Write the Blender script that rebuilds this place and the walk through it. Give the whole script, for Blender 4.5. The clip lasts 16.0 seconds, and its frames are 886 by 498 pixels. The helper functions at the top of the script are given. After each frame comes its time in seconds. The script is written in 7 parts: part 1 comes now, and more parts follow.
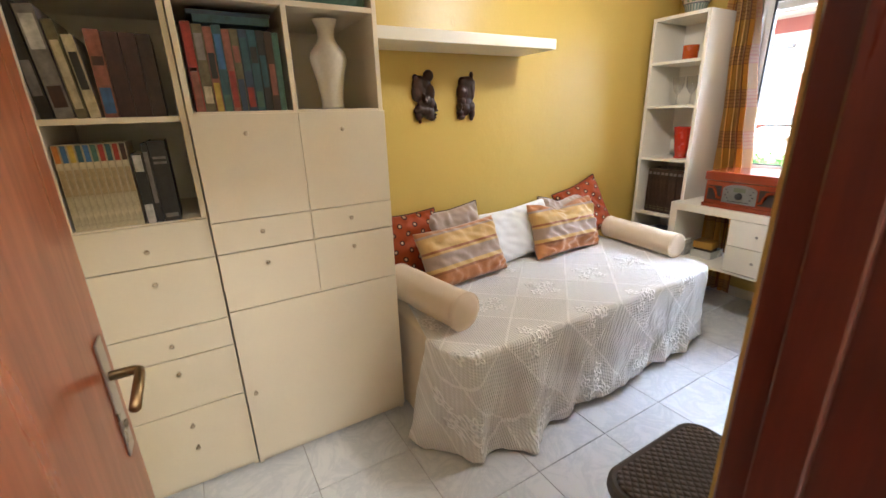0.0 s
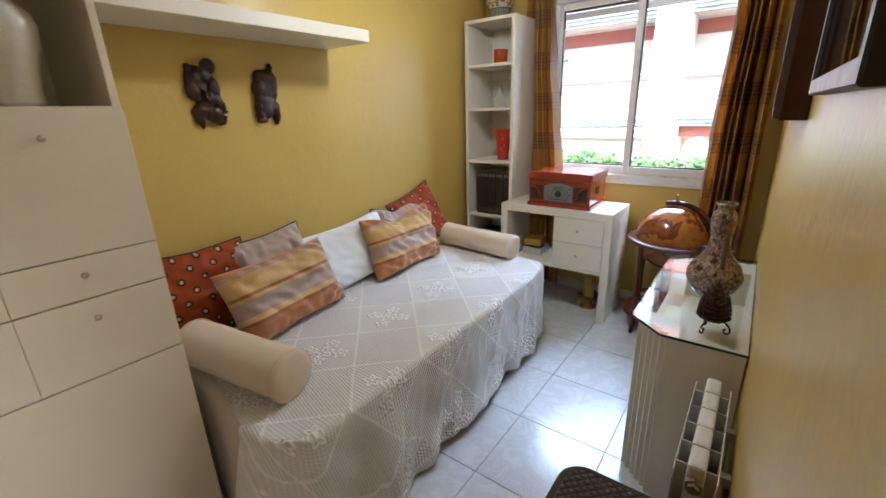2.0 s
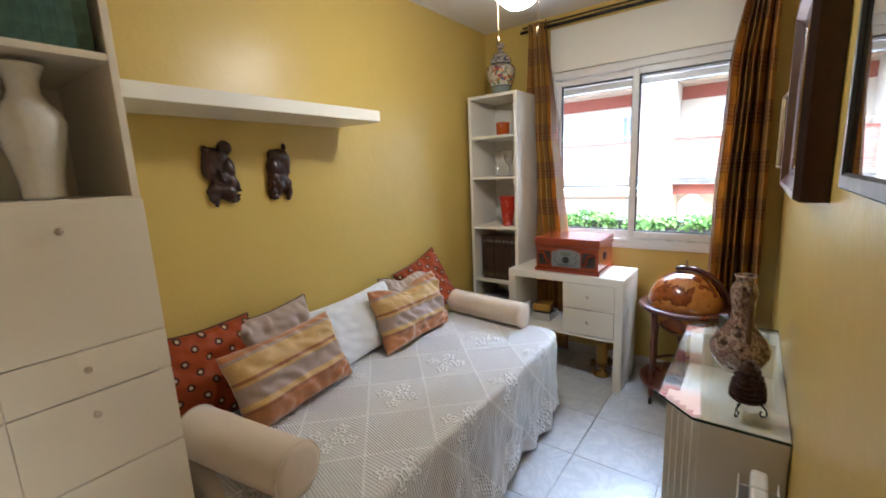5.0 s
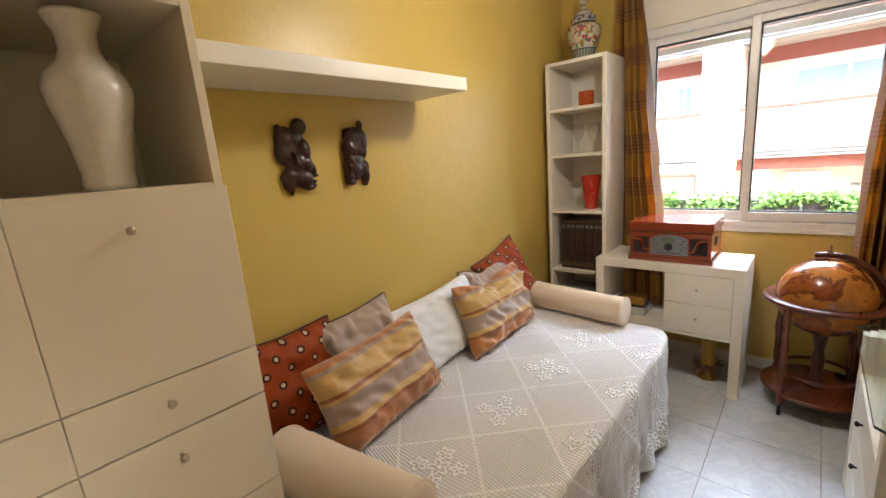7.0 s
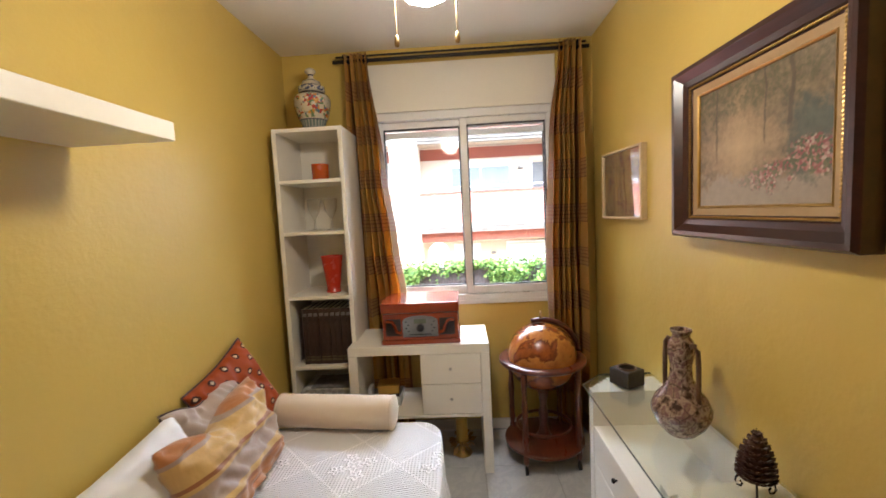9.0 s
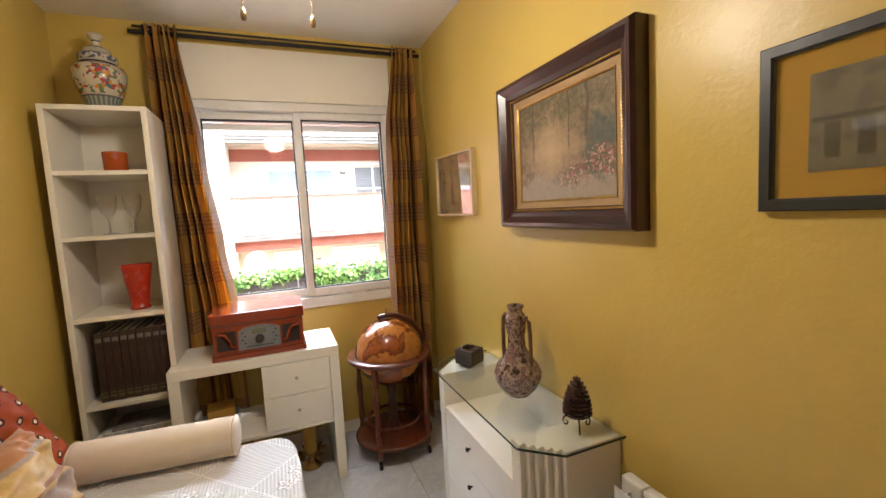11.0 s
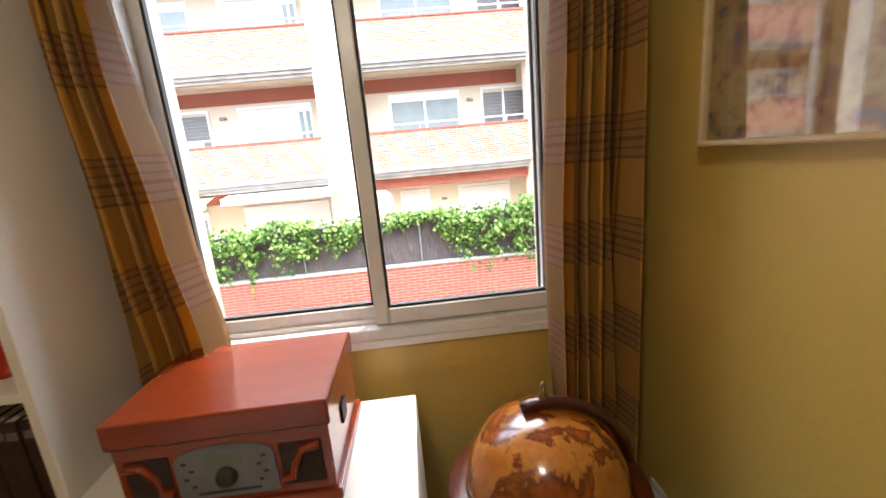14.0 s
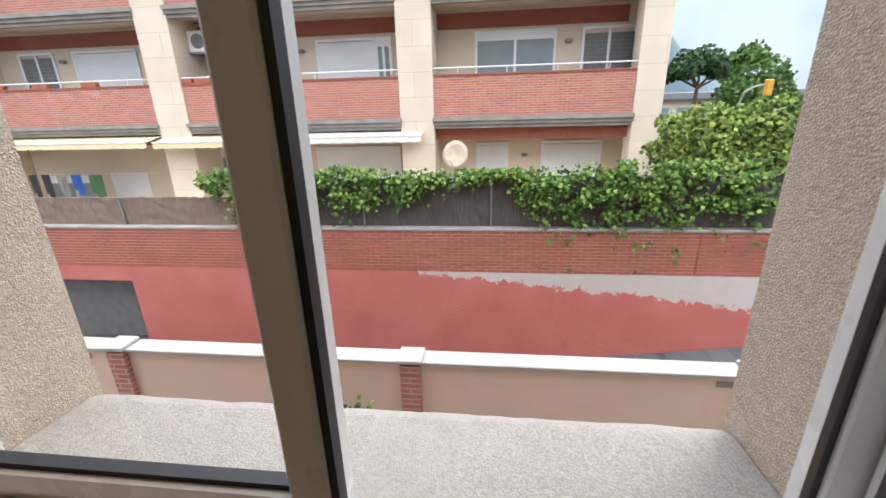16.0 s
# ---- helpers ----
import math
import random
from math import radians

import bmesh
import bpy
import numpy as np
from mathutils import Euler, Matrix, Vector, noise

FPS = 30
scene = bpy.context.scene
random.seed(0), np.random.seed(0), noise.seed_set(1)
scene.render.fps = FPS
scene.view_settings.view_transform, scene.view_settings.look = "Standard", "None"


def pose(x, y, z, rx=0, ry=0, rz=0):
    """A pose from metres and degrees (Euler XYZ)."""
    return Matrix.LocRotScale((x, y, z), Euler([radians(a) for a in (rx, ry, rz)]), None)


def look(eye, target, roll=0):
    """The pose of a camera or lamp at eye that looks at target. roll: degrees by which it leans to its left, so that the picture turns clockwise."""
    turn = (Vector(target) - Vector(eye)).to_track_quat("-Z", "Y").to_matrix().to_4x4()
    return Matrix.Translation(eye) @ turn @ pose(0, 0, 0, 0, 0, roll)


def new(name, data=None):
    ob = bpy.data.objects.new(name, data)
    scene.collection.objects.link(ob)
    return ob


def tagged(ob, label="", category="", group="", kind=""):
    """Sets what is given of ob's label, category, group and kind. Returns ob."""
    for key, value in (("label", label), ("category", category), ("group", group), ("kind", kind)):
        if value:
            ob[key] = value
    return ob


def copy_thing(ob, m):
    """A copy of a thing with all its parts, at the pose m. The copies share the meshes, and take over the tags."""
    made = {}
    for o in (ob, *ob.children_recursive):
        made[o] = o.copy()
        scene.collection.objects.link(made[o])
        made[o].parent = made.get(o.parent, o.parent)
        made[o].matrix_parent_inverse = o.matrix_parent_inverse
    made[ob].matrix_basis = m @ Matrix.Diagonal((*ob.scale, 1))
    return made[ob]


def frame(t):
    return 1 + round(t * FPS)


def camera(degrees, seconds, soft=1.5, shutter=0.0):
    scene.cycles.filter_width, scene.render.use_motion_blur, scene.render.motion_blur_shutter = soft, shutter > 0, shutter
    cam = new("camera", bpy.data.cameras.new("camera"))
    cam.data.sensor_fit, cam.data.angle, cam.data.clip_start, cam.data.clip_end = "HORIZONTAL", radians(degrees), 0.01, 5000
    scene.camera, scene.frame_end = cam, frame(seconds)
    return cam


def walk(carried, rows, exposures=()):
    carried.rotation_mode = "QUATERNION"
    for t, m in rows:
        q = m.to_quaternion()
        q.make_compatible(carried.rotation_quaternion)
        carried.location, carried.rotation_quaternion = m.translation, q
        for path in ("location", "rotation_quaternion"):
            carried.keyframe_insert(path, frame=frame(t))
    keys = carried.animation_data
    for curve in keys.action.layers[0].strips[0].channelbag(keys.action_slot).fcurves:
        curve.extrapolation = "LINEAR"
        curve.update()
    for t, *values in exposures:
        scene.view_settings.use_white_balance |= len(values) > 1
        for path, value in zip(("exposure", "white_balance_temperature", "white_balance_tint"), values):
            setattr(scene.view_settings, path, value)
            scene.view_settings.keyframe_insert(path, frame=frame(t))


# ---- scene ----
cam = camera(93.6, 16.0, shutter=0.3)
PATH = [
    (0, (0.321, 0.61, 1.402), (1.276, 2.254, 0.78), -1.8),
    (0.5, (0.399, 0.737, 1.381), (1.368, 2.384, 0.792), -1.8),
    (1, (0.471, 0.825, 1.39), (1.614, 2.346, 0.774), -2.2),
    (1.5, (0.547, 0.826, 1.39), (1.89, 2.178, 0.784), -2.2),
    (2, (0.586, 0.856, 1.387), (2.097, 2.007, 0.762), -1.8),
    (2.5, (0.606, 0.93, 1.38), (2.224, 1.914, 0.737), -2.0),
    (3, (0.622, 0.949, 1.374), (2.287, 1.861, 0.746), -1.8),
    (3.5, (0.629, 0.924, 1.382), (2.29, 1.865, 0.786), -2.4),
    (4, (0.623, 0.91, 1.386), (2.269, 1.895, 0.822), -2.6),
    (4.5, (0.609, 0.909, 1.396), (2.23, 1.979, 0.922), -2.7),
    (5, (0.593, 0.921, 1.451), (2.164, 2.105, 1.09), -2.6),
    (5.2, (0.582, 0.922, 1.465), (2.122, 2.16, 1.162), -2.6),
    (7.3, (0.686, 1.326, 1.425), (2.136, 2.631, 0.988), -4.6),
    (7.5, (0.801, 1.319, 1.42), (2.345, 2.518, 0.998), -5.0),
    (8, (0.933, 1.434, 1.428), (2.732, 2.229, 1.066), -4.0),
    (8.5, (0.961, 1.594, 1.448), (2.907, 1.922, 1.125), -5.6),
    (9, (0.98, 1.653, 1.476), (2.971, 1.74, 1.302), -2.9),
    (9.5, (0.994, 1.715, 1.484), (2.967, 1.421, 1.333), -3.7),
    (10, (0.964, 1.811, 1.488), (2.843, 1.149, 1.312), -3.6),
    (10.2, (0.946, 1.828, 1.478), (2.785, 1.062, 1.298), -2.8),
    (12.3, (1.340, 1.499, 1.420), (3.262, 1.056, 1.094), -2.7),
    (12.5, (1.448, 1.456, 1.436), (3.383, 1.103, 1.075), -2.1),
    (13, (1.77, 1.451, 1.427), (3.723, 1.222, 1.062), -2.3),
    (13.5, (2.142, 1.497, 1.448), (4.08, 1.241, 1.024), -4.7),
    (14, (2.494, 1.47, 1.437), (4.438, 1.356, 0.982), -5.2),
    (14.5, (2.793, 1.483, 1.423), (4.739, 1.39, 0.968), -3.0),
    (15, (3.084, 1.512, 1.425), (5.013, 1.421, 0.904), -3.1),
    (15.5, (3.304, 1.476, 1.416), (5.208, 1.529, 0.807), -1.6),
    (16, (3.411, 1.429, 1.4), (5.287, 1.657, 0.745), -1.6),
]
EXPOSURES = [(0.0, 4.13, 5350, 10), (0.5, 4.03, 5350, 10), (1.0, 3.74, 5150, 9), (1.5, 3.64, 5050, 8), (2.5, 3.59, 4900, 7), (3.5, 3.64, 4900, 7), (5.0, 3.54, 5050, 8), (7.5, 3.72, 5800, 10), (9.0, 3.62, 5800, 11), (10.0, 3.62, 6000, 12), (12.5, 3.77, 6000, 12), (13.5, 3.52, 6000, 12), (14.0, 2.97, 6200, 12), (14.5, 2.43, 6500, 12), (15.0, 1.77, 6200, 12), (15.5, 1.32, 6200, 12), (16.0, 1.17, 6300, 12)]
walk(cam, [(t, look(eye, target, roll)) for t, eye, target, roll in PATH], EXPOSURES)

# ---- daylight: bright overcast sky ----
world = bpy.data.worlds.new("sky")
scene.world = world
world.use_nodes = True
wn, wl = world.node_tree.nodes, world.node_tree.links
sky = wn.new("ShaderNodeTexSky")
sky.sky_type, sky.sun_disc = "NISHITA", False
sky.sun_elevation, sky.sun_rotation = radians(66), radians(132)
sky.air_density, sky.dust_density = 1.3, 1.0
cloud_coord = wn.new("ShaderNodeTexCoord")
cloud = wn.new("ShaderNodeTexNoise")
cloud.inputs["Scale"].default_value, cloud.inputs["Detail"].default_value = 3.0, 6.0
cloud_ramp = wn.new("ShaderNodeValToRGB")
cloud_ramp.color_ramp.elements[0].position, cloud_ramp.color_ramp.elements[1].position = 0.38, 0.62
cloud_mix = wn.new("ShaderNodeMix")
cloud_mix.data_type = "RGBA"
cloud_mix.inputs[7].default_value = (17.4, 18.3, 19.4, 1)
wl.new(cloud_coord.outputs["Generated"], cloud.inputs["Vector"])
wl.new(cloud.outputs["Fac"], cloud_ramp.inputs["Fac"])
cloud_scale = wn.new("ShaderNodeMath")
cloud_scale.operation, cloud_scale.inputs[1].default_value = "MULTIPLY_ADD", 0.6
cloud_scale.inputs[2].default_value = 0.3
wl.new(cloud_ramp.outputs["Color"], cloud_scale.inputs[0])
wl.new(cloud_scale.outputs[0], cloud_mix.inputs[0])
wl.new(sky.outputs["Color"], cloud_mix.inputs[6])
# an overcast sky is about three times brighter overhead than at the horizon
height = wn.new("ShaderNodeSeparateXYZ")
wl.new(cloud_coord.outputs["Generated"], height.inputs[0])
rise = wn.new("ShaderNodeMapRange")
rise.inputs["From Min"].default_value, rise.inputs["From Max"].default_value = 0.16, 0.75
rise.inputs["To Min"].default_value, rise.inputs["To Max"].default_value = 0.0, 1.0
tone = wn.new("ShaderNodeMix")
tone.data_type = "RGBA"
tone.inputs[6].default_value, tone.inputs[7].default_value = (0.175, 0.193, 0.215, 1), (1.37, 1.35, 1.32, 1)
wl.new(rise.outputs[0], tone.inputs[0])
wl.new(height.outputs["Z"], rise.inputs["Value"])
dim = wn.new("ShaderNodeMix")
dim.data_type, dim.blend_type = "RGBA", "MULTIPLY"
dim.inputs[0].default_value = 1.0
wl.new(cloud_mix.outputs[2], dim.inputs[6])
wl.new(tone.outputs[2], dim.inputs[7])
wl.new(dim.outputs[2], wn["Background"].inputs["Color"])
wn["Background"].inputs["Strength"].default_value = 0.15

sun = new("sun", bpy.data.lights.new("sun", "SUN"))
sun.data.energy, sun.data.angle, sun.data.color = 1.1, radians(14), (1, 0.96, 0.9)
sun.matrix_world = look((10, -9, 30), (0, 0, 0))

# ---- building helpers ----
def part(name, bm, material, parent=None, label="", smooth=False):
    """Links a bmesh as one mesh object under a thing or a part."""
    me = bpy.data.meshes.new(name)
    bmesh.ops.recalc_face_normals(bm, faces=bm.faces)
    bm.to_mesh(me)
    bm.free()
    me.materials.append(material)
    if smooth:
        me.polygons.foreach_set("use_smooth", [True] * len(me.polygons))
    ob = new(name, me)
    ob.parent = parent
    if label:
        ob["label"] = label
    return ob


def thing(name, at, label, category, group="", rz=0.0):
    """An Empty at the base of a thing."""
    ob = new(name)
    ob.empty_display_size = 0.05
    ob.matrix_world = pose(*at, 0, 0, rz)
    return tagged(ob, label, category, group)


def box(bm, x0, y0, z0, x1, y1, z1, bev=0.0, seg=1):
    vs = [bm.verts.new((x, y, z)) for x in (x0, x1) for y in (y0, y1) for z in (z0, z1)]
    faces = [bm.faces.new([vs[i] for i in q]) for q in
             ((0, 1, 3, 2), (4, 6, 7, 5), (0, 4, 5, 1), (2, 3, 7, 6), (0, 2, 6, 4), (1, 5, 7, 3))]
    if bev:
        edges = list({e for f in faces for e in f.edges})
        bmesh.ops.bevel(bm, geom=edges, offset=bev, segments=seg, affect="EDGES", profile=0.5)
    return bm


def cuboid(x0, y0, z0, x1, y1, z1, bev=0.0, seg=1):
    return box(bmesh.new(), x0, y0, z0, x1, y1, z1, bev, seg)


def lathe(bm, profile, n=32, cx=0.0, cy=0.0, closed=True):
    rings = []
    for r, z in profile:
        rings.append([bm.verts.new((cx + r * math.cos(2 * math.pi * k / n), cy + r * math.sin(2 * math.pi * k / n), z)) for k in range(n)])
    for a, b in zip(rings, rings[1:]):
        for k in range(n):
            bm.faces.new((a[k], a[(k + 1) % n], b[(k + 1) % n], b[k]))
    if closed:
        bm.faces.new(rings[0][::-1])
        bm.faces.new(rings[-1])
    return bm


def tube(bm, points, r, n=10, r_end=None):
    """A round bar along points."""
    pts = [Vector(p) for p in points]
    rings = []
    for i, p in enumerate(pts):
        d = (pts[min(i + 1, len(pts) - 1)] - pts[max(i - 1, 0)]).normalized()
        side = d.cross(Vector((0, 0, 1)) if abs(d.z) < 0.9 else Vector((1, 0, 0))).normalized()
        up = side.cross(d)
        rr = r if r_end is None else r + (r_end - r) * i / (len(pts) - 1)
        rings.append([bm.verts.new(p + rr * (math.cos(2 * math.pi * k / n) * side + math.sin(2 * math.pi * k / n) * up)) for k in range(n)])
    for a, b in zip(rings, rings[1:]):
        for k in range(n):
            bm.faces.new((a[k], a[(k + 1) % n], b[(k + 1) % n], b[k]))
    bm.faces.new(rings[0][::-1])
    bm.faces.new(rings[-1])
    return bm


def sheet(f, nu, nv, bm=None):
    """A grid of f(u, v), u and v from 0 to 1."""
    bm = bm or bmesh.new()
    g = [[bm.verts.new(f(i / nu, j / nv)) for j in range(nv + 1)] for i in range(nu + 1)]
    for i in range(nu):
        for j in range(nv):
            bm.faces.new((g[i][j], g[i + 1][j], g[i + 1][j + 1], g[i][j + 1]))
    return bm


def prism(bm, outline, z0, z1):
    """An upright prism over an outline in x and y."""
    lo = [bm.verts.new((x, y, z0)) for x, y in outline]
    hi = [bm.verts.new((x, y, z1)) for x, y in outline]
    bm.faces.new(lo[::-1])
    bm.faces.new(hi)
    for k in range(len(lo)):
        bm.faces.new((lo[k], lo[(k + 1) % len(lo)], hi[(k + 1) % len(lo)], hi[k]))
    return bm


def lumps(p, scale, amount):
    return noise.noise(Vector(p) * scale) * amount


# ---- materials ----
class Nodes:
    """A short hand for one material's node tree."""

    def __init__(self, name):
        self.m = bpy.data.materials.new(name)
        self.m.use_nodes = True
        self.t = self.m.node_tree
        self.b = self.t.nodes["Principled BSDF"]
        self.co = self.add("ShaderNodeTexCoord").outputs["Object"]

    def add(self, kind, **inputs):
        n = self.t.nodes.new(kind)
        for k, v in inputs.items():
            self.put(n.inputs[k.replace("_", " ")], v)
        return n

    def put(self, socket, v):
        if isinstance(v, bpy.types.NodeSocket):
            self.t.links.new(v, socket)
        else:
            socket.default_value = v

    def noise(self, scale, detail=4.0, rough=0.55, vector=None, distort=0.0):
        return self.add("ShaderNodeTexNoise", Vector=vector or self.co, Scale=scale, Detail=detail, Roughness=rough, Distortion=distort).outputs["Fac"]

    def stretch(self, x, y, z):
        return self.add("ShaderNodeMapping", Vector=self.co, Scale=(x, y, z)).outputs["Vector"]

    def math(self, op, a, b=0.0, c=0.0):
        n = self.add("ShaderNodeMath")
        n.operation = op
        for k, v in enumerate((a, b, c)):
            self.put(n.inputs[k], v)
        return n.outputs[0]

    def ramp(self, fac, stops, hard=False):
        n = self.add("ShaderNodeValToRGB", Fac=fac)
        r = n.color_ramp
        r.interpolation = "CONSTANT" if hard else "LINEAR"
        while len(r.elements) < len(stops):
            r.elements.new(0.5)
        for e, (p, c) in zip(r.elements, stops):
            e.position = p
            e.color = (*c, 1) if isinstance(c, tuple) else (c, c, c, 1)
        return n.outputs["Color"]

    def mix(self, fac, a, b, how="MIX"):
        n = self.add("ShaderNodeMix")
        n.data_type, n.blend_type = "RGBA", how
        for s, v in ((n.inputs[0], fac), (n.inputs[6], a), (n.inputs[7], b)):
            self.put(s, (*v, 1) if isinstance(v, tuple) and len(v) == 3 else v)
        return n.outputs[2]

    def axis(self, k, vector=None):
        return self.add("ShaderNodeSeparateXYZ", Vector=vector or self.co).outputs[k]

    def bump(self, height, strength, distance=0.002, normal=None):
        n = self.add("ShaderNodeBump", Height=height, Strength=strength, Distance=distance)
        if normal:
            self.put(n.inputs["Normal"], normal)
        self.put(self.b.inputs["Normal"], n.outputs["Normal"])
        return n.outputs["Normal"]

    def done(self, color=None, rough=0.5, metal=0.0, **more):
        if color is not None:
            self.put(self.b.inputs["Base Color"], (*color, 1) if isinstance(color, tuple) and len(color) == 3 else color)
        self.put(self.b.inputs["Roughness"], rough)
        self.put(self.b.inputs["Metallic"], metal)
        for k, v in more.items():
            self.put(self.b.inputs[k.replace("_", " ")], v)
        return self.m


def surf(name, a, b=None, scale=6.0, rough=0.5, metal=0.0, bump=0.15, fine=90.0, dist=0.002, pieces=0.0, speck=0.12, **more):
    """A plain surface that varies at two scales: stains at scale, grain at fine."""
    n = Nodes(name)
    b = b or tuple(0.85 * v for v in a)
    c = n.mix(n.ramp(n.noise(scale), [(0.3, 0.0), (0.7, 1.0)]), a, b)
    grain = n.noise(fine, 3)
    c = n.mix(speck, c, n.ramp(grain, [(0.3, 0.35), (0.7, 1.0)]), "MULTIPLY")
    if pieces:
        rnd = n.add("ShaderNodeObjectInfo").outputs["Random"]
        c = n.mix(pieces, c, n.ramp(rnd, [(0.0, 0.45), (1.0, 1.0)]), "MULTIPLY")
    r = n.math("MULTIPLY_ADD", n.noise(scale * 2.3), 0.25, rough - 0.125)
    n.bump(grain, bump, dist)
    return n.done(c, r, metal, **more)


def wood(name, a, b, rough=0.35, along=0, scale=1.0, coat=0.0, lines=0.35):
    n = Nodes(name)
    s = [14.0, 14.0, 14.0]
    s[along] = 1.2
    v = n.stretch(*[scale * k for k in s])
    g = n.noise(1.6, 6, 0.65, v, 0.6)
    c = n.mix(n.ramp(g, [(0.32, 0.0), (0.68, 1.0)]), a, b)
    c = n.mix(lines, c, n.ramp(n.noise(9.0, 4, 0.7, v), [(0.4, 0.45), (0.6, 1.0)]), "MULTIPLY")
    n.bump(g, 0.12, 0.001)
    return n.done(c, n.math("MULTIPLY_ADD", g, 0.2, rough - 0.1), Coat_Weight=coat, Coat_Roughness=0.15)


def wall_paint(name, a, b):
    """Roller-laid satin wall paint with trowel unevenness beneath."""
    n = Nodes(name)
    c = n.mix(n.ramp(n.noise(1.7, 5), [(0.3, 0.0), (0.75, 1.0)]), a, b)
    low, fine = n.noise(9.0, 3), n.noise(140.0, 2)
    first = n.add("ShaderNodeBump", Height=low, Strength=0.24, Distance=0.012).outputs["Normal"]
    peel = n.add("ShaderNodeBump", Height=n.noise(64.0, 3, 0.6), Strength=0.32, Distance=0.003, Normal=first).outputs["Normal"]
    n.bump(fine, 0.12, 0.001, peel)
    return n.done(c, n.math("MULTIPLY_ADD", low, 0.10, 0.31), Specular_IOR_Level=0.5)


M = {}
M["yellow"] = wall_paint("yellow wall paint", (0.57, 0.415, 0.10), (0.53, 0.38, 0.085))
M["ceiling"] = wall_paint("ceiling paint", (0.74, 0.72, 0.69), (0.7, 0.68, 0.65))
M["hall"] = wall_paint("hall paint", (0.72, 0.66, 0.54), (0.68, 0.62, 0.5))
M["cream"] = surf("cream lacquer", (0.78, 0.71, 0.57), (0.75, 0.68, 0.54), 3, 0.38, bump=0.02, speck=0.03)
M["white"] = surf("white lacquer", (0.77, 0.73, 0.64), (0.74, 0.70, 0.61), 4, 0.35, bump=0.02, speck=0.03)
M["alu"] = surf("white aluminium", (0.72, 0.71, 0.69), (0.68, 0.67, 0.65), 5, 0.3, bump=0.03, speck=0.05)
M["rubber"] = surf("black gasket", (0.02, 0.02, 0.022), rough=0.6)
M["steel"] = surf("brushed steel", (0.55, 0.53, 0.5), rough=0.3, metal=1.0, bump=0.05)
M["knob_metal"] = surf("aged nickel", (0.66, 0.58, 0.46), (0.50, 0.42, 0.31), 30, 0.3, metal=1.0, bump=0.03)
M["brass"] = surf("aged brass", (0.38, 0.28, 0.14), (0.25, 0.17, 0.08), 20, 0.35, metal=1.0, bump=0.05)
M["gold"] = surf("gilt", (0.55, 0.36, 0.12), (0.4, 0.25, 0.07), 30, 0.35, metal=0.9)
M["iron"] = surf("black iron", (0.02, 0.018, 0.016), rough=0.5, metal=0.6)
M["mahogany"] = wood("mahogany", (0.34, 0.083, 0.025), (0.20, 0.042, 0.013), 0.3, 2, 1.0, 0.3)
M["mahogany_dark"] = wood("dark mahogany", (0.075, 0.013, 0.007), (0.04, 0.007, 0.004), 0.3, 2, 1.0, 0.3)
M["radio_wood"] = wood("cherry veneer", (0.25, 0.036, 0.008), (0.19, 0.027, 0.007), 0.22, 1, 0.8, 0.4, 0.08)
M["globe_wood"] = wood("red-brown turned wood", (0.15, 0.032, 0.012), (0.07, 0.015, 0.007), 0.3, 0, 1.0, 0.3)
M["mask_wood"] = wood("carved ebony", (0.045, 0.010, 0.006), (0.014, 0.004, 0.003), 0.34, 2, 1.4, 0.1)
M["frame_wood"] = wood("dark frame", (0.048, 0.013, 0.009), (0.022, 0.006, 0.005), 0.32, 0, 1.0, 0.12)
M["gap"] = surf("dark gap", (0.22, 0.18, 0.13), rough=0.8)


def make_floor():
    n = Nodes("glazed floor tile")
    rnd = n.add("ShaderNodeObjectInfo").outputs["Random"]
    v = n.add("ShaderNodeVectorMath", Vector=n.co)
    v.operation = "ADD"
    comb = n.add("ShaderNodeCombineXYZ", X=n.math("MULTIPLY", rnd, 37.0), Y=n.math("MULTIPLY", rnd, 19.0))
    n.put(v.inputs[1], comb.outputs[0])
    vein = n.noise(5.0, 7, 0.7, v.outputs[0], 1.4)
    c = n.mix(n.ramp(vein, [(0.42, 0.0), (0.5, 1.0), (0.58, 0.0)]), (0.62, 0.635, 0.665), (0.53, 0.555, 0.60))
    c = n.mix(0.5, c, n.ramp(n.noise(2.0, 3, 0.5, v.outputs[0]), [(0.3, 0.9), (0.7, 1.0)]), "MULTIPLY")
    first = n.add("ShaderNodeBump", Height=n.noise(7.0, 2), Strength=0.05, Distance=0.004).outputs["Normal"]
    n.bump(n.noise(34.0, 3, 0.6), 0.10, 0.002, first)
    return n.done(c, n.math("MULTIPLY_ADD", n.noise(12.0), 0.12, 0.12))


M["tile"] = make_floor()
M["grout"] = surf("grout", (0.42, 0.42, 0.42), (0.33, 0.33, 0.33), 9, 0.85)


def make_glass(name, tint=(1, 1, 1), rough=0.0):
    n = Nodes(name)
    return n.done(tint, rough, Transmission_Weight=1.0, IOR=1.45)


M["glass"] = make_glass("clear glass")
M["glass_green"] = make_glass("green-edged plate glass", (0.82, 0.93, 0.88))


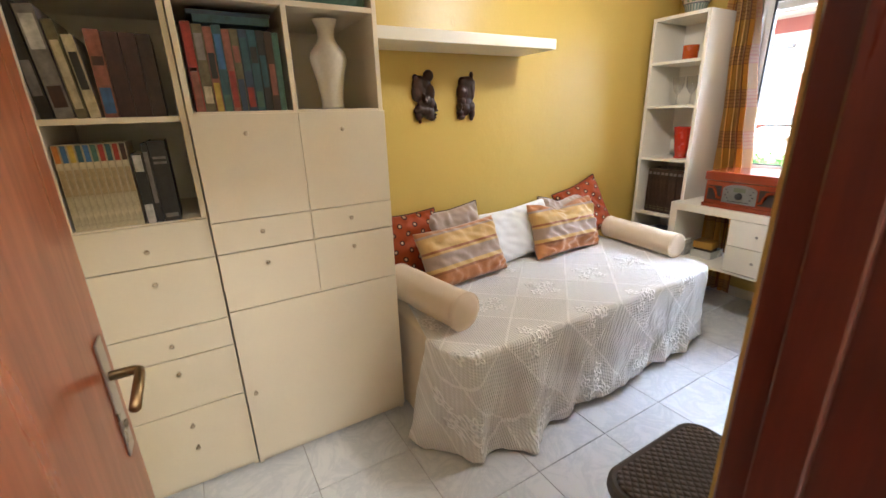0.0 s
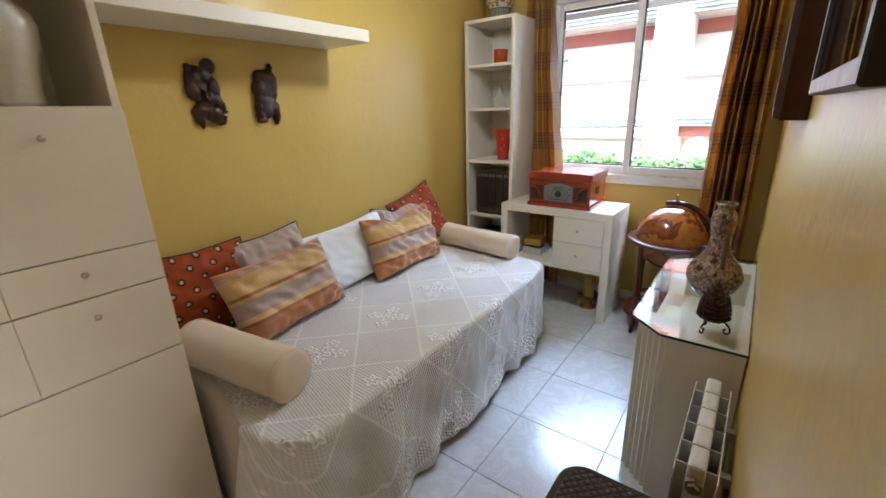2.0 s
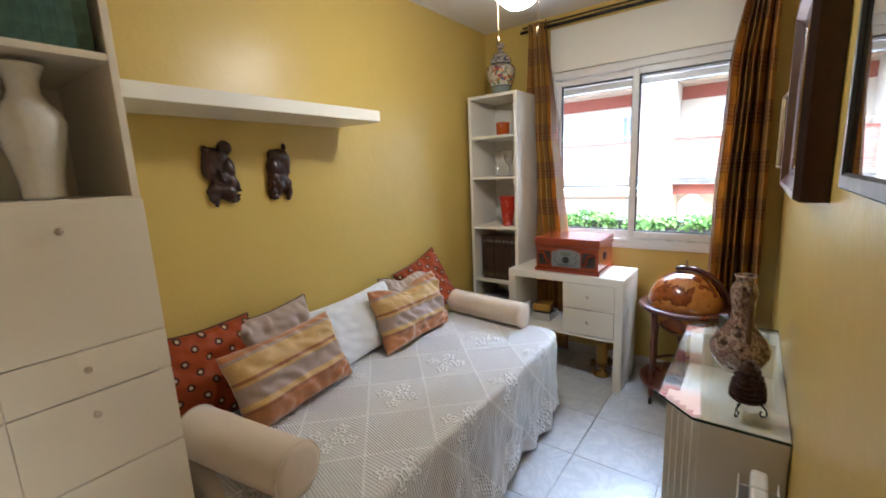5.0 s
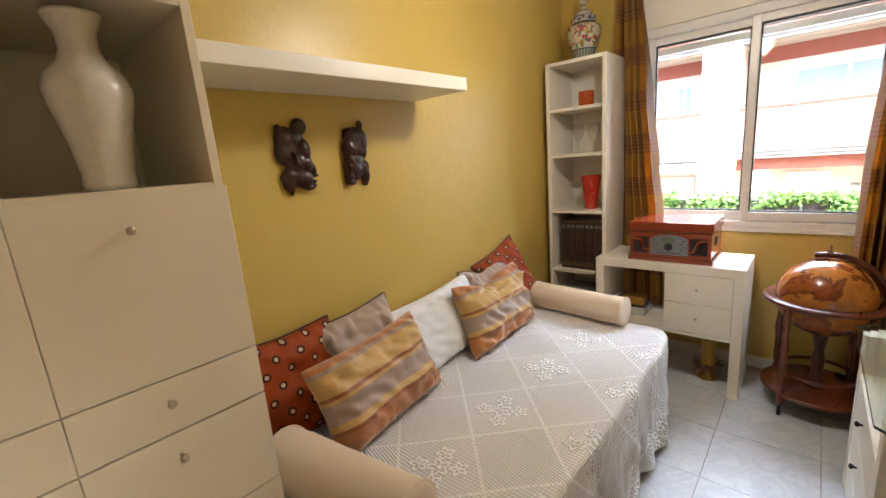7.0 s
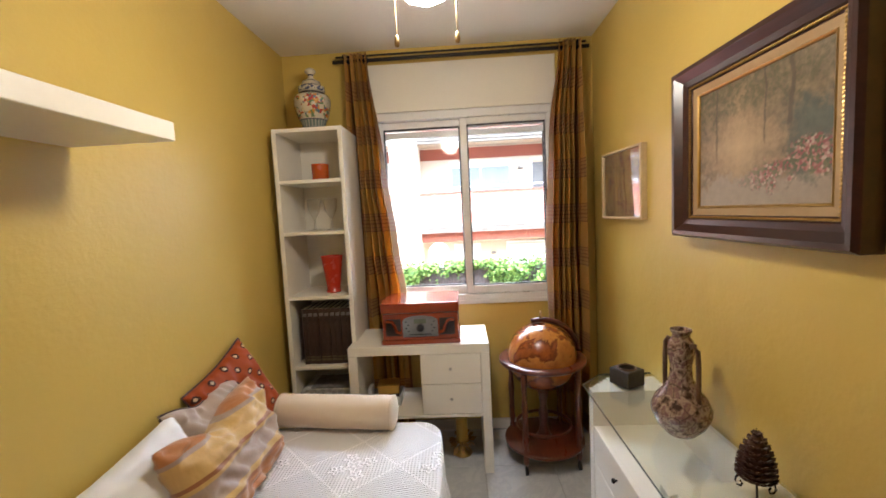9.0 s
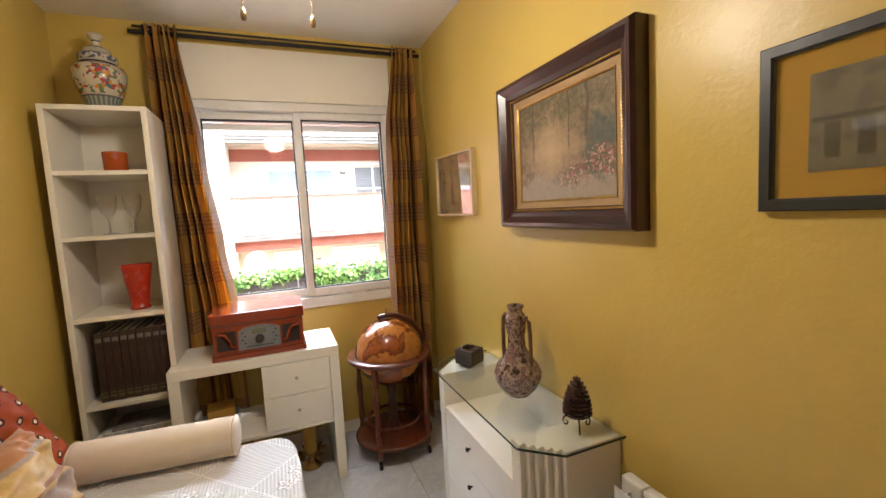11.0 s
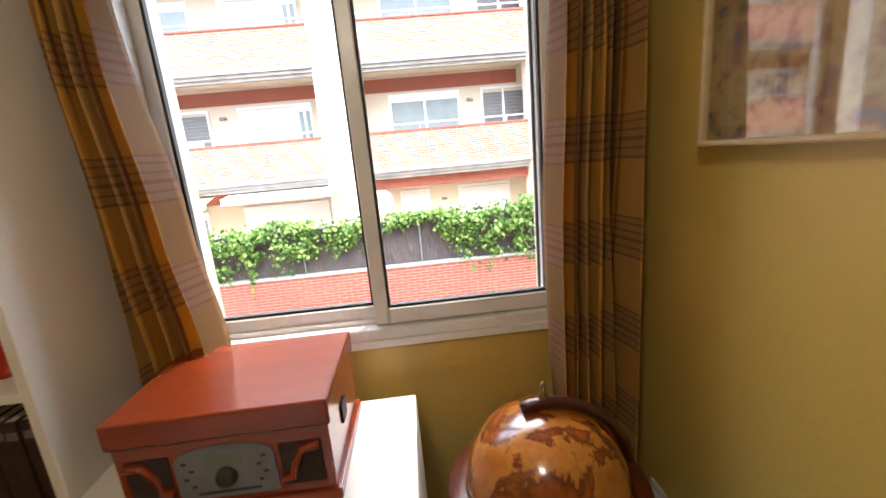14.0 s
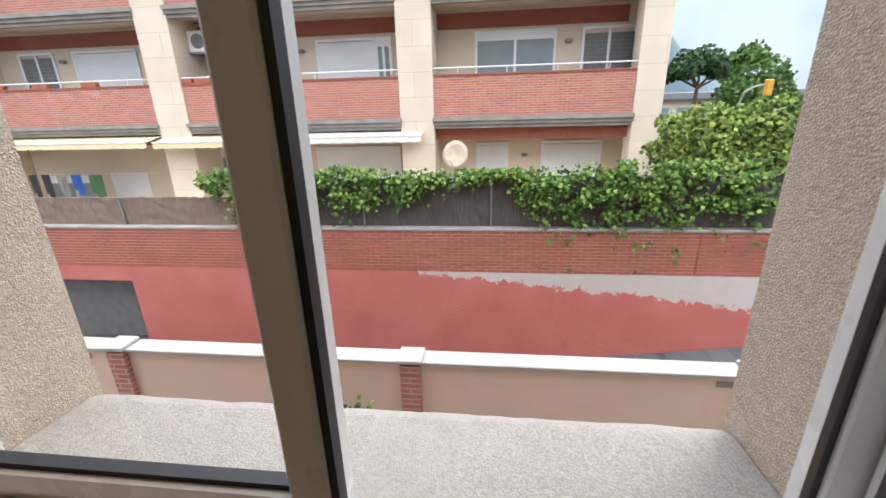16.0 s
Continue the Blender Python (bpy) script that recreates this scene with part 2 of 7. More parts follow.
def make_pane(name, tint, least, most):
    """Thin glass: mostly clear, with a mirror gloss that grows at a slant."""
    m = bpy.data.materials.new(name)
    m.use_nodes = True
    t = m.node_tree
    t.nodes.remove(t.nodes["Principled BSDF"])
    clear, gloss, mix, fr, power, add = (t.nodes.new(k) for k in ("ShaderNodeBsdfTransparent", "ShaderNodeBsdfGlossy", "ShaderNodeMixShader", "ShaderNodeLayerWeight", "ShaderNodeMath", "ShaderNodeMath"))
    clear.inputs[0].default_value = (*tint, 1)
    gloss.inputs["Roughness"].default_value = 0.01
    fr.inputs[0].default_value = 0.5
    power.operation, power.inputs[1].default_value = "POWER", 3.0
    add.operation, add.inputs[1].default_value, add.inputs[2].default_value = "MULTIPLY_ADD", most, least
    t.links.new(fr.outputs["Facing"], power.inputs[0])
    t.links.new(power.outputs[0], add.inputs[0])
    t.links.new(add.outputs[0], mix.inputs[0])
    t.links.new(clear.outputs[0], mix.inputs[1])
    t.links.new(gloss.outputs[0], mix.inputs[2])
    t.links.new(mix.outputs[0], t.nodes["Material Output"].inputs[0])
    return m


M["pane"] = make_pane("window pane", (0.96, 0.97, 0.965), 0.03, 0.5)
M["picture_glass"] = make_pane("picture glass", (0.97, 0.97, 0.97), 0.06, 1.0)
M["table_glass"] = make_pane("table glass", (0.955, 0.98, 0.965), 0.03, 0.7)


def make_stucco(name, a, b, scale=150.0, hollow_mix=0.6, relief=0.7):
    """Exposed-pebble render."""
    n = Nodes(name)
    cell = n.add("ShaderNodeTexVoronoi", Vector=n.co, Scale=scale)
    d, col = cell.outputs["Distance"], cell.outputs["Color"]
    c = n.mix(n.axis(0, col), a, b)
    # hollows between pebbles are shaded darker in the colour, as the bump sinks
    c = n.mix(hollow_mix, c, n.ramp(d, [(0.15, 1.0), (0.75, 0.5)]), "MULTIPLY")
    c = n.mix(0.25, c, n.ramp(n.noise(scale * 0.45, 3), [(0.35, 0.5), (0.65, 1.0)]), "MULTIPLY")
    c = n.mix(0.5, c, n.ramp(n.noise(4.0), [(0.3, 0.75), (0.7, 1.0)]), "MULTIPLY")
    n.bump(n.ramp(d, [(0.0, 1.0), (0.7, 0.0)]), relief, 0.006)
    return n.done(c, 0.9)


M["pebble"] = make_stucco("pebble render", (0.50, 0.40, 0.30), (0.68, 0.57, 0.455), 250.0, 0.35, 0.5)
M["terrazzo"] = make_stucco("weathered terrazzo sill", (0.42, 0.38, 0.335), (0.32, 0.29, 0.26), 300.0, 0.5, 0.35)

# ---- the room's shell ----
XW, XB, YL, YR, H = 3.70, -0.06, 2.745, 0.785, 2.52
WY0, WY1, WZ0, WZ1 = 1.015, 2.195, 0.875, 2.43
DX0, DX1, DH = 0.06, 0.756, 2.06


def structure(ob, label="", category=""):
    return tagged(ob, label, category, kind="structure")


floor = structure(part("floor", cuboid(XB - 0.2, -0.85, -0.14, XW + 0.12, YL + 0.12, -0.006), M["grout"]), "white marbled ceramic tile floor with thin grey joints", "floor")
ceiling = structure(part("ceiling", cuboid(XB - 0.2, -0.85, H, XW + 0.12, YL + 0.12, H + 0.15), M["ceiling"]), "plain white painted ceiling", "ceiling")
wall_north = structure(part("wall_north", cuboid(XB - 0.2, YL, 0, XW, YL + 0.12, H), M["yellow"]), "satin ochre-yellow painted plaster wall behind the daybed", "wall")
wall_west = structure(part("wall_west", cuboid(XB - 0.12, YR, 0, XB, YL, H), M["yellow"]), "ochre-yellow painted wall beside the cream cabinets", "wall")
bm = bmesh.new()
box(bm, XB - 0.12, YR - 0.17, 0, DX0 - 0.03, YR, H)
box(bm, DX1 + 0.03, YR - 0.17, 0, XW, YR, H)
box(bm, DX0 - 0.03, YR - 0.17, DH + 0.03, DX1 + 0.03, YR, H)
wall_south = structure(part("wall_south", bm, M["yellow"]), "satin ochre-yellow wall with doorway, hung with pictures", "wall")
bm = bmesh.new()
box(bm, XW, YR - 0.17, 0, 3.775, YL + 0.12, WZ0)
box(bm, XW, YR - 0.17, WZ1, 3.775, YL + 0.12, H)
box(bm, XW, YR - 0.17, WZ0, 3.775, WY0, WZ1)
box(bm, XW, WY1, WZ0, 3.775, YL + 0.12, WZ1)
wall_east = structure(part("wall_east", bm, M["yellow"]), "ochre-yellow window wall", "wall")
# outer leaf of the window wall, with wider opening in pebble render
OY0, OY1, OZ0 = 1.018, 2.232, 0.850
bm = bmesh.new()
box(bm, 3.778, -3.0, -3.2, 4.05, 6.5, OZ0 - 0.06)
box(bm, 3.778, -3.0, 2.35, 4.05, 6.5, 5.5)
box(bm, 3.778, -3.0, OZ0 - 0.06, 4.05, OY0, 2.35)
box(bm, 3.778, OY1, OZ0 - 0.06, 4.05, 6.5, 2.35)
structure(part("wall_outer", bm, M["pebble"]), "beige pebble-dash outer wall with deep window reveals", "wall")


def sill_point(u, v):
    x = 3.79 + 0.258 * u
    y = OY0 + 0.003 + (OY1 - OY0 - 0.006) * v
    edge = 0.012 * max(0.0, u - 0.9) / 0.1
    return (x + lumps((x, y * 9, 0), 1.0, 0.004) * u, y, OZ0 + 0.022 - 0.012 * u - edge + lumps((x, y, 3), 25, 0.003))


bm = sheet(sill_point, 16, 60)
ret = bmesh.ops.extrude_face_region(bm, geom=bm.faces[:])
for v in [g for g in ret["geom"] if isinstance(g, bmesh.types.BMVert)]:
    v.co.z = OZ0 - 0.06
structure(part("window_sill", bm, M["terrazzo"]), "weathered speckled stone window sill", "window sill")

# hall behind the camera
bm = bmesh.new()
box(bm, XB - 0.2, -0.85, 0, XB - 0.12, YR - 0.17, H)
box(bm, 2.0, -0.85, 0, 2.1, YR - 0.17, H)
box(bm, XB - 0.2, -0.95, 0, 2.1, -0.85, H)
structure(part("wall_hall", bm, M["hall"]), "cream painted walls of the hall outside", "wall")

# skirting of white tile
bm = bmesh.new()
box(bm, XB, YL - 0.009, 0.002, XW - 0.001, YL - 0.001, 0.075, 0.002)
box(bm, XW - 0.009, YR + 0.01, 0.002, XW - 0.001, YL - 0.01, 0.075, 0.002)
box(bm, DX1 + 0.08, YR + 0.001, 0.002, XW - 0.01, YR + 0.009, 0.075, 0.002)
structure(part("baseboard", bm, M["white"]), "low white tile skirting", "baseboard")

# door lining and casing
bm = bmesh.new()
box(bm, DX0 - 0.03, YR - 0.185, 0, DX0, YR - 0.014, DH, 0.003)
box(bm, DX1, YR - 0.185, 0, DX1 + 0.03, YR - 0.014, DH, 0.003)
box(bm, DX0 - 0.03, YR - 0.185, DH, DX1 + 0.03, YR - 0.014, DH + 0.03, 0.003)
for x0, x1 in ((DX0 - 0.09, DX0 - 0.032), (DX1 + 0.032, DX1 + 0.10)):
    box(bm, x0, YR - 0.188, 0, x1, YR - 0.172, DH + 0.10, 0.004)
box(bm, DX0 - 0.03, YR - 0.188, DH + 0.032, DX1 + 0.03, YR - 0.172, DH + 0.10, 0.004)
box(bm, DX1 - 0.014, YR - 0.085, 0, DX1 - 0.001, YR - 0.045, DH - 0.001, 0.002)
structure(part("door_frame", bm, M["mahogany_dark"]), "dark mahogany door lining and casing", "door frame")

# floor tiles
TS = 0.3955
tile_mesh = bpy.data.meshes.new("tile")
bm = cuboid(0.0012, 0.0012, -0.008, TS - 0.0012, TS - 0.0012, 0, 0.0014)
bmesh.ops.recalc_face_normals(bm, faces=bm.faces)
bm.to_mesh(tile_mesh)
bm.free()
tile_mesh.materials.append(M["tile"])
for i in range(-2, 10):
    for j in range(-7, 5):
        x, y = 0.512 + TS * i, 1.574 + TS * j
        if x + TS < XB - 0.2 or x > XW or y > YL or y + TS < -0.85:
            continue
        t = new("tile", tile_mesh)
        t.parent = floor
        t.location = (x, y, 0)

# ---- window ----
window = structure(thing("window_1", (3.70, WY0, WZ0), "white aluminium two-leaf sliding window, closed", "window"))
window["kind"] = "structure"


def win_part(name, bm, m, parent=None, label=""):
    bmesh.ops.translate(bm, vec=(-3.70, -WY0, -WZ0), verts=bm.verts)
    return part(name, bm, m, parent or window, label)


FT = 2.125
bm = bmesh.new()
box(bm, 3.688, WY0, WZ0, 3.775, WY0 + 0.035, FT, 0.004)
box(bm, 3.688, WY1 - 0.035, WZ0, 3.775, WY1, FT, 0.004)
box(bm, 3.688, WY0 + 0.035, FT - 0.05, 3.775, WY1 - 0.035, FT, 0.004)
box(bm, 3.688, WY0 + 0.035, WZ0, 3.775, WY1 - 0.035, WZ0 + 0.055, 0.004)
box(bm, 3.733, WY0 + 0.036, WZ0 + 0.055, 3.738, WY1 - 0.036, WZ0 + 0.072)
box(bm, 3.680, WY0 - 0.012, WZ0 - 0.006, 3.687, WY1 + 0.012, WZ0 + 0.02, 0.002)
win_part("window_frame", bm, M["alu"])


def sash(y0, y1, x0):
    """A sliding leaf with gasket and pane."""
    z0, z1, w = WZ0 + 0.06, FT - 0.052, 0.042
    x1 = x0 + 0.03
    bm = bmesh.new()
    box(bm, x0, y0, z0, x1, y0 + w, z1, 0.004)
    box(bm, x0, y1 - w, z0, x1, y1, z1, 0.004)
    box(bm, x0, y0 + w, z0, x1, y1 - w, z0 + w + 0.01, 0.004)
    box(bm, x0, y0 + w, z1 - w, x1, y1 - w, z1, 0.004)
    s = win_part("sash", bm, M["alu"])
    bm = bmesh.new()
    a, b, c, d = y0 + w, y1 - w, z0 + w + 0.01, z1 - w
    g = 0.008
    box(bm, x0 + 0.006, a, c, x1 - 0.006, a + g, d)
    box(bm, x0 + 0.006, b - g, c, x1 - 0.006, b, d)
    box(bm, x0 + 0.006, a + g, c, x1 - 0.006, b - g, c + g)
    box(bm, x0 + 0.006, a + g, d - g, x1 - 0.006, b - g, d)
    win_part("gasket", bm, M["rubber"], s, "black rubber glazing gasket")
    bm = sheet(lambda u, v: (x0 + 0.015, a + g * 0.5 + (b - a - g) * u, c + g * 0.5 + (d - c - g) * v), 1, 1)
    p = win_part("pane", bm, M["pane"], s, "clear glass pane")
    p.visible_shadow = False
    return s


right_sash = sash(WY0 + 0.027, 1.625, 3.700)
left_sash = sash(1.586, WY1 - 0.027, 3.741)
win_part("latch", cuboid(3.692, 1.040, 1.275, 3.700, 1.064, 1.445, 0.003), M["rubber"], right_sash, "recessed black latch")
win_part("latch", cuboid(3.733, 2.135, 1.275, 3.741, 2.152, 1.445, 0.003), M["rubber"], left_sash, "recessed black latch")
for y0, y1 in ((OY0 + 0.002, 1.080), (2.150, OY1 - 0.002)):
    bm = bmesh.new()
    box(bm, 3.779, y0, WZ0 - 0.015, 3.826, y1, 2.34, 0.003)
    guide = win_part("shutter_guide", bm, M["alu"], None, "white roller shutter guide rail")
    ye = y1 + 0.0005 if y1 < 2 else y0 - 0.0085
    win_part("brush_seal", cuboid(3.785, ye, WZ0 - 0.01, 3.795, ye + 0.008, 2.33), M["rubber"], guide, "black brush seal")
# slats of the raised roller shutter just under the head
bm = bmesh.new()
for k in range(2):
    box(bm, 3.782, WY0 + 0.02, FT - 0.105 - 0.045 * k, 3.79, WY1 - 0.02, FT - 0.063 - 0.045 * k, 0.003)
win_part("roller_shutter", bm, M["alu"], None, "raised white roller shutter slats")
shutter_box = structure(part("trim_shutter_box", cuboid(3.692, WY0 + 0.002, FT + 0.004, 3.79, WY1 - 0.002, WZ1 - 0.002, 0.003), M["white"]), "white flush roller shutter box above the window", "shutter box")

# ---- door leaf, swung open against the side wall ----
door = structure(thing("door_1", (0.088, YR + 0.02, 0.008), "reddish mahogany veneered door standing open", "door", rz=-0.6))
door["kind"] = "structure"
part("door_leaf", cuboid(-0.018, 0, 0, 0.018, 0.745, 2.03, 0.003), M["mahogany"], door)
plate = part("handle_plate", cuboid(0.0185, 0.660, 0.79, 0.0225, 0.704, 1.030, 0.0015), M["steel"], door, "worn steel handle plate")
bm = bmesh.new()
tube(bm, [(0.022, 0.682, 0.955), (0.06, 0.682, 0.955), (0.068, 0.676, 0.955), (0.070, 0.660, 0.954), (0.070, 0.563, 0.946)], 0.009, 12)
part("door_handle", bm, M["brass"], plate, "aged bronze lever handle", True)
bm = bmesh.new()
lathe(bm, [(0.008, 0), (0.008, 0.004)], 16)
bmesh.ops.rotate(bm, matrix=Matrix.Rotation(radians(90), 3, "Y"), verts=bm.verts)
bmesh.ops.translate(bm, vec=(0.0225, 0.682, 0.85), verts=bm.verts)
part("keyhole", bm, M["gap"], plate)

# ---- cream storage cabinets ----
def knob(parent, x, y, z):
    bm = bmesh.new()
    lathe(bm, [(0.0035, 0), (0.0035, 0.010), (0.0075, 0.013), (0.0085, 0.018), (0.006, 0.022)], 14)
    bmesh.ops.rotate(bm, matrix=Matrix.Rotation(radians(90), 3, "X"), verts=bm.verts)
    bmesh.ops.translate(bm, vec=(x, y, z), verts=bm.verts)
    return part("knob", bm, M["knob_metal"], parent, "small aged nickel knob", True)


def front(cab, name, x0, x1, z0, z1, knobs):
    g = 0.0006
    p = part(name, cuboid(x0 + g, -0.0185, z0 + g, x1 - g, -0.0008, z1 - g, 0.0012), M["cream"], cab)
    for x, z in knobs:
        knob(p, x, -0.0185, z)
    return p


def carcass(cab, w, d, h, boards):
    """Sides, top, bottom, boards and back, local origin at the front left foot."""
    part("side_panel", cuboid(0, 0.0, -0.028, 0.018, d, h, 0.001), M["cream"], cab)
    part("side_panel", cuboid(w - 0.018, 0.0, -0.028, w, d, h, 0.001), M["cream"], cab)
    part("top_panel", cuboid(0.018, 0, h - 0.018, w - 0.018, d, h, 0.001), M["cream"], cab)
    part("plinth", cuboid(0.018, 0.012, -0.028, w - 0.018, 0.03, 0.03), M["cream"], cab)
    part("back_panel", cuboid(0.018, d - 0.01, 0.03, w - 0.018, d - 0.002, h - 0.018), M["cream"], cab)
    for x0, x1, z in boards:
        part("shelf_board", cuboid(x0, 0.002, z - 0.018, x1, d - 0.01, z, 0.001), M["cream"], cab)


CH, CD = 2.16, 0.486
cab_l = thing("storage_cabinet", (-0.056, 2.250, 0.028), "narrow cream lacquered cabinet with open book niches above drawers", "cabinet", "cream wall cabinets")
W1 = 0.384
carcass(cab_l, W1, CD, CH, [(0.018, W1 - 0.018, z) for z in (1.055, 1.390, 1.765)])
for z0, z1, kz in ((0.915, 1.052, (0.97,)), (0.675, 0.912, (0.855,)), (0.560, 0.672, (0.618,)), (0.342, 0.557, (0.505,)), (0.006, 0.339, (0.275, 0.175))):
    front(cab_l, "drawer" if z0 > 0.1 else "cabinet_door", 0.001, W1 - 0.001, z0, z1, [(W1 / 2, z) for z in kz])

cab_r = thing("storage_cabinet", (0.332, 2.240, 0.028), "wide cream lacquered cabinet with niches, flap doors and drawers", "cabinet", "cream wall cabinets")
W2 = 0.678
SPL = 0.342
carcass(cab_r, W2, CD + 0.012, CH, [(0.018, SPL - 0.009, 1.40), (SPL + 0.009, W2 - 0.018, 1.40), (0.018, SPL - 0.009, 1.752), (SPL + 0.009, W2 - 0.018, 1.752)])
part("divider", cuboid(SPL - 0.009, 0.002, 0.70, SPL + 0.009, CD, CH - 0.018, 0.001), M["cream"], cab_r)
for a, b in ((0.001, SPL), (SPL, W2 - 0.001)):
    kx = 0.16 if a < 0.1 else 0.495
    front(cab_r, "flap_door", a, b, 1.033, 1.392, [(kx, 1.328)])
    front(cab_r, "drawer", a, b, 0.918, 1.031, [(kx, 0.985)])
    front(cab_r, "flap_door", a, b, 0.694, 0.915, [(kx, 0.865)])
front(cab_r, "cabinet_door", 0.001, W2 - 0.001, 0.006, 0.691, [(0.035, 0.335)])

# ---- floating shelf ----
shelf = thing("wall_shelf", (1.02, 2.435, 1.712), "long white floating shelf on the yellow wall", "shelf")
part("board", cuboid(0, 0, 0, 1.115, YL - 2.436, 0.052, 0.002), M["white"], shelf)

# ---- bookcase by the window ----
BX, BY0, BY1, BZ = 3.322, 2.288, 2.688, 1.988
bookcase = thing("bookcase", (BX, BY0, 0), "tall narrow white open bookcase beside the curtain", "bookcase")
BD, BW = XW - 0.012 - BX, BY1 - BY0
part("side_panel", cuboid(0, 0, 0, BD, 0.024, BZ, 0.0015), M["white"], bookcase)
part("side_panel", cuboid(0, BW - 0.024, 0, BD, BW, BZ, 0.0015), M["white"], bookcase)
part("top_panel", cuboid(0, 0.024, BZ - 0.022, BD, BW - 0.024, BZ, 0.0015), M["white"], bookcase)
for z in (0.07, 0.345, 0.612, 1.030, 1.405, 1.700):
    part("shelf_board", cuboid(0.004, 0.024, z - 0.020, BD - 0.006, BW - 0.024, z, 0.001), M["white"], bookcase)
part("plinth", cuboid(0.012, 0.024, 0, 0.03, BW - 0.024, 0.05), M["white"], bookcase)
part("back_panel", cuboid(BD - 0.006, 0.024, 0.05, BD, BW - 0.024, BZ - 0.022), M["white"], bookcase)

# ---- small desk ----
DKX, DKY0, DKY1 = 3.213, 1.524, 2.311
desk = thing("desk", (DKX, DKY0, 0), "compact white desk with two drawers, under the window", "desk")
DD, DW = 0.384, DKY1 - DKY0
part("desktop", cuboid(0, 0, 0.700, DD, DW, 0.75, 0.002), M["white"], desk)
part("side_panel", cuboid(0, 0, 0, DD, 0.05, 0.6995, 0.002), M["white"], desk)
part("side_panel", cuboid(0, DW - 0.05, 0, DD, DW, 0.6995, 0.002), M["white"], desk)
part("drawer_box", cuboid(0.02, 0.052, 0.352, DD, 0.385, 0.6995), M["white"], desk)
part("shelf_board", cuboid(0.004, 0.0505, 0.332, DD, DW - 0.0505, 0.350, 0.001), M["white"], desk)
for z0, z1 in ((0.354, 0.525), (0.529, 0.697)):
    d = part("drawer", cuboid(0.001, 0.053, z0, 0.0195, 0.384, z1, 0.0015), M["white"], desk)
    bm = bmesh.new()
    lathe(bm, [(0.006, 0), (0.009, 0.004), (0.007, 0.008)], 14)
    bmesh.ops.rotate(bm, matrix=Matrix.Rotation(radians(-90), 3, "Y"), verts=bm.verts)
    bmesh.ops.translate(bm, vec=(0.001, 0.22, (z0 + z1) / 2), verts=bm.verts)
    part("knob", bm, M["steel"], d, "tiny steel knob", True)

# ---- daybed ----
def make_cloth(name, a, b, weave=900.0, rough=0.85, fold=12.0):
    n = Nodes(name)
    c = n.mix(n.ramp(n.noise(5.0), [(0.3, 0.0), (0.7, 1.0)]), a, b)
    w = n.noise(weave, 2)
    first = n.add("ShaderNodeBump", Height=n.noise(fold, 3), Strength=0.25, Distance=0.01).outputs["Normal"]
    n.bump(w, 0.3, 0.001, first)
    return n.done(c, rough, Sheen_Weight=0.25)


M["cover"] = make_cloth("cream cotton cover", (0.66, 0.57, 0.45), (0.62, 0.53, 0.41))
M["bolster"] = make_cloth("ecru bolster cotton", (0.68, 0.57, 0.44), (0.64, 0.53, 0.40))
M["white_cloth"] = make_cloth("white pillow cotton", (0.78, 0.80, 0.84), (0.74, 0.76, 0.80), fold=9)
M["grey_cloth"] = make_cloth("taupe satin", (0.42, 0.33, 0.27), (0.36, 0.28, 0.23), rough=0.45, fold=9)
M["braid"] = make_cloth("dark braid", (0.05, 0.02, 0.015), (0.03, 0.012, 0.01))


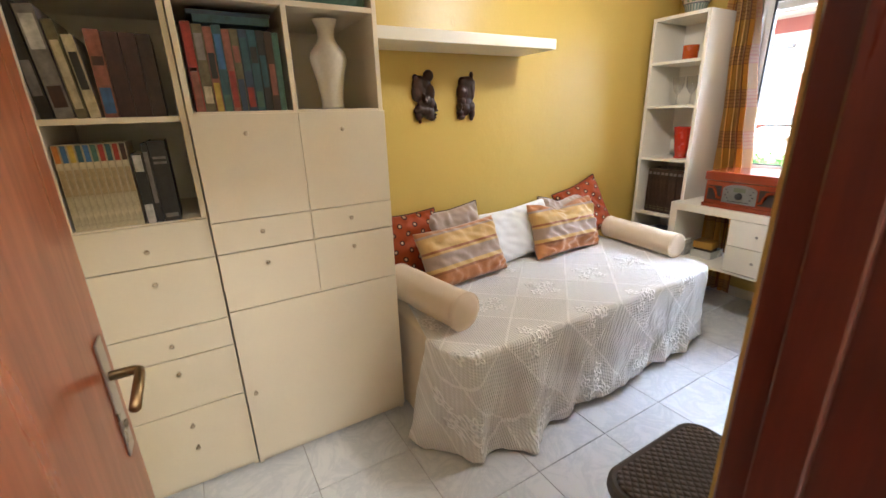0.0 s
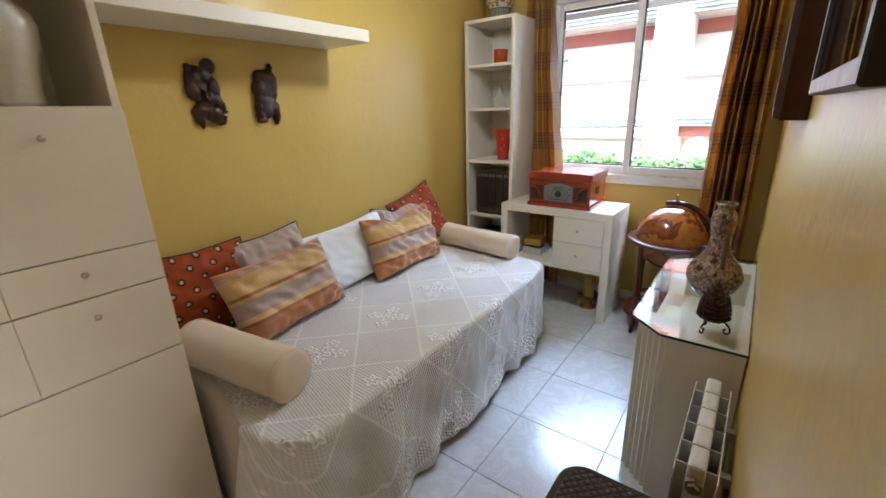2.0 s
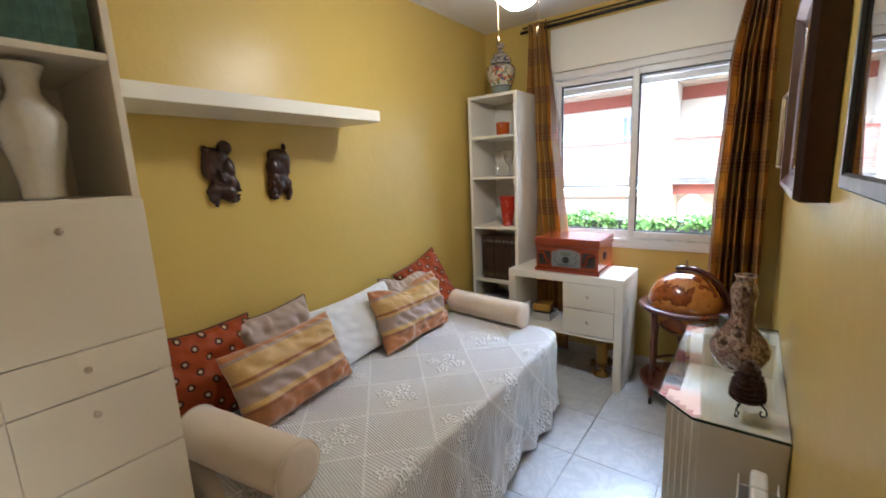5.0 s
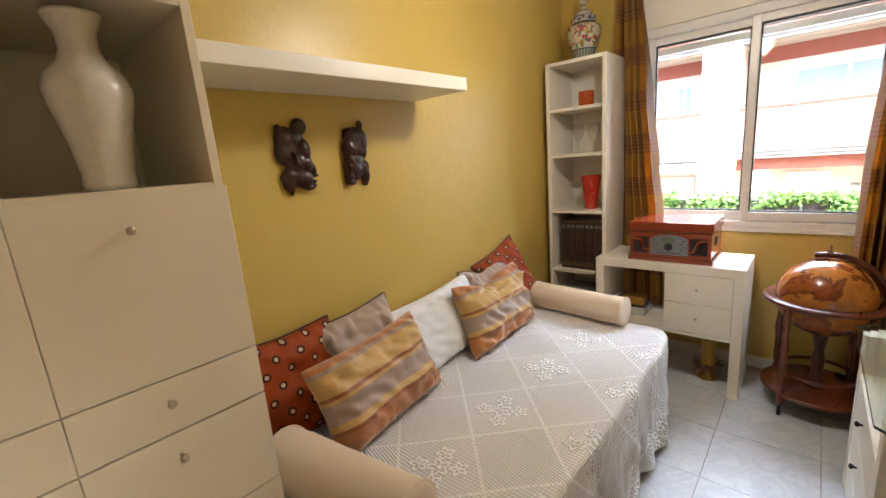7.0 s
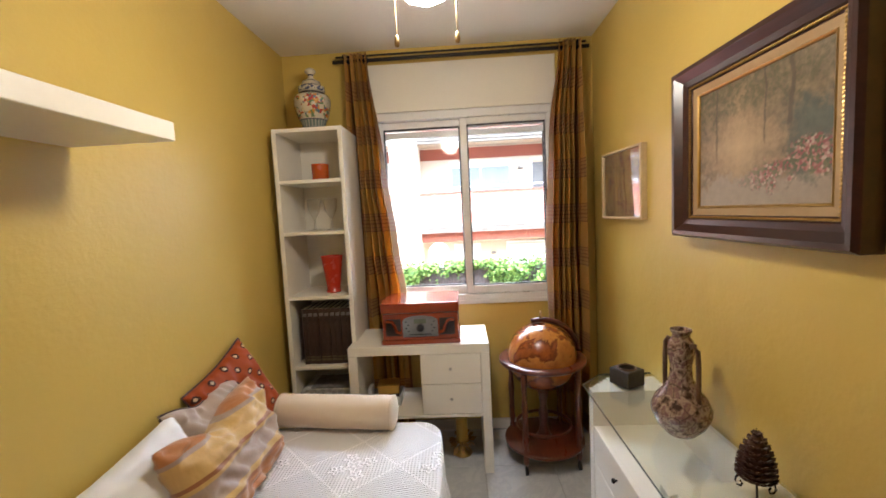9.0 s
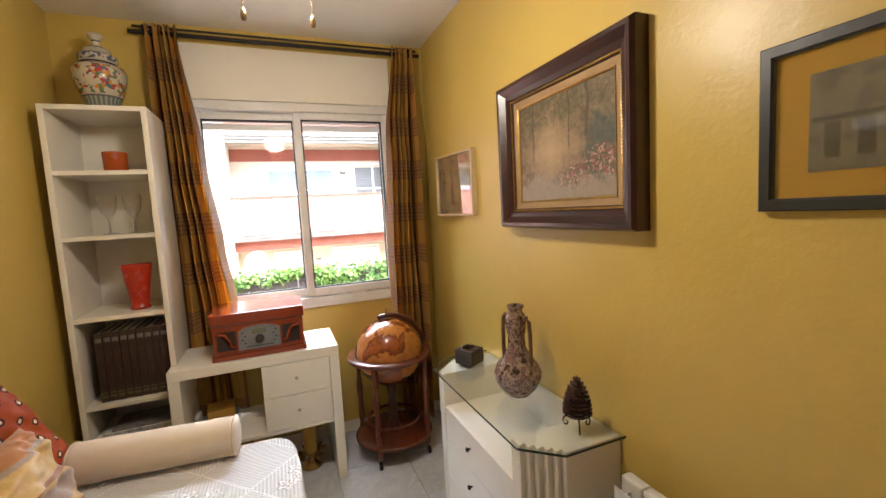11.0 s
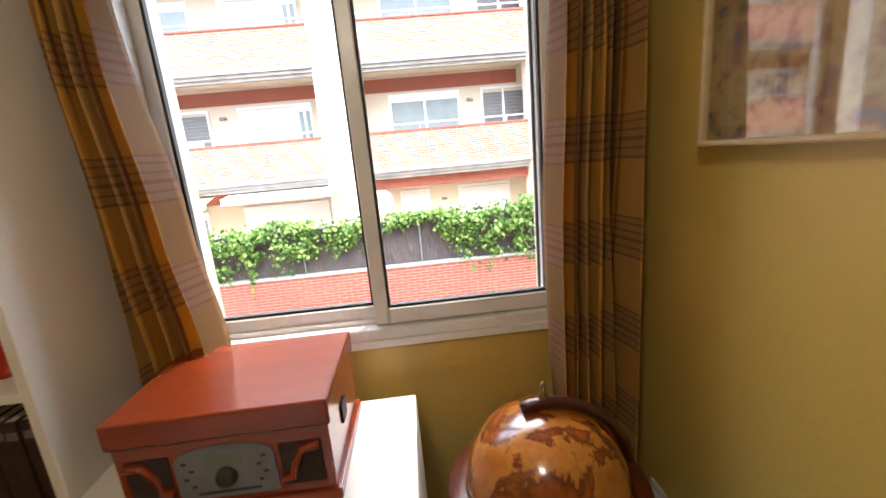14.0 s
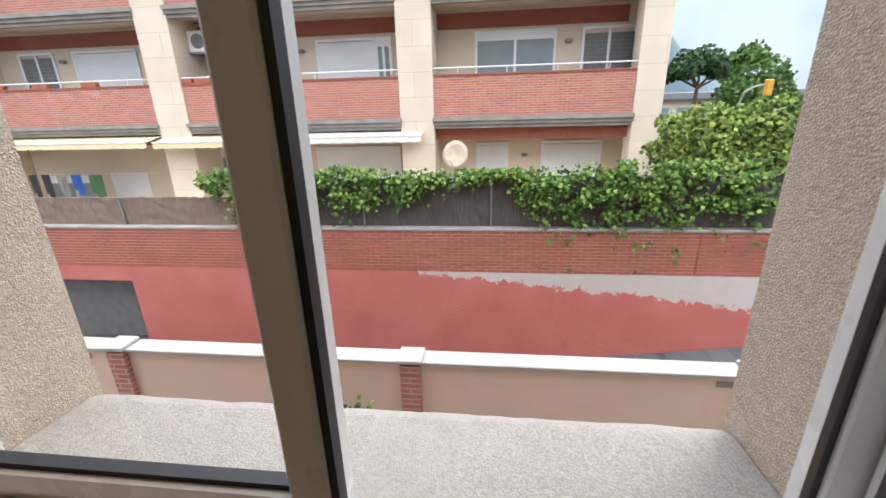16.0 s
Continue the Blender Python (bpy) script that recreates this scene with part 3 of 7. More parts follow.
def make_lace():
    """Knitted spread: diamonds filled in turn with ribs and raised flower sprays."""
    n = Nodes("knitted lace")
    x, y, z = (n.axis(k) for k in range(3))
    along = x
    across = n.math("SUBTRACT", y, z)
    size = 0.255
    p = n.math("MULTIPLY", n.math("ADD", along, across), 0.7071 / size)
    q = n.math("MULTIPLY", n.math("SUBTRACT", along, across), 0.7071 / size)
    pf, qf = n.math("FRACT", p), n.math("FRACT", q)
    pi, qi = n.math("FLOOR", p), n.math("FLOOR", q)
    odd = n.math("MODULO", n.math("ABSOLUTE", n.math("ADD", pi, qi)), 2.0)
    # ribs
    ribs = n.math("SINE", n.math("MULTIPLY", n.math("SUBTRACT", along, n.math("MULTIPLY", across, 0.25)), 620.0))
    checks = n.math("MULTIPLY", n.math("SINE", n.math("MULTIPLY", p, 90.0)), n.math("SINE", n.math("MULTIPLY", q, 90.0)))
    # flower spray: five round flowers outlined in raised cord
    def blossom(cu, cw, r0):
        u, w = n.math("SUBTRACT", pf, cu), n.math("SUBTRACT", qf, cw)
        rad = n.math("SQRT", n.math("ADD", n.math("MULTIPLY", u, u), n.math("MULTIPLY", w, w)))
        petal = n.math("MULTIPLY", r0, n.math("ADD", 0.78, n.math("MULTIPLY", 0.26, n.math("SINE", n.math("MULTIPLY", n.math("ARCTAN2", u, w), 5.0)))))
        rim = n.math("SUBTRACT", 1.0, n.math("DIVIDE", n.math("ABSOLUTE", n.math("SUBTRACT", petal, rad)), 0.036))
        eye = n.math("SUBTRACT", 1.0, n.math("DIVIDE", rad, 0.045))
        return n.math("MAXIMUM", n.math("MAXIMUM", rim, eye), 0.0)
    flower = blossom(0.5, 0.5, 0.135)
    for cu, cw in ((0.27, 0.40), (0.73, 0.60), (0.42, 0.75), (0.60, 0.26)):
        flower = n.math("MAXIMUM", flower, blossom(cu, cw, 0.105))
    flower = n.math("MULTIPLY", n.math("MINIMUM", n.math("MULTIPLY", flower, 1.6), 1.0), odd)
    ground = n.mix(odd, ribs, checks)
    edge = n.math("MINIMUM", n.math("MINIMUM", pf, qf), n.math("SUBTRACT", 1.0, n.math("MAXIMUM", pf, qf)))
    line = n.math("LESS_THAN", edge, 0.02)
    height = n.math("ADD", n.math("MULTIPLY", n.axis(0, ground), 0.5), n.math("MULTIPLY", flower, 2.2))
    height = n.math("ADD", height, n.math("MULTIPLY", line, 0.4))
    # greyer ground puts the shadow of the knit's holes into the colour
    c = n.mix(n.ramp(n.axis(0, ground), [(0.0, 0.0), (0.6, 1.0)]), (0.70, 0.70, 0.695), (0.80, 0.80, 0.80))
    c = n.mix(n.math("MAXIMUM", flower, n.math("MULTIPLY", line, 0.6)), c, (0.97, 0.97, 0.97))
    c = n.mix(0.3, c, n.ramp(n.noise(3.0), [(0.3, 0.85), (0.7, 1.0)]), "MULTIPLY")
    n.bump(height, 1.0, 0.0035)
    return n.done(c, 0.9, Sheen_Weight=0.2)


M["lace"] = make_lace()

X0, X1, Y0, Y1, BT = 1.046, 2.845, 1.790, 2.735, 0.485
daybed = thing("daybed", (X0, Y0, 0), "single daybed with fitted cream cotton cover", "daybed")


def bed_point(u, v):
    """Rounded skirt from floor to top, closing on the middle."""
    a = 2 * math.pi * u
    cx, cy = (X1 - X0) / 2, (Y1 - Y0) / 2
    def rim(hx, hy, r):
        k = 12.0
        c, s = math.cos(a), math.sin(a)
        f = (abs(c) ** k + abs(s) ** k) ** (-1 / k)
        return cx + hx * f * c, cy + hy * f * s
    if v < 0.5:
        t = v / 0.5
        flare = 0.012 * (1 - t) * (1 + 0.7 * math.sin(a * 14 + 1) + 0.4 * math.sin(a * 31))
        x, y = rim(cx - 0.012 + flare, cy - 0.012 + flare, 0)
        cut = max(0.16 * min(1.0, (1 - t) * 4) - (x + y), 0) / 2
        x, y = x + cut, y + cut
        return (x, y, 0.006 + (BT - 0.035) * t)
    t = (v - 0.5) / 0.5
    e = math.sin(min(t / 0.3, 1) * math.pi / 2)
    shrink = 0.035 * (1 - math.cos(min(t / 0.3, 1) * math.pi / 2)) + max(0, t - 0.3) / 0.7 * 0.38
    x, y = rim(max(cx - 0.012 - shrink, 0.001), max(cy - 0.012 - shrink, 0.001), 0)
    return (x, y, BT - 0.029 + 0.029 * e)


bm = sheet(bed_point, 220, 22)
bmesh.ops.remove_doubles(bm, verts=bm.verts, dist=0.0005)
bmesh.ops.holes_fill(bm, edges=[e for e in bm.edges if e.is_boundary and all(v.co.z > 0.3 for v in e.verts)])
part("mattress_cover", bm, M["cover"], daybed, "", True)

spread = thing("bedspread", (0, 0, 0), "white knitted lace bedspread with flower diamonds, draped to the floor", "bedspread")


def path_at(pts, s):
    """A point on a polyline by share of its length, rounded at the corners."""
    d = [0.0]
    for p, q in zip(pts, pts[1:]):
        d.append(d[-1] + math.dist(p, q))
    s = min(max(s, 0), 1) * d[-1]
    for k in range(len(pts) - 1):
        if s <= d[k + 1] + 1e-9:
            f = (s - d[k]) / max(d[k + 1] - d[k], 1e-9)
            return tuple(a + (b - a) * f for a, b in zip(pts[k], pts[k + 1]))


def soft_path(pts, s, w=0.025):
    some = [path_at(pts, s + k * w) for k in (-1, -0.5, 0, 0.5, 1)]
    return tuple(sum(c) / 5 for c in zip(*some))


RIM = [(1.036, 2.02), (1.036, 1.92), (1.046, 1.83), (1.09, 1.784), (1.20, 1.776), (1.45, 1.778), (2.05, 1.776), (2.60, 1.778), (2.80, 1.79), (2.858, 1.83), (2.862, 2.05)]
HEM = [(0.925, 2.03), (0.955, 1.93), (1.02, 1.885), (1.07, 1.83), (1.078, 1.775), (1.13, 1.73), (1.19, 1.772), (1.24, 1.770), (1.30, 1.70), (1.355, 1.635), (1.39, 1.69), (1.45, 1.735), (1.60, 1.748), (1.72, 1.742), (2.10, 1.752), (2.50, 1.757), (2.78, 1.765), (2.875, 1.83), (2.885, 2.02)]


def hang(u, v):
    """The hanging part, v from rim to hem."""
    a, b = soft_path(RIM, u), soft_path(HEM, u, 0.007)
    drop = 1 - (1 - v) ** 1.6
    round_off = min(v / 0.12, 1)
    f = v ** (0.85 + 0.4 * min(max(u - 0.12, 0) / 0.2, 1))
    x = a[0] + (b[0] - a[0]) * f
    y = a[1] + (b[1] - a[1]) * f
    wave = math.sin(u * 46 + 2.6 * math.sin(u * 17) + 1.3 * v) * (0.006 + 0.016 * abs(math.sin(u * 7.7 + 0.6))) * v * min(max(u - 0.2, 0) / 0.1, 1) + lumps((u * 26, v * 3.2, 1), 1.0, 0.026) * v + lumps((u * 60, v * 6 + u * 20, 4), 1.0, 0.010) * min(v * 2, 1)
    y -= 0.012 * math.sin(round_off * math.pi / 2) + wave
    hem_z = 0.014 + 0.030 * min(max(u - 0.36, 0) / 0.12, 1) + 0.018 * min(max(u - 0.36, 0) / 0.1, 1) * (0.5 + 0.5 * math.sin(u * 23))
    z = BT + 0.012 - (BT + 0.012 - hem_z) * v
    if v < 0.1:
        z = BT + 0.012 - 0.35 * (v ** 1.3)
        z = max(z, BT + 0.012 - (BT + 0.012 - hem_z) * v * 1.2)
    return (x, y, z)


def top(u, v):
    a = soft_path(RIM, u)
    back = (1.20 + 1.635 * u, 2.70)
    x, y = (p + (q - p) * v for p, q in zip(a, back))
    return (x, y, BT + 0.012 + lumps((x * 3, y * 3, 5), 1.0, 0.006) * min(v * 8, 1))


bm = bmesh.new()
sheet(hang, 260, 40, bm)
sheet(top, 260, 26, bm)
bmesh.ops.remove_doubles(bm, verts=bm.verts, dist=0.0008)
ob = part("knitted_spread", bm, M["lace"], spread, "", True)
mod = ob.modifiers.new("thickness", "SOLIDIFY")
mod.thickness, mod.offset = 0.005, -1


# ---- cushions ----
def cushion(name, label, w, h, t, m, at, lean, rz, group="daybed cushions", tilt=0.0, piping=None, seed=0, rumple=0.012, dent=0.0):
    """A stuffed cushion, standing on its lower edge and leaning back by lean degrees; dent sinks its upper edge."""
    ob = new(name)
    tagged(ob, label, "cushion", group)
    ob.empty_display_size = 0.05
    ob.matrix_world = pose(*at, 0, 0, rz) @ pose(0, 0, 0, -lean, 0, 0) @ pose(0, 0, 0, 0, tilt, 0)
    def skin(u, v, side):
        a, b = 2 * u - 1, 2 * v - 1
        pinch = 1 - 0.085 * (1 - abs(b) ** 1.5) * abs(a) ** 3
        pinch2 = 1 - 0.085 * (1 - abs(a) ** 1.5) * abs(b) ** 3
        x, z = a * w / 2 * pinch, h / 2 + b * h / 2 * pinch2
        z -= dent * math.exp(-((a + 0.12) / 0.38) ** 2) * v ** 1.5
        puff = max((1 - a ** 4) * (1 - b ** 4), 0) ** 0.55
        edge = min(1, 4 * min(1 - abs(a), 1 - abs(b)))
        r = (noise.noise(Vector((a * 2.2, b * 2.2, seed * 7.1 + side))) + 0.6 * noise.noise(Vector((a * 5 + b * 2, b * 4, seed * 3.3 + side)))) * rumple * edge
        # gathers running in from the seams, and creases across the corners
        seam = math.exp(-(1 - abs(b)) * 5.5) * (1 - abs(a) ** 6)
        r += seam * 0.35 * rumple * math.sin(a * 23 + 3 * noise.noise(Vector((a * 3, seed, b)))) * min(1, 9 * (1 - abs(b)))
        corner = math.exp(-((1 - abs(a)) ** 2 + (1 - abs(b)) ** 2) * 5)
        r += corner * 0.5 * rumple * math.sin((a * b) * 26 + seed) * edge
        if dent:
            r -= 0.55 * dent * math.exp(-((a + 0.12 + 0.25 * (1 - v)) / 0.16) ** 2) * v * edge
        return (x, side * (t / 2 * puff + r), z)
    bm = bmesh.new()
    sheet(lambda u, v: skin(u, v, -1), 64, 48, bm)
    sheet(lambda u, v: skin(u, v, 1), 64, 48, bm)
    bmesh.ops.remove_doubles(bm, verts=bm.verts, dist=0.0004)
    part("cushion_body", bm, m, ob, "", True)
    if piping:
        ring = [skin(k / 30, 0, 0) for k in range(30)] + [skin(1, k / 30, 0) for k in range(30)] + [skin(1 - k / 30, 1, 0) for k in range(30)] + [skin(0, 1 - k / 30, 0) for k in range(31)]
        part("piping", tube(bmesh.new(), ring, 0.0045, 6), piping, ob, "dark braided piping", True)
    return ob


def make_stripes():
    n = Nodes("striped taffeta")
    z = n.math("MULTIPLY", n.axis(2), 1 / 0.34)
    w = n.math("ADD", z, n.math("MULTIPLY", n.math("SUBTRACT", n.noise(8.0), 0.5), 0.01))
    o, g, t, d = (0.44, 0.175, 0.05), (0.55, 0.35, 0.11), (0.36, 0.265, 0.21), (0.30, 0.11, 0.035)
    c = n.ramp(w, [(0.0, o), (0.26, d), (0.30, g), (0.36, t), (0.56, g), (0.60, d), (0.64, g), (0.86, t), (0.90, o)], True)
    c = n.mix(0.35, c, n.ramp(n.noise(2.5, 5, 0.6, n.stretch(60, 60, 2)), [(0.3, 0.7), (0.7, 1.0)]), "MULTIPLY")
    first = n.add("ShaderNodeBump", Height=n.noise(11.0, 3), Strength=0.7, Distance=0.014).outputs["Normal"]
    n.bump(n.noise(700.0, 1), 0.15, 0.0008, first)
    return n.done(c, 0.42, Sheen_Weight=0.3)


def make_dots():
    n = Nodes("dotted rust satin")
    v = n.stretch(1, 0, 1)
    def lattice(k):
        s = n.math("FRACT", n.math("ADD", n.math("MULTIPLY", n.axis(0), 11.0), k))
        r = n.math("FRACT", n.math("ADD", n.math("MULTIPLY", n.axis(2), 11.0), k))
        s, r = n.math("SUBTRACT", s, 0.5), n.math("SUBTRACT", r, 0.5)
        return n.math("SQRT", n.math("ADD", n.math("MULTIPLY", s, s), n.math("MULTIPLY", r, r)))
    d = n.math("MINIMUM", lattice(0.0), lattice(0.5))
    c = n.ramp(d, [(0.0, (0.60, 0.45, 0.28)), (0.075, (0.045, 0.014, 0.010)), (0.16, (0.30, 0.052, 0.009))], True)
    c = n.mix(0.3, c, n.ramp(n.noise(7.0), [(0.3, 0.6), (0.7, 1.0)]), "MULTIPLY")
    n.bump(n.noise(9.0, 3), 0.4, 0.012)
    return n.done(c, 0.55, Specular_IOR_Level=0.2)


M["stripes"], M["dots"] = make_stripes(), make_dots()
ZB = BT + 0.014
cushion("throw_pillow", "rust-red cushion with cream dots, leaning on the wall beside the cabinet", 0.42, 0.39, 0.12, M["dots"], (1.265, 2.60, ZB), 13, 0, piping=M["braid"], seed=1, rumple=0.016)
cushion("throw_pillow", "taupe satin cushion with dark piping, leaning on the wall", 0.42, 0.385, 0.12, M["grey_cloth"], (1.595, 2.585, ZB), 15, 2, tilt=-4, piping=M["braid"], seed=2, rumple=0.028)
cushion("pillow", "plain white cotton pillow leaning on the wall", 0.60, 0.345, 0.15, M["white_cloth"], (2.05, 2.535, ZB), 24, 0, tilt=-4, seed=3, rumple=0.015)
cushion("throw_pillow", "taupe satin cushion with dark piping, half hidden behind others", 0.42, 0.35, 0.12, M["grey_cloth"], (2.48, 2.59, ZB), 17, 0, tilt=2, piping=M["braid"], seed=4, rumple=0.030, dent=0.03)
cushion("throw_pillow", "rust-red cushion with cream dots at the far bed end", 0.41, 0.40, 0.12, M["dots"], (2.755, 2.59, ZB + 0.020), 19, -8, tilt=-17, piping=M["braid"], seed=5, rumple=0.018)
cushion("throw_pillow", "satin cushion with orange, gold and taupe stripes", 0.575, 0.335, 0.17, M["stripes"], (1.545, 2.405, ZB), 24, 7, tilt=-1, seed=6, rumple=0.026)
cushion("throw_pillow", "creased satin cushion with orange, gold and taupe stripes", 0.62, 0.355, 0.17, M["stripes"], (2.36, 2.445, ZB), 20, 5, tilt=2, seed=7, rumple=0.040, dent=0.055)


def bolster(label, at, rz, length, r):
    ob = thing("bolster_cushion", at, label, "bolster", "bed bolsters", rz)
    def skin(u, v):
        a = 2 * math.pi * u
        if v < 0.12:
            rr, x = r * (0.02 + 0.98 * (v / 0.12) ** 0.8), -0.014 * (1 - v / 0.12) ** 0.5
        elif v > 0.88:
            rr, x = r * (0.02 + 0.98 * ((1 - v) / 0.12) ** 0.8), length + 0.014 * (1 - (1 - v) / 0.12) ** 0.5
        else:
            rr, x = r, (v - 0.12) / 0.76 * length
        rr *= 1 + lumps((math.cos(a) * 2, math.sin(a) * 2, x * 9), 1.0, 0.035)
        z = rr * math.sin(a) + r
        return (rr * math.cos(a), -x, max(z, 0.004 if z < 0.02 else z))
    bm = sheet(skin, 40, 34)
    bmesh.ops.remove_doubles(bm, verts=bm.verts, dist=0.0008)
    part("bolster_body", bm, M["bolster"], ob, "", True)
    for x in (0.002, length - 0.002):
        part("piping", tube(bmesh.new(), [(r * 1.0 * math.cos(k * math.pi / 20), -x, r + r * 1.0 * math.sin(k * math.pi / 20)) for k in range(41)], 0.004, 6), M["bolster"], ob, "stitched piping", True)
    return ob


bolster("thick ecru cotton bolster lying across the bed end by the cabinet", (1.128, 2.46, ZB), 9, 0.50, 0.086)
bolster("slim ecru cotton bolster lying across the bed end by the window", (2.865, 2.545, ZB), -6, 0.55, 0.075)

# ---- books and things in the cabinets ----
PALETTE = {"black": (0.02, 0.02, 0.022), "maroon": (0.055, 0.018, 0.015), "brown": (0.05, 0.026, 0.018), "grey": (0.24, 0.22, 0.21), "cream": (0.62, 0.54, 0.36),
           "red": (0.34, 0.03, 0.022), "teal": (0.03, 0.10, 0.125), "navy": (0.03, 0.06, 0.12), "salmon": (0.30, 0.11, 0.075), "green": (0.07, 0.16, 0.12),
           "orange": (0.55, 0.20, 0.03), "blue": (0.05, 0.15, 0.36), "yellow": (0.58, 0.42, 0.06), "white": (0.7, 0.68, 0.64), "pink": (0.5, 0.13, 0.17), "olive": (0.15, 0.13, 0.065), "sand": (0.47, 0.37, 0.20)}
BOOK = {k: surf(k + " book cloth", v, tuple(0.42 * c for c in v), 32, 0.5, bump=0.2) for k, v in PALETTE.items()}
M["paper"] = surf("paper edges", (0.66, 0.60, 0.48), (0.58, 0.52, 0.4), 30, 0.9)


def book(x, y, z, w, d, h, colour, words, bars=(), lean=0.0, group="", axis="x"):
    """A standing book, spine to the room; bars are (from, to, colour) bands on the spine by share of its height."""
    ob = new("book")
    tagged(ob, words, "book", group)
    ob.empty_display_size = 0.03
    ob.matrix_world = pose(x, y, z, 0, 0, 0 if axis == "x" else -90) @ pose(0, 0, 0, 0, lean, 0)
    c = 0.0018
    bm = bmesh.new()
    box(bm, 0, 0, 0, c, d, h)
    box(bm, w - c, 0, 0, w, d, h)
    box(bm, c, 0, 0, w - c, 0.003, h, 0.0)
    part("cover", bm, BOOK[colour], ob)
    part("page_block", cuboid(c, 0.003, 0.002, w - c, d - 0.003, h - 0.003), M["paper"], ob)
    for a, b, m in bars:
        part("title_band", cuboid(w * 0.12, -0.0008, h * a, w * 0.88, -0.0001, h * b), BOOK[m], ob)
    return ob


# top niche of the narrow cabinet
x, y, z = -0.030, 2.262, 1.418
for w, h, c, words, bars, lean in ((0.030, 0.310, "black", "tall black hardback leaning in the niche", ((0.2, 0.5, "grey"),), 4.5), (0.042, 0.295, "grey", "thick hardback with grey picture jacket, leaning", ((0.62, 0.92, "white"), (0.1, 0.3, "maroon")), 4.5),
                             (0.026, 0.262, "olive", "olive paperback leaning beside larger books", ((0.1, 0.8, "cream"),), 4.5), (0.026, 0.225, "cream", "cream paperback with dark title", ((0.35, 0.8, "black"),), 4.5)):
    book(x, y, z, w, 0.19, h, c, words, bars, -lean, "niche books")
    x += w + 0.005
for w, h, c, words, bars in ((0.036, 0.245, "salmon", "hardback with salmon and blue picture jacket", ((0.05, 0.35, "blue"), (0.6, 0.7, "maroon"))), (0.042, 0.240, "maroon", "dark maroon leather-bound volume", ()), (0.040, 0.240, "maroon", "dark maroon leather-bound volume", ()), (0.036, 0.238, "brown", "dark brown leather-bound volume", ())):
    x += 0.002
    book(x, y + 0.01, z, w, 0.19, h, c, words, bars, 0, "niche books")
    x += w
# lower niche: a magazine series and dark books
x, z = -0.030, 1.083
for k, top_c in enumerate(("orange", "blue", "yellow", "teal", "blue", "green", "red", "teal", "red", "maroon")):
    book(x, y, z, 0.0172, 0.20, 0.262, "cream", "slim cream volume with a coloured head band, one of a series", ((0.80, 0.99, top_c), (0.42, 0.72, "sand")), 0, "cream series")
    x += 0.0178
x += 0.006
book(x, y, z, 0.030, 0.19, 0.225, "black", "black hardback with white label", ((0.0, 0.28, "white"), (0.75, 0.98, "white")), 0, "dark books")
book(x + 0.032, y, z, 0.016, 0.19, 0.255, "black", "narrow black paperback with white title", ((0.25, 0.9, "grey"),), 0, "dark books")
book(x + 0.050, y, z, 0.048, 0.19, 0.262, "black", "thick black dictionary with small white lines", ((0.72, 0.75, "grey"), (0.78, 0.81, "grey"), (0.05, 0.1, "grey")), 0, "dark books")
# picture books in the wide cabinet
x, z = 0.362, 1.428
for w, c, bars, h in ((0.027, "red", ((0.0, 0.5, "salmon"), (0.46, 0.5, "white")), 0.268), (0.030, "olive", ((0.1, 0.3, "cream"), (0.6, 0.9, "grey")), 0.262), (0.024, "salmon", ((0.0, 0.35, "yellow"), (0.4, 0.7, "black")), 0.256),
                     (0.026, "teal", ((0.0, 0.2, "green"), (0.5, 0.9, "blue")), 0.262), (0.022, "salmon", ((0.05, 0.5, "red"),), 0.252), (0.024, "olive", ((0.0, 0.4, "navy"), (0.6, 0.8, "salmon")), 0.254), (0.026, "navy", ((0.05, 0.3, "red"), (0.5, 0.9, "teal")), 0.254),
                     (0.026, "teal", ((0.05, 0.25, "green"), (0.6, 0.8, "black")), 0.254), (0.024, "black", ((0.3, 0.7, "teal"),), 0.254), (0.024, "brown", ((0.2, 0.6, "salmon"),), 0.252), (0.02, "green", (), 0.25)):
    book(x, 2.25, z, w, 0.19, h, c, "colourful picture-jacketed volume of a series", bars, 0, "picture books")
    x += w + 0.0012
flat = new("book")
tagged(flat, "large blue picture book lying flat on the row of volumes", "book")
flat.matrix_world = pose(0.40, 2.275, 1.699)
part("cover", cuboid(0, 0, 0, 0.23, 0.17, 0.024, 0.001), BOOK["teal"], flat)
part("page_block", cuboid(0.003, 0.1702, 0.003, 0.227, 0.1712, 0.021), M["paper"], flat)
flat2 = new("book")
tagged(flat2, "dark book lying on top of the pile", "book")
flat2.matrix_world = pose(0.385, 2.28, 1.7235)
part("cover", cuboid(0, 0, 0, 0.25, 0.16, 0.014, 0.001), BOOK["navy"], flat2)
part("page_block", cuboid(0.003, 0.1602, 0.002, 0.247, 0.1612, 0.012), M["paper"], flat2)
# folders above the vase and dark books beside
x = 0.690
for k in range(9):
    book(x, 2.262, 1.780, 0.031, 0.22, 0.27, "green", "dark green ring-bound volume in a row", ((0.7, 0.9, "olive"),), 0, "green volumes")
    x += 0.0318
x = 0.36
for k in range(7):
    book(x, 2.262, 1.780, 0.036, 0.21, 0.26 - 0.01 * (k % 3), ("black", "maroon", "brown", "navy")[k % 4], "dark hardback in the top niche", (), 0, "top niche books")
    x += 0.0375
x = -0.028
for k in range(8):
    book(x, 2.27, 1.793, 0.034, 0.20, 0.25 + 0.012 * (k % 4), ("brown", "cream", "red", "black", "teal")[k % 5], "hardback in the top niche", (), 0, "top niche books")
    x += 0.036


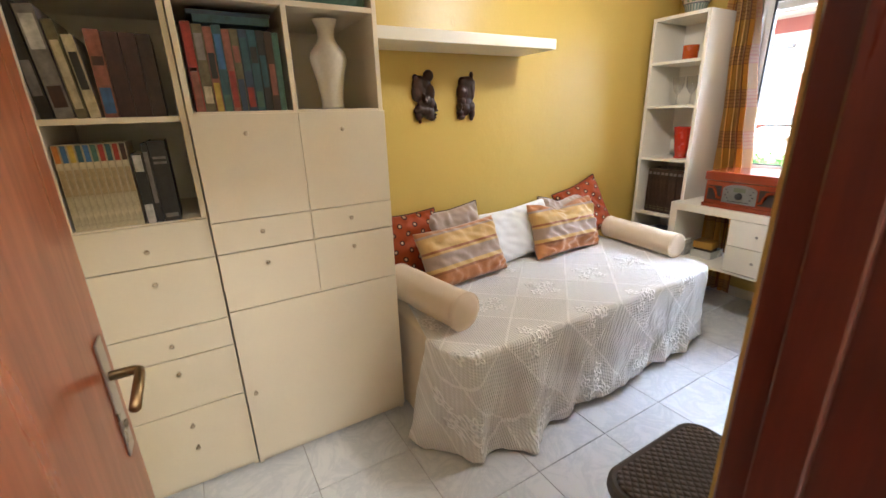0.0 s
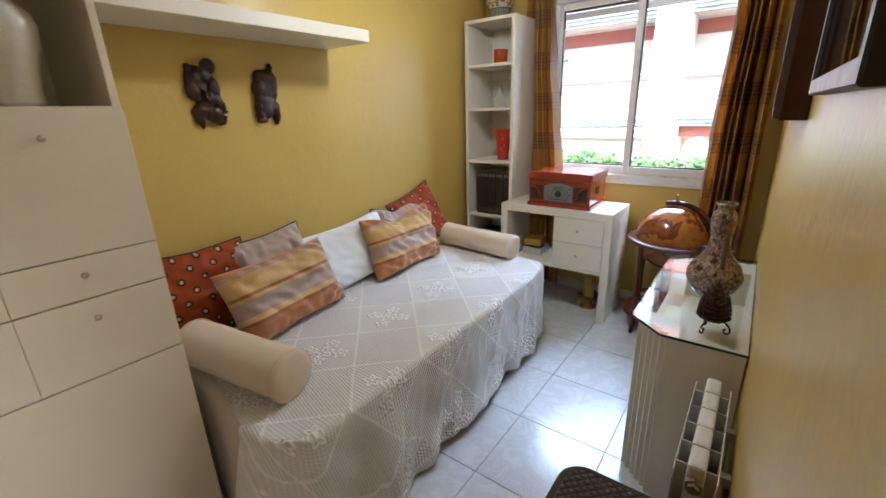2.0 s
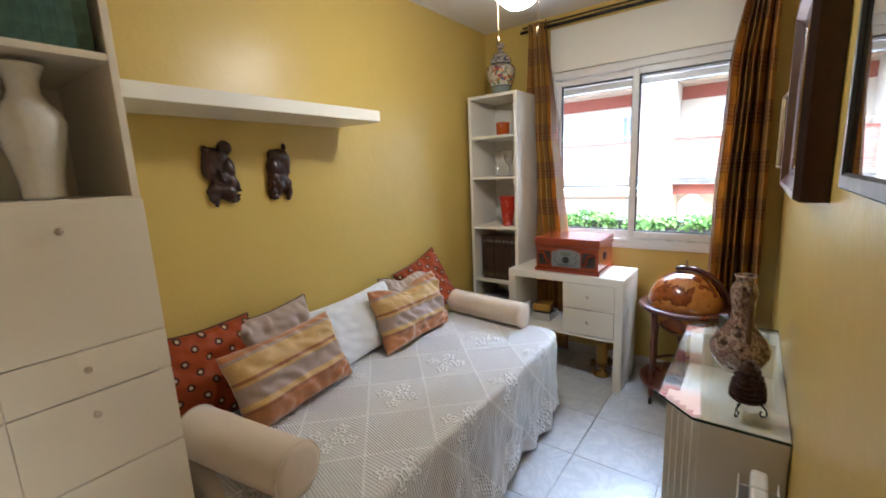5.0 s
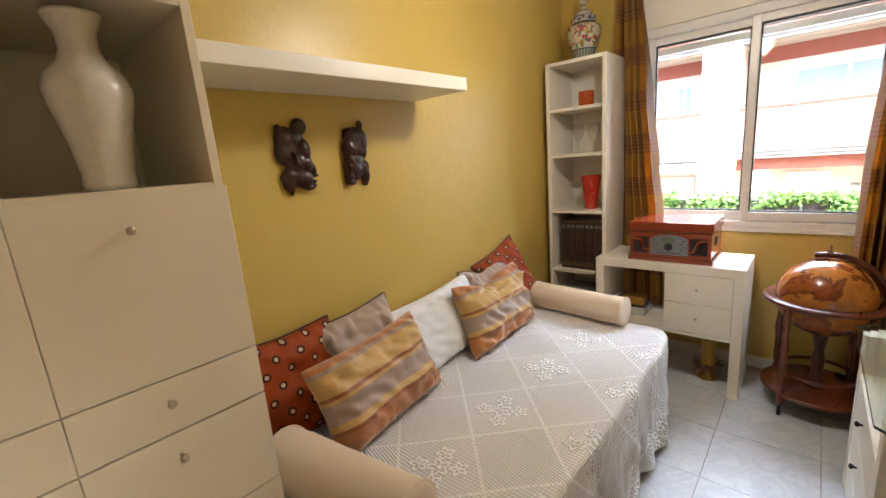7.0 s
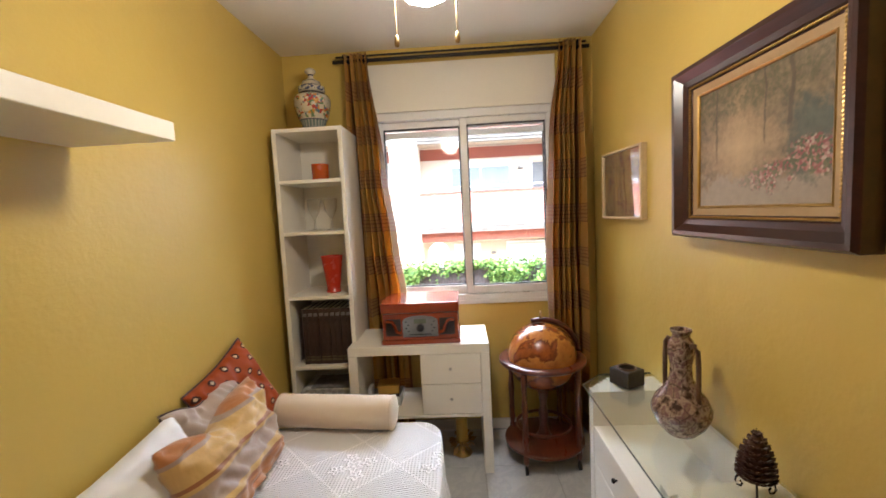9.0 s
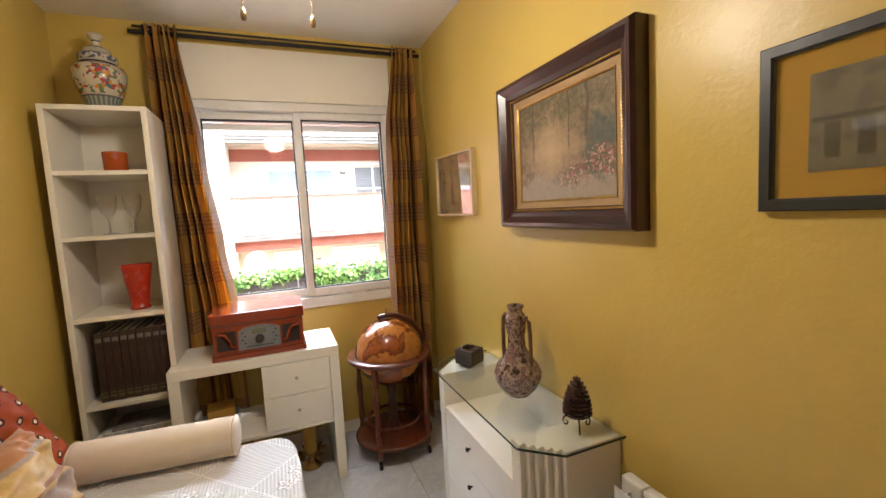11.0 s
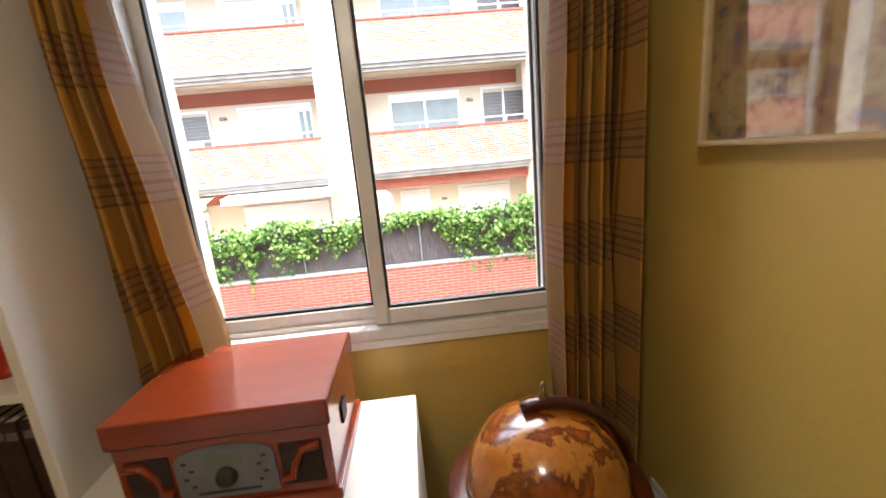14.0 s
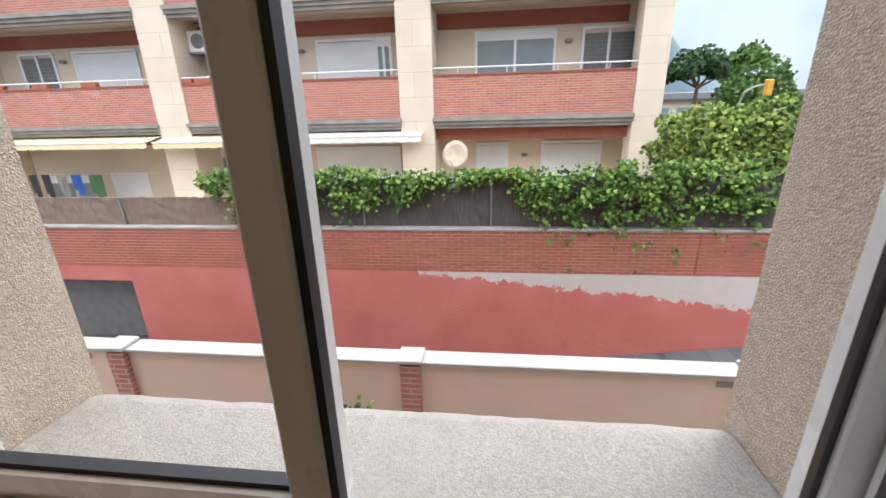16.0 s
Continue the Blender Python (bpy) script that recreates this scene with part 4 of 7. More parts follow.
def turned(name, label, category, at, profile, m, n=40, group="", part_name="body"):
    ob = thing(name, at, label, category, group)
    part(part_name, lathe(bmesh.new(), profile, n), m, ob, "", True)
    return ob


def hollow(profile, wall=0.004):
    """Outer profile, back down the inside."""
    inner = [(max(r - wall, 0.002), z) for r, z in reversed(profile) if z > profile[0][1] + wall * 1.5]
    return profile + inner + [(0.003, profile[0][1] + wall * 1.5)]


def glaze(name, a, b, rough=0.18):
    return surf(name, a, b, 9, rough, bump=0.04, Coat_Weight=0.4)


M["porcelain"] = glaze("white porcelain", (0.68, 0.65, 0.58), (0.64, 0.61, 0.54))
turned("vase", "tall white porcelain baluster vase in the cabinet niche", "vase", (0.842, 2.345, 1.429),
       hollow([(0.042, 0), (0.045, 0.012), (0.042, 0.03), (0.050, 0.09), (0.066, 0.16), (0.070, 0.185), (0.062, 0.21), (0.040, 0.235), (0.031, 0.255), (0.032, 0.285), (0.044, 0.312), (0.047, 0.318)]), M["porcelain"], 48)

# ---- carved heads on the wall ----
def carving(label, at, blobs):
    """A relief of fused rounded forms, one plain shape."""
    bm = bmesh.new()
    for x, z, rx, rz, d in blobs:
        m = Matrix.Translation((x, -d * 0.35, z)) @ Matrix.Diagonal((rx, d, rz, 1))
        bmesh.ops.create_uvsphere(bm, u_segments=22, v_segments=14, radius=1.0, matrix=m)
    for v in bm.verts:
        v.co.y = min(v.co.y, -0.002)
        v.co.y += lumps(v.co, 60, 0.0015)
    me_ob = part("wall_carving", bm, M["mask_wood"], None, "", True)
    me_ob.location = at
    mod = me_ob.modifiers.new("fuse", "REMESH")
    mod.mode, mod.voxel_size = "VOXEL", 0.003
    mod.use_smooth_shade = True
    soft = me_ob.modifiers.new("polish", "SMOOTH")
    soft.factor, soft.iterations = 0.5, 6
    return tagged(me_ob, label, "wall carving", "carved heads")


K = 0.00064


def blobs(rows, cx, cz, wide=0.86, tall=1.0):
    return [((x - cx + 0.13 * (cz - z)) * K * wide, (cz - z) * K * tall, rx * K * wide, rz * K * tall, d) for x, z, rx, rz, d in rows]


carving("dark carved wooden head in profile with hair buns", (1.470, YL - 0.001, 1.482),
        blobs([(165, 215, 92, 96, 0.021), (162, 152, 84, 40, 0.021), (225, 335, 84, 70, 0.026), (98, 122, 26, 28, 0.019), (240, 108, 54, 50, 0.030), (150, 188, 82, 84, 0.022), (122, 245, 54, 72, 0.022), (205, 170, 66, 60, 0.024), (165, 272, 78, 46, 0.020),
               (264, 245, 54, 78, 0.034), (238, 305, 66, 62, 0.032), (282, 325, 48, 60, 0.035), (272, 400, 62, 62, 0.032), (322, 356, 22, 46, 0.036), (343, 386, 21, 13, 0.033), (336, 419, 24, 10, 0.031), (333, 443, 22, 11, 0.029),
               (312, 456, 36, 16, 0.027), (240, 395, 66, 52, 0.029), (185, 380, 74, 52, 0.025), (165, 425, 44, 44, 0.021), (180, 466, 16, 27, 0.017), (128, 386, 24, 26, 0.017), (186, 284, 17, 40, 0.040), (202, 312, 25, 20, 0.037)], 218, 283))
carving("dark carved wooden head bowed in profile with plaited hair", (1.740, YL - 0.001, 1.478),
        blobs([(592, 245, 84, 100, 0.027), (592, 325, 70, 80, 0.027), (628, 120, 14, 26, 0.020), (590, 186, 84, 56, 0.028), (632, 215, 38, 80, 0.030), (642, 268, 30, 40, 0.027), (552, 170, 44, 38, 0.026), (546, 245, 50, 60, 0.036), (546, 312, 34, 44, 0.033), (528, 352, 17, 34, 0.036),
               (544, 398, 28, 24, 0.029), (562, 430, 38, 20, 0.027), (588, 362, 56, 62, 0.030), (642, 352, 48, 44, 0.030), (666, 396, 27, 52, 0.026), (668, 436, 17, 25, 0.020)], 597, 290, 1.08, 1.15))

# ---- curtains ----
def make_plaid():
    n = Nodes("plaid curtain")
    z, s = n.axis(2), n.axis(0, n.add("ShaderNodeUVMap").outputs["UV"])
    wob = n.math("MULTIPLY", n.math("SUBTRACT", n.noise(30.0), 0.5), 0.004)
    def bands(v, period, start, stop):
        f = n.math("FRACT", n.math("DIVIDE", n.math("ADD", v, wob), period))
        return n.math("MULTIPLY", n.math("GREATER_THAN", f, start), n.math("LESS_THAN", f, stop))
    # groups of thin lines across gold cloth, with broad upright stripes
    wide = bands(z, 0.27, 0.10, 0.52)
    thin = bands(z, 0.27, 0.10, 0.125)
    for at, thick in ((0.19, 0.02), (0.27, 0.035), (0.36, 0.02), (0.44, 0.02), (0.505, 0.02)):
        thin = n.math("MAXIMUM", thin, bands(z, 0.27, at, at + thick))
    up = bands(s, 0.21, 0.1, 0.50)
    base = n.mix(up, (0.76, 0.43, 0.070), (0.74, 0.46, 0.12))
    # brown woven stripe, its colour deepened to stand for shade in the folds
    base = n.mix(n.math("MULTIPLY", bands(s, 0.21, 0.56, 0.86), 0.70), base, (0.14, 0.055, 0.03))
    c = n.mix(n.math("MULTIPLY", wide, 0.32), base, (0.34, 0.19, 0.14))
    c = n.mix(n.math("MULTIPLY", thin, 0.50), c, (0.26, 0.065, 0.025))
    c = n.mix(n.math("MULTIPLY", bands(s, 0.21, 0.52, 0.545), 0.6), c, (0.30, 0.05, 0.02))
    c = n.mix(0.3, c, n.ramp(n.noise(3.0, 4, 0.6, n.stretch(60, 60, 4)), [(0.3, 0.65), (0.7, 1.0)]), "MULTIPLY")
    n.bump(n.noise(500.0, 2), 0.25, 0.001)
    m = n.done(c, 0.6, Sheen_Weight=0.05)
    tr = n.add("ShaderNodeBsdfTranslucent", Color=c)
    mix = n.add("ShaderNodeMixShader", Fac=0.55)
    n.t.links.new(n.b.outputs[0], mix.inputs[1])
    n.t.links.new(tr.outputs[0], mix.inputs[2])
    n.t.links.new(mix.outputs[0], n.t.nodes["Material Output"].inputs[0])
    return m


M["plaid"] = make_plaid()
rod = thing("curtain_rod", (3.61, 0.83, 2.43), "black iron curtain rod with ball ends above the window", "curtain rod")
part("pole", tube(bmesh.new(), [(0, 0, 0), (0, 1.56, 0)], 0.011, 12), M["iron"], rod)
part("pole", tube(bmesh.new(), [(-0.001, 0.02, 0.028), (-0.001, 1.54, 0.028)], 0.006, 10), M["iron"], rod)
for y in (0.07, 1.49):
    part("bracket", cuboid(-0.006, y - 0.008, -0.012, 0.089, y + 0.008, 0.04, 0.002), M["iron"], rod)


def curtain(label, edges, folds, z_low):
    """Hanging cloth between two edges that drift with height; edges: (z, y at one edge, y at the other)."""
    ob = thing("curtain", (3.61, 0, 0), label, "curtain", "plaid curtains")
    def edge(z):
        for (za, a0, a1), (zb, b0, b1) in zip(edges, edges[1:]):
            if z <= za and z >= zb:
                f = (za - z) / (za - zb)
                f = f * f * (3 - 2 * f)
                return a0 + (b0 - a0) * f, a1 + (b1 - a1) * f
        return edges[-1][1:]
    bm = bmesh.new()
    uv = bm.loops.layers.uv.new("UVMap")
    nu, nv = folds * 16, 44
    cols = []
    for i in range(nu + 1):
        u = i / nu
        col = []
        for j in range(nv + 1):
            z = 2.468 + (z_low - 2.468) * j / nv
            e0, e1 = edge(z)
            amp = (0.026 + 0.034 * min(1, (2.468 - z) / 0.8)) * (0.7 + 0.6 * abs(math.sin(u * 7.3 + 0.4)))
            ph = 2 * math.pi * folds * (u + 0.05 * math.sin(u * 8.5 + 1)) + 0.6 * math.sin(z * 2.1 + u * 5)
            x = -0.012 + amp * math.sin(ph) + 0.012 * math.sin(ph * 0.5 + z * 1.7) + lumps((u * 4, z * 2, 3), 1.0, 0.012)
            flap = min(max((u - 0.72) / 0.28, 0), 1)
            x -= 0.03 * flap * flap * (3 - 2 * flap) * min(1, (2.468 - z) / 0.6)
            if z < 0.80 and z_low > 0.03 + 1e-6:
                x = max(x, -0.010 + 0.004 * math.sin(ph))
            y = e0 + (e1 - e0) * (u + 0.42 / folds / 2 * math.sin(2 * ph) / 2)
            col.append(bm.verts.new((x, y, z)))
        cols.append(col)
    for i in range(nu):
        for j in range(nv):
            f = bm.faces.new((cols[i][j], cols[i + 1][j], cols[i + 1][j + 1], cols[i][j + 1]))
            for l, ii in zip(f.loops, (i, i + 1, i + 1, i)):
                l[uv].uv = (ii / nu * 0.80, 0)
    cl = part("cloth", bm, M["plaid"], ob, "", True)
    mod = cl.modifiers.new("thickness", "SOLIDIFY")
    mod.thickness = 0.0015
    for k in range(folds + 1):
        y = edges[0][1] + (edges[0][2] - edges[0][1]) * (k + 0.2) / (folds + 0.4)
        bm = bmesh.new()
        tube(bm, [(0.017 * math.cos(a * math.pi / 8), y, 2.43 + 0.017 * math.sin(a * math.pi / 8)) for a in range(17)], 0.0025, 6)
        part("ring", bm, M["iron"], ob)
    return ob


curtain("gold and brown plaid curtain drawn aside, falling behind the desk", ((2.48, 2.320, 2.170), (1.75, 2.335, 2.100), (1.30, 2.340, 2.055), (0.95, 2.340, 2.015), (0.03, 2.340, 2.00)), 6, 0.05)
curtain("gold and brown plaid curtain drawn aside, hanging into the corner", ((2.48, 0.875, 1.02), (1.9, 0.872, 1.09), (1.2, 0.868, 1.118), (0.8, 0.868, 1.12), (0.02, 0.875, 1.09)), 6, 0.03)

# ---- record player radio on the desk ----
RY0, RY1, RX0, RX1, RZ = 1.690, 2.112, 3.248, 3.572, 0.7505
radio = thing("radio", (RX0, RY0, RZ), "cherry-wood retro radio record player with grey front panel", "radio")
RW, RD = RY1 - RY0, RX1 - RX0
part("plinth", cuboid(-0.008, -0.010, 0, RD, RW + 0.010, 0.026, 0.004, 2), M["radio_wood"], radio)
part("case", cuboid(0, 0, 0.0262, RD - 0.004, RW, 0.176, 0.003), M["radio_wood"], radio)
part("lid", cuboid(-0.008, -0.008, 0.178, RD, RW + 0.008, 0.234, 0.005, 2), M["radio_wood"], radio)
part("lid_seam", cuboid(-0.004, -0.003, 0.1761, RD - 0.006, RW + 0.003, 0.1779), M["gap"], radio)
M["panel_grey"] = surf("satin grey plastic", (0.20, 0.20, 0.20), (0.17, 0.17, 0.17), 30, 0.35, metal=0.3)
M["lcd"] = surf("grey-green display", (0.16, 0.19, 0.13), rough=0.2)
M["speaker"] = surf("speaker cloth", (0.035, 0.018, 0.012), (0.02, 0.012, 0.008), 60, 0.9, bump=0.5, fine=400)


def front_outline(bm, pts, x0, x1):
    a = [bm.verts.new((x0, y, z)) for y, z in pts]
    b = [bm.verts.new((x1, y, z)) for y, z in pts]
    bm.faces.new(a)
    bm.faces.new(b[::-1])
    for k in range(len(a)):
        bm.faces.new((a[k], b[k], b[(k + 1) % len(a)], a[(k + 1) % len(a)]))
    return bm


mid = RW / 2
pan = [(mid - 0.098, 0.044), (mid - 0.098, 0.132)] + [(mid - 0.098 * math.cos(k * math.pi / 10), 0.132 + 0.030 * math.sin(k * math.pi / 10)) for k in range(1, 10)] + [(mid + 0.098, 0.132), (mid + 0.098, 0.044)]
panel = part("control_panel", front_outline(bmesh.new(), pan, -0.006, -0.0005), M["panel_grey"], radio, "satin grey control panel")
part("display", cuboid(-0.0075, mid - 0.034, 0.118, -0.0062, mid + 0.034, 0.144, 0.0005), M["lcd"], panel, "grey-green display")
bm = lathe(bmesh.new(), [(0.021, 0), (0.021, 0.006), (0.017, 0.014), (0.016, 0.015)], 24)
bmesh.ops.rotate(bm, matrix=Matrix.Rotation(radians(-90), 3, "Y"), verts=bm.verts)
bmesh.ops.translate(bm, vec=(-0.0062, mid, 0.092), verts=bm.verts)
part("dial", bm, M["rubber"], panel, "black tuning dial", True)
for sy in (-1, 1):
    for r in range(4):
        part("button", cuboid(-0.0085, mid + sy * (0.066 + 0.012 * (r % 2)) - 0.005, 0.072 + 0.018 * r, -0.0062, mid + sy * (0.066 + 0.012 * (r % 2)) + 0.005, 0.078 + 0.018 * r, 0.001), M["rubber"], panel)
part("slot", cuboid(-0.0072, mid - 0.062, 0.054, -0.0062, mid + 0.062, 0.059), M["rubber"], panel)
for side in (0, 1):
    y0 = 0.018 if side == 0 else mid + 0.108
    y1 = mid - 0.108 if side == 0 else RW - 0.018
    part("speaker_cloth", cuboid(-0.002, y0, 0.050, -0.0003, y1, 0.146), M["speaker"], radio, "dark speaker cloth")
    s = 1 if side == 0 else -1
    a, b = (y0, y1) if side == 0 else (y1, y0)
    w = abs(y1 - y0)
    bm = bmesh.new()
    tube(bm, [(-0.005, a + s * w * 0.05, 0.135), (-0.006, a + s * w * 0.45, 0.132), (-0.006, a + s * w * 0.62, 0.10), (-0.006, a + s * w * 0.75, 0.072), (-0.005, a + s * w * 1.0, 0.066)], 0.010, 8)
    part("scroll", bm, M["radio_wood"], radio, "", True)
part("side_catch", cuboid(0.12, -0.0045, 0.09, 0.17, -0.0005, 0.135, 0.001), M["iron"], radio, "black vent plate")

# ---- things on and under the desk ----
M["yellow_box"] = surf("ochre card", (0.45, 0.25, 0.03), (0.38, 0.2, 0.03), 15, 0.7)
bx = thing("storage_box", (3.34, 2.05, 0.3505), "small clear plastic tray on the desk shelf", "box")
M["plastic"] = surf("cloudy plastic", (0.55, 0.54, 0.50), rough=0.25)
bm = bmesh.new()
box(bm, 0, 0, 0, 0.16, 0.14, 0.003)
box(bm, 0, 0, 0.003, 0.003, 0.14, 0.055)
box(bm, 0.157, 0, 0.003, 0.16, 0.14, 0.055)
box(bm, 0.003, 0, 0.003, 0.157, 0.003, 0.055)
box(bm, 0.003, 0.137, 0.003, 0.157, 0.14, 0.055)
part("tray", bm, M["plastic"], bx)
yb = thing("box", (3.36, 2.06, 0.354), "dark box with ochre lid in the tray", "box", rz=6)
part("box_body", cuboid(0.006, 0.006, 0, 0.12, 0.12, 0.062, 0.002), BOOK["brown"], yb)
part("box_lid", cuboid(0, 0, 0.0625, 0.126, 0.126, 0.112, 0.003), M["yellow_box"], yb, "ochre lid")
wt = thing("booklet", (3.30, 2.215, 0.3505), "small white booklet standing on the desk shelf", "booklet")
part("cover", cuboid(0, 0, 0, 0.09, 0.02, 0.12, 0.001), BOOK["white"], wt)
M["wax"] = surf("yellow wax", (0.62, 0.42, 0.10), (0.55, 0.36, 0.07), 12, 0.45, Subsurface_Weight=0.2)
M["dry_leaf"] = surf("dried gilded leaves", (0.30, 0.17, 0.04), (0.14, 0.07, 0.02), 30, 0.6)
candle = thing("candle", (3.42, 1.70, 0.0), "yellow pillar candle in a ring of dried gilded leaves", "candle")
part("wax_pillar", lathe(bmesh.new(), [(0.034, 0.09), (0.036, 0.10), (0.036, 0.235), (0.033, 0.242), (0.012, 0.238)], 24), M["wax"], candle, "yellow wax", True)
part("stand", lathe(bmesh.new(), [(0.055, 0), (0.06, 0.006), (0.02, 0.02), (0.018, 0.06), (0.045, 0.085), (0.045, 0.0895)], 20), M["gold"], candle, "", True)
bm = bmesh.new()
lr = random.Random(8)
for k in range(46):
    a = lr.uniform(0, 2 * math.pi)
    r0, z0 = lr.uniform(0.03, 0.05), lr.uniform(0.05, 0.10)
    d = Vector((math.cos(a), math.sin(a), lr.uniform(-0.9, 0.7)))
    s = Vector((-math.sin(a), math.cos(a), lr.uniform(-0.3, 0.3)))
    p = Vector((r0 * math.cos(a), r0 * math.sin(a), z0))
    L = lr.uniform(0.025, 0.055)
    q = [p, p + d * L * 0.5 + s * L * 0.3, p + d * L, p + d * L * 0.5 - s * L * 0.3]
    for v in q:
        v.z = max(v.z, 0.004)
    bm.faces.new([bm.verts.new(v) for v in q])
part("leaf_wreath", bm, M["dry_leaf"], candle, "dried gilded leaves")

# ---- in and on the bookcase ----
M["red_glass"] = surf("red frosted glass", (0.50, 0.035, 0.015), (0.42, 0.025, 0.012), 8, 0.25, bump=0.03, Subsurface_Weight=0.3)
M["orange_glass"] = surf("orange frosted glass", (0.42, 0.08, 0.012), (0.34, 0.06, 0.01), 8, 0.25, bump=0.03, Subsurface_Weight=0.3)
turned("vase", "flared red glass vase on a small foot", "vase", (3.45, 2.435, 1.0305), hollow([(0.042, 0), (0.044, 0.012), (0.038, 0.016), (0.044, 0.06), (0.054, 0.14), (0.064, 0.215), (0.065, 0.222)]), M["red_glass"])
turned("candle_holder", "small orange glass tealight holder", "candle holder", (3.45, 2.465, 1.7005), hollow([(0.044, 0), (0.048, 0.006), (0.050, 0.09), (0.050, 0.096)]), M["orange_glass"])
goblet = turned("wine_glass", "clear glass goblet on the shelf", "glass", (3.45, 2.52, 1.4055), hollow([(0.034, 0), (0.033, 0.003), (0.006, 0.010), (0.005, 0.07), (0.016, 0.085), (0.034, 0.12), (0.040, 0.17), (0.039, 0.19)], 0.0018), M["picture_glass"], 28, "goblets")
copy_thing(goblet, pose(3.45, 2.42, 1.4055))
for k in range(9):
    h = 0.335 if k < 9 else 0.3
    b = book(3.365 + 0.004 * (k % 2), 2.318 + 0.033 * (k + 1) - 0.001, 0.6125, 0.031, 0.22, h, "brown", "dark brown leather encyclopaedia volume with pale bands", ((0.865, 0.925, "grey"), (0.06, 0.10, "olive"), (0.12, 0.14, "olive")), 0, "encyclopaedia", "y")
fl = thing("file_box", (3.36, 2.318, 0.3455), "white cardboard file box with dark label", "file box")
part("carton", cuboid(0, 0, 0, 0.28, 0.34, 0.10, 0.003), BOOK["white"], fl)
part("label_strip", cuboid(0.05, 0.12, 0.1003, 0.20, 0.145, 0.1012), BOOK["black"], fl)
ppr = thing("paper_stack", (3.355, 2.325, 0.4468), "loose stack of white and dark papers", "papers")
part("paper_pile", cuboid(0, 0, 0, 0.22, 0.30, 0.014, 0.001), BOOK["white"], ppr)
part("folder", cuboid(0.01, 0.01, 0.0143, 0.21, 0.27, 0.02, 0.001), BOOK["grey"], ppr)


def make_jar():
    """White ginger jar with painted panels."""
    n = Nodes("painted porcelain")
    z = n.axis(2)
    col = n.add("ShaderNodeTexVoronoi", Vector=n.co, Scale=75.0).outputs["Color"]
    spots = n.ramp(n.axis(0, col), [(0.0, (0.30, 0.04, 0.035)), (0.18, (0.46, 0.38, 0.26)), (0.40, (0.42, 0.20, 0.04)), (0.55, (0.08, 0.12, 0.17)), (0.68, (0.44, 0.38, 0.28)), (0.85, (0.10, 0.16, 0.08))], True)
    body = n.math("MULTIPLY", n.math("GREATER_THAN", z, 0.075), n.math("LESS_THAN", z, 0.205))
    panel_mask = n.math("MULTIPLY", body, n.math("GREATER_THAN", n.noise(16.0, 2), 0.44))
    c = n.mix(panel_mask, (0.42, 0.38, 0.30), spots)
    low = n.math("LESS_THAN", z, 0.065)
    c = n.mix(low, c, n.mix(n.math("GREATER_THAN", n.math("SINE", n.math("MULTIPLY", n.math("ARCTAN2", n.axis(0), n.axis(1)), 24.0)), 0.0), (0.10, 0.14, 0.13), (0.26, 0.27, 0.23)))
    rim = n.math("MULTIPLY", n.math("GREATER_THAN", z, 0.235), n.math("LESS_THAN", z, 0.262))
    c = n.mix(n.math("MULTIPLY", rim, n.math("GREATER_THAN", n.noise(40.0), 0.48)), c, (0.07, 0.08, 0.14))
    for at in (0.068, 0.212, 0.226, 0.268, 0.295, 0.333):
        c = n.mix(n.math("LESS_THAN", n.math("ABSOLUTE", n.math("SUBTRACT", z, at)), 0.0035), c, (0.09, 0.085, 0.10))
    return n.done(c, 0.15, Coat_Weight=0.5)


M["jar"] = make_jar()
jar = thing("ginger_jar", (3.49, 2.495, 1.9885), "painted white porcelain ginger jar with lid on the bookcase", "jar")
part("jar_body", lathe(bmesh.new(), [(0.062, 0), (0.066, 0.01), (0.070, 0.05), (0.088, 0.085), (0.105, 0.15), (0.108, 0.185), (0.098, 0.21), (0.070, 0.222), (0.066, 0.228)], 48), M["jar"], jar, "", True)
part("lid", lathe(bmesh.new(), [(0.07, 0.229), (0.078, 0.236), (0.078, 0.262), (0.060, 0.270), (0.055, 0.292), (0.035, 0.305), (0.017, 0.315), (0.016, 0.335), (0.030, 0.348), (0.032, 0.362), (0.020, 0.372), (0.004, 0.376)], 40), M["jar"], jar, "stepped porcelain lid", True)

# ---- globe drinks cabinet ----
GX, GY = 3.365, 1.212


def make_map():
    n = Nodes("antique map")
    big = n.noise(5.5, 6, 0.6, None, 0.4)
    c = n.ramp(big, [(0.42, (0.29, 0.068, 0.010)), (0.475, (0.13, 0.028, 0.007)), (0.50, (0.42, 0.15, 0.020)), (0.62, (0.33, 0.095, 0.012))])
    c = n.mix(0.35, c, n.ramp(n.noise(40.0, 3), [(0.35, 0.5), (0.65, 1.0)]), "MULTIPLY")
    return n.done(c, 0.22, Coat_Weight=0.6, Coat_Roughness=0.08)


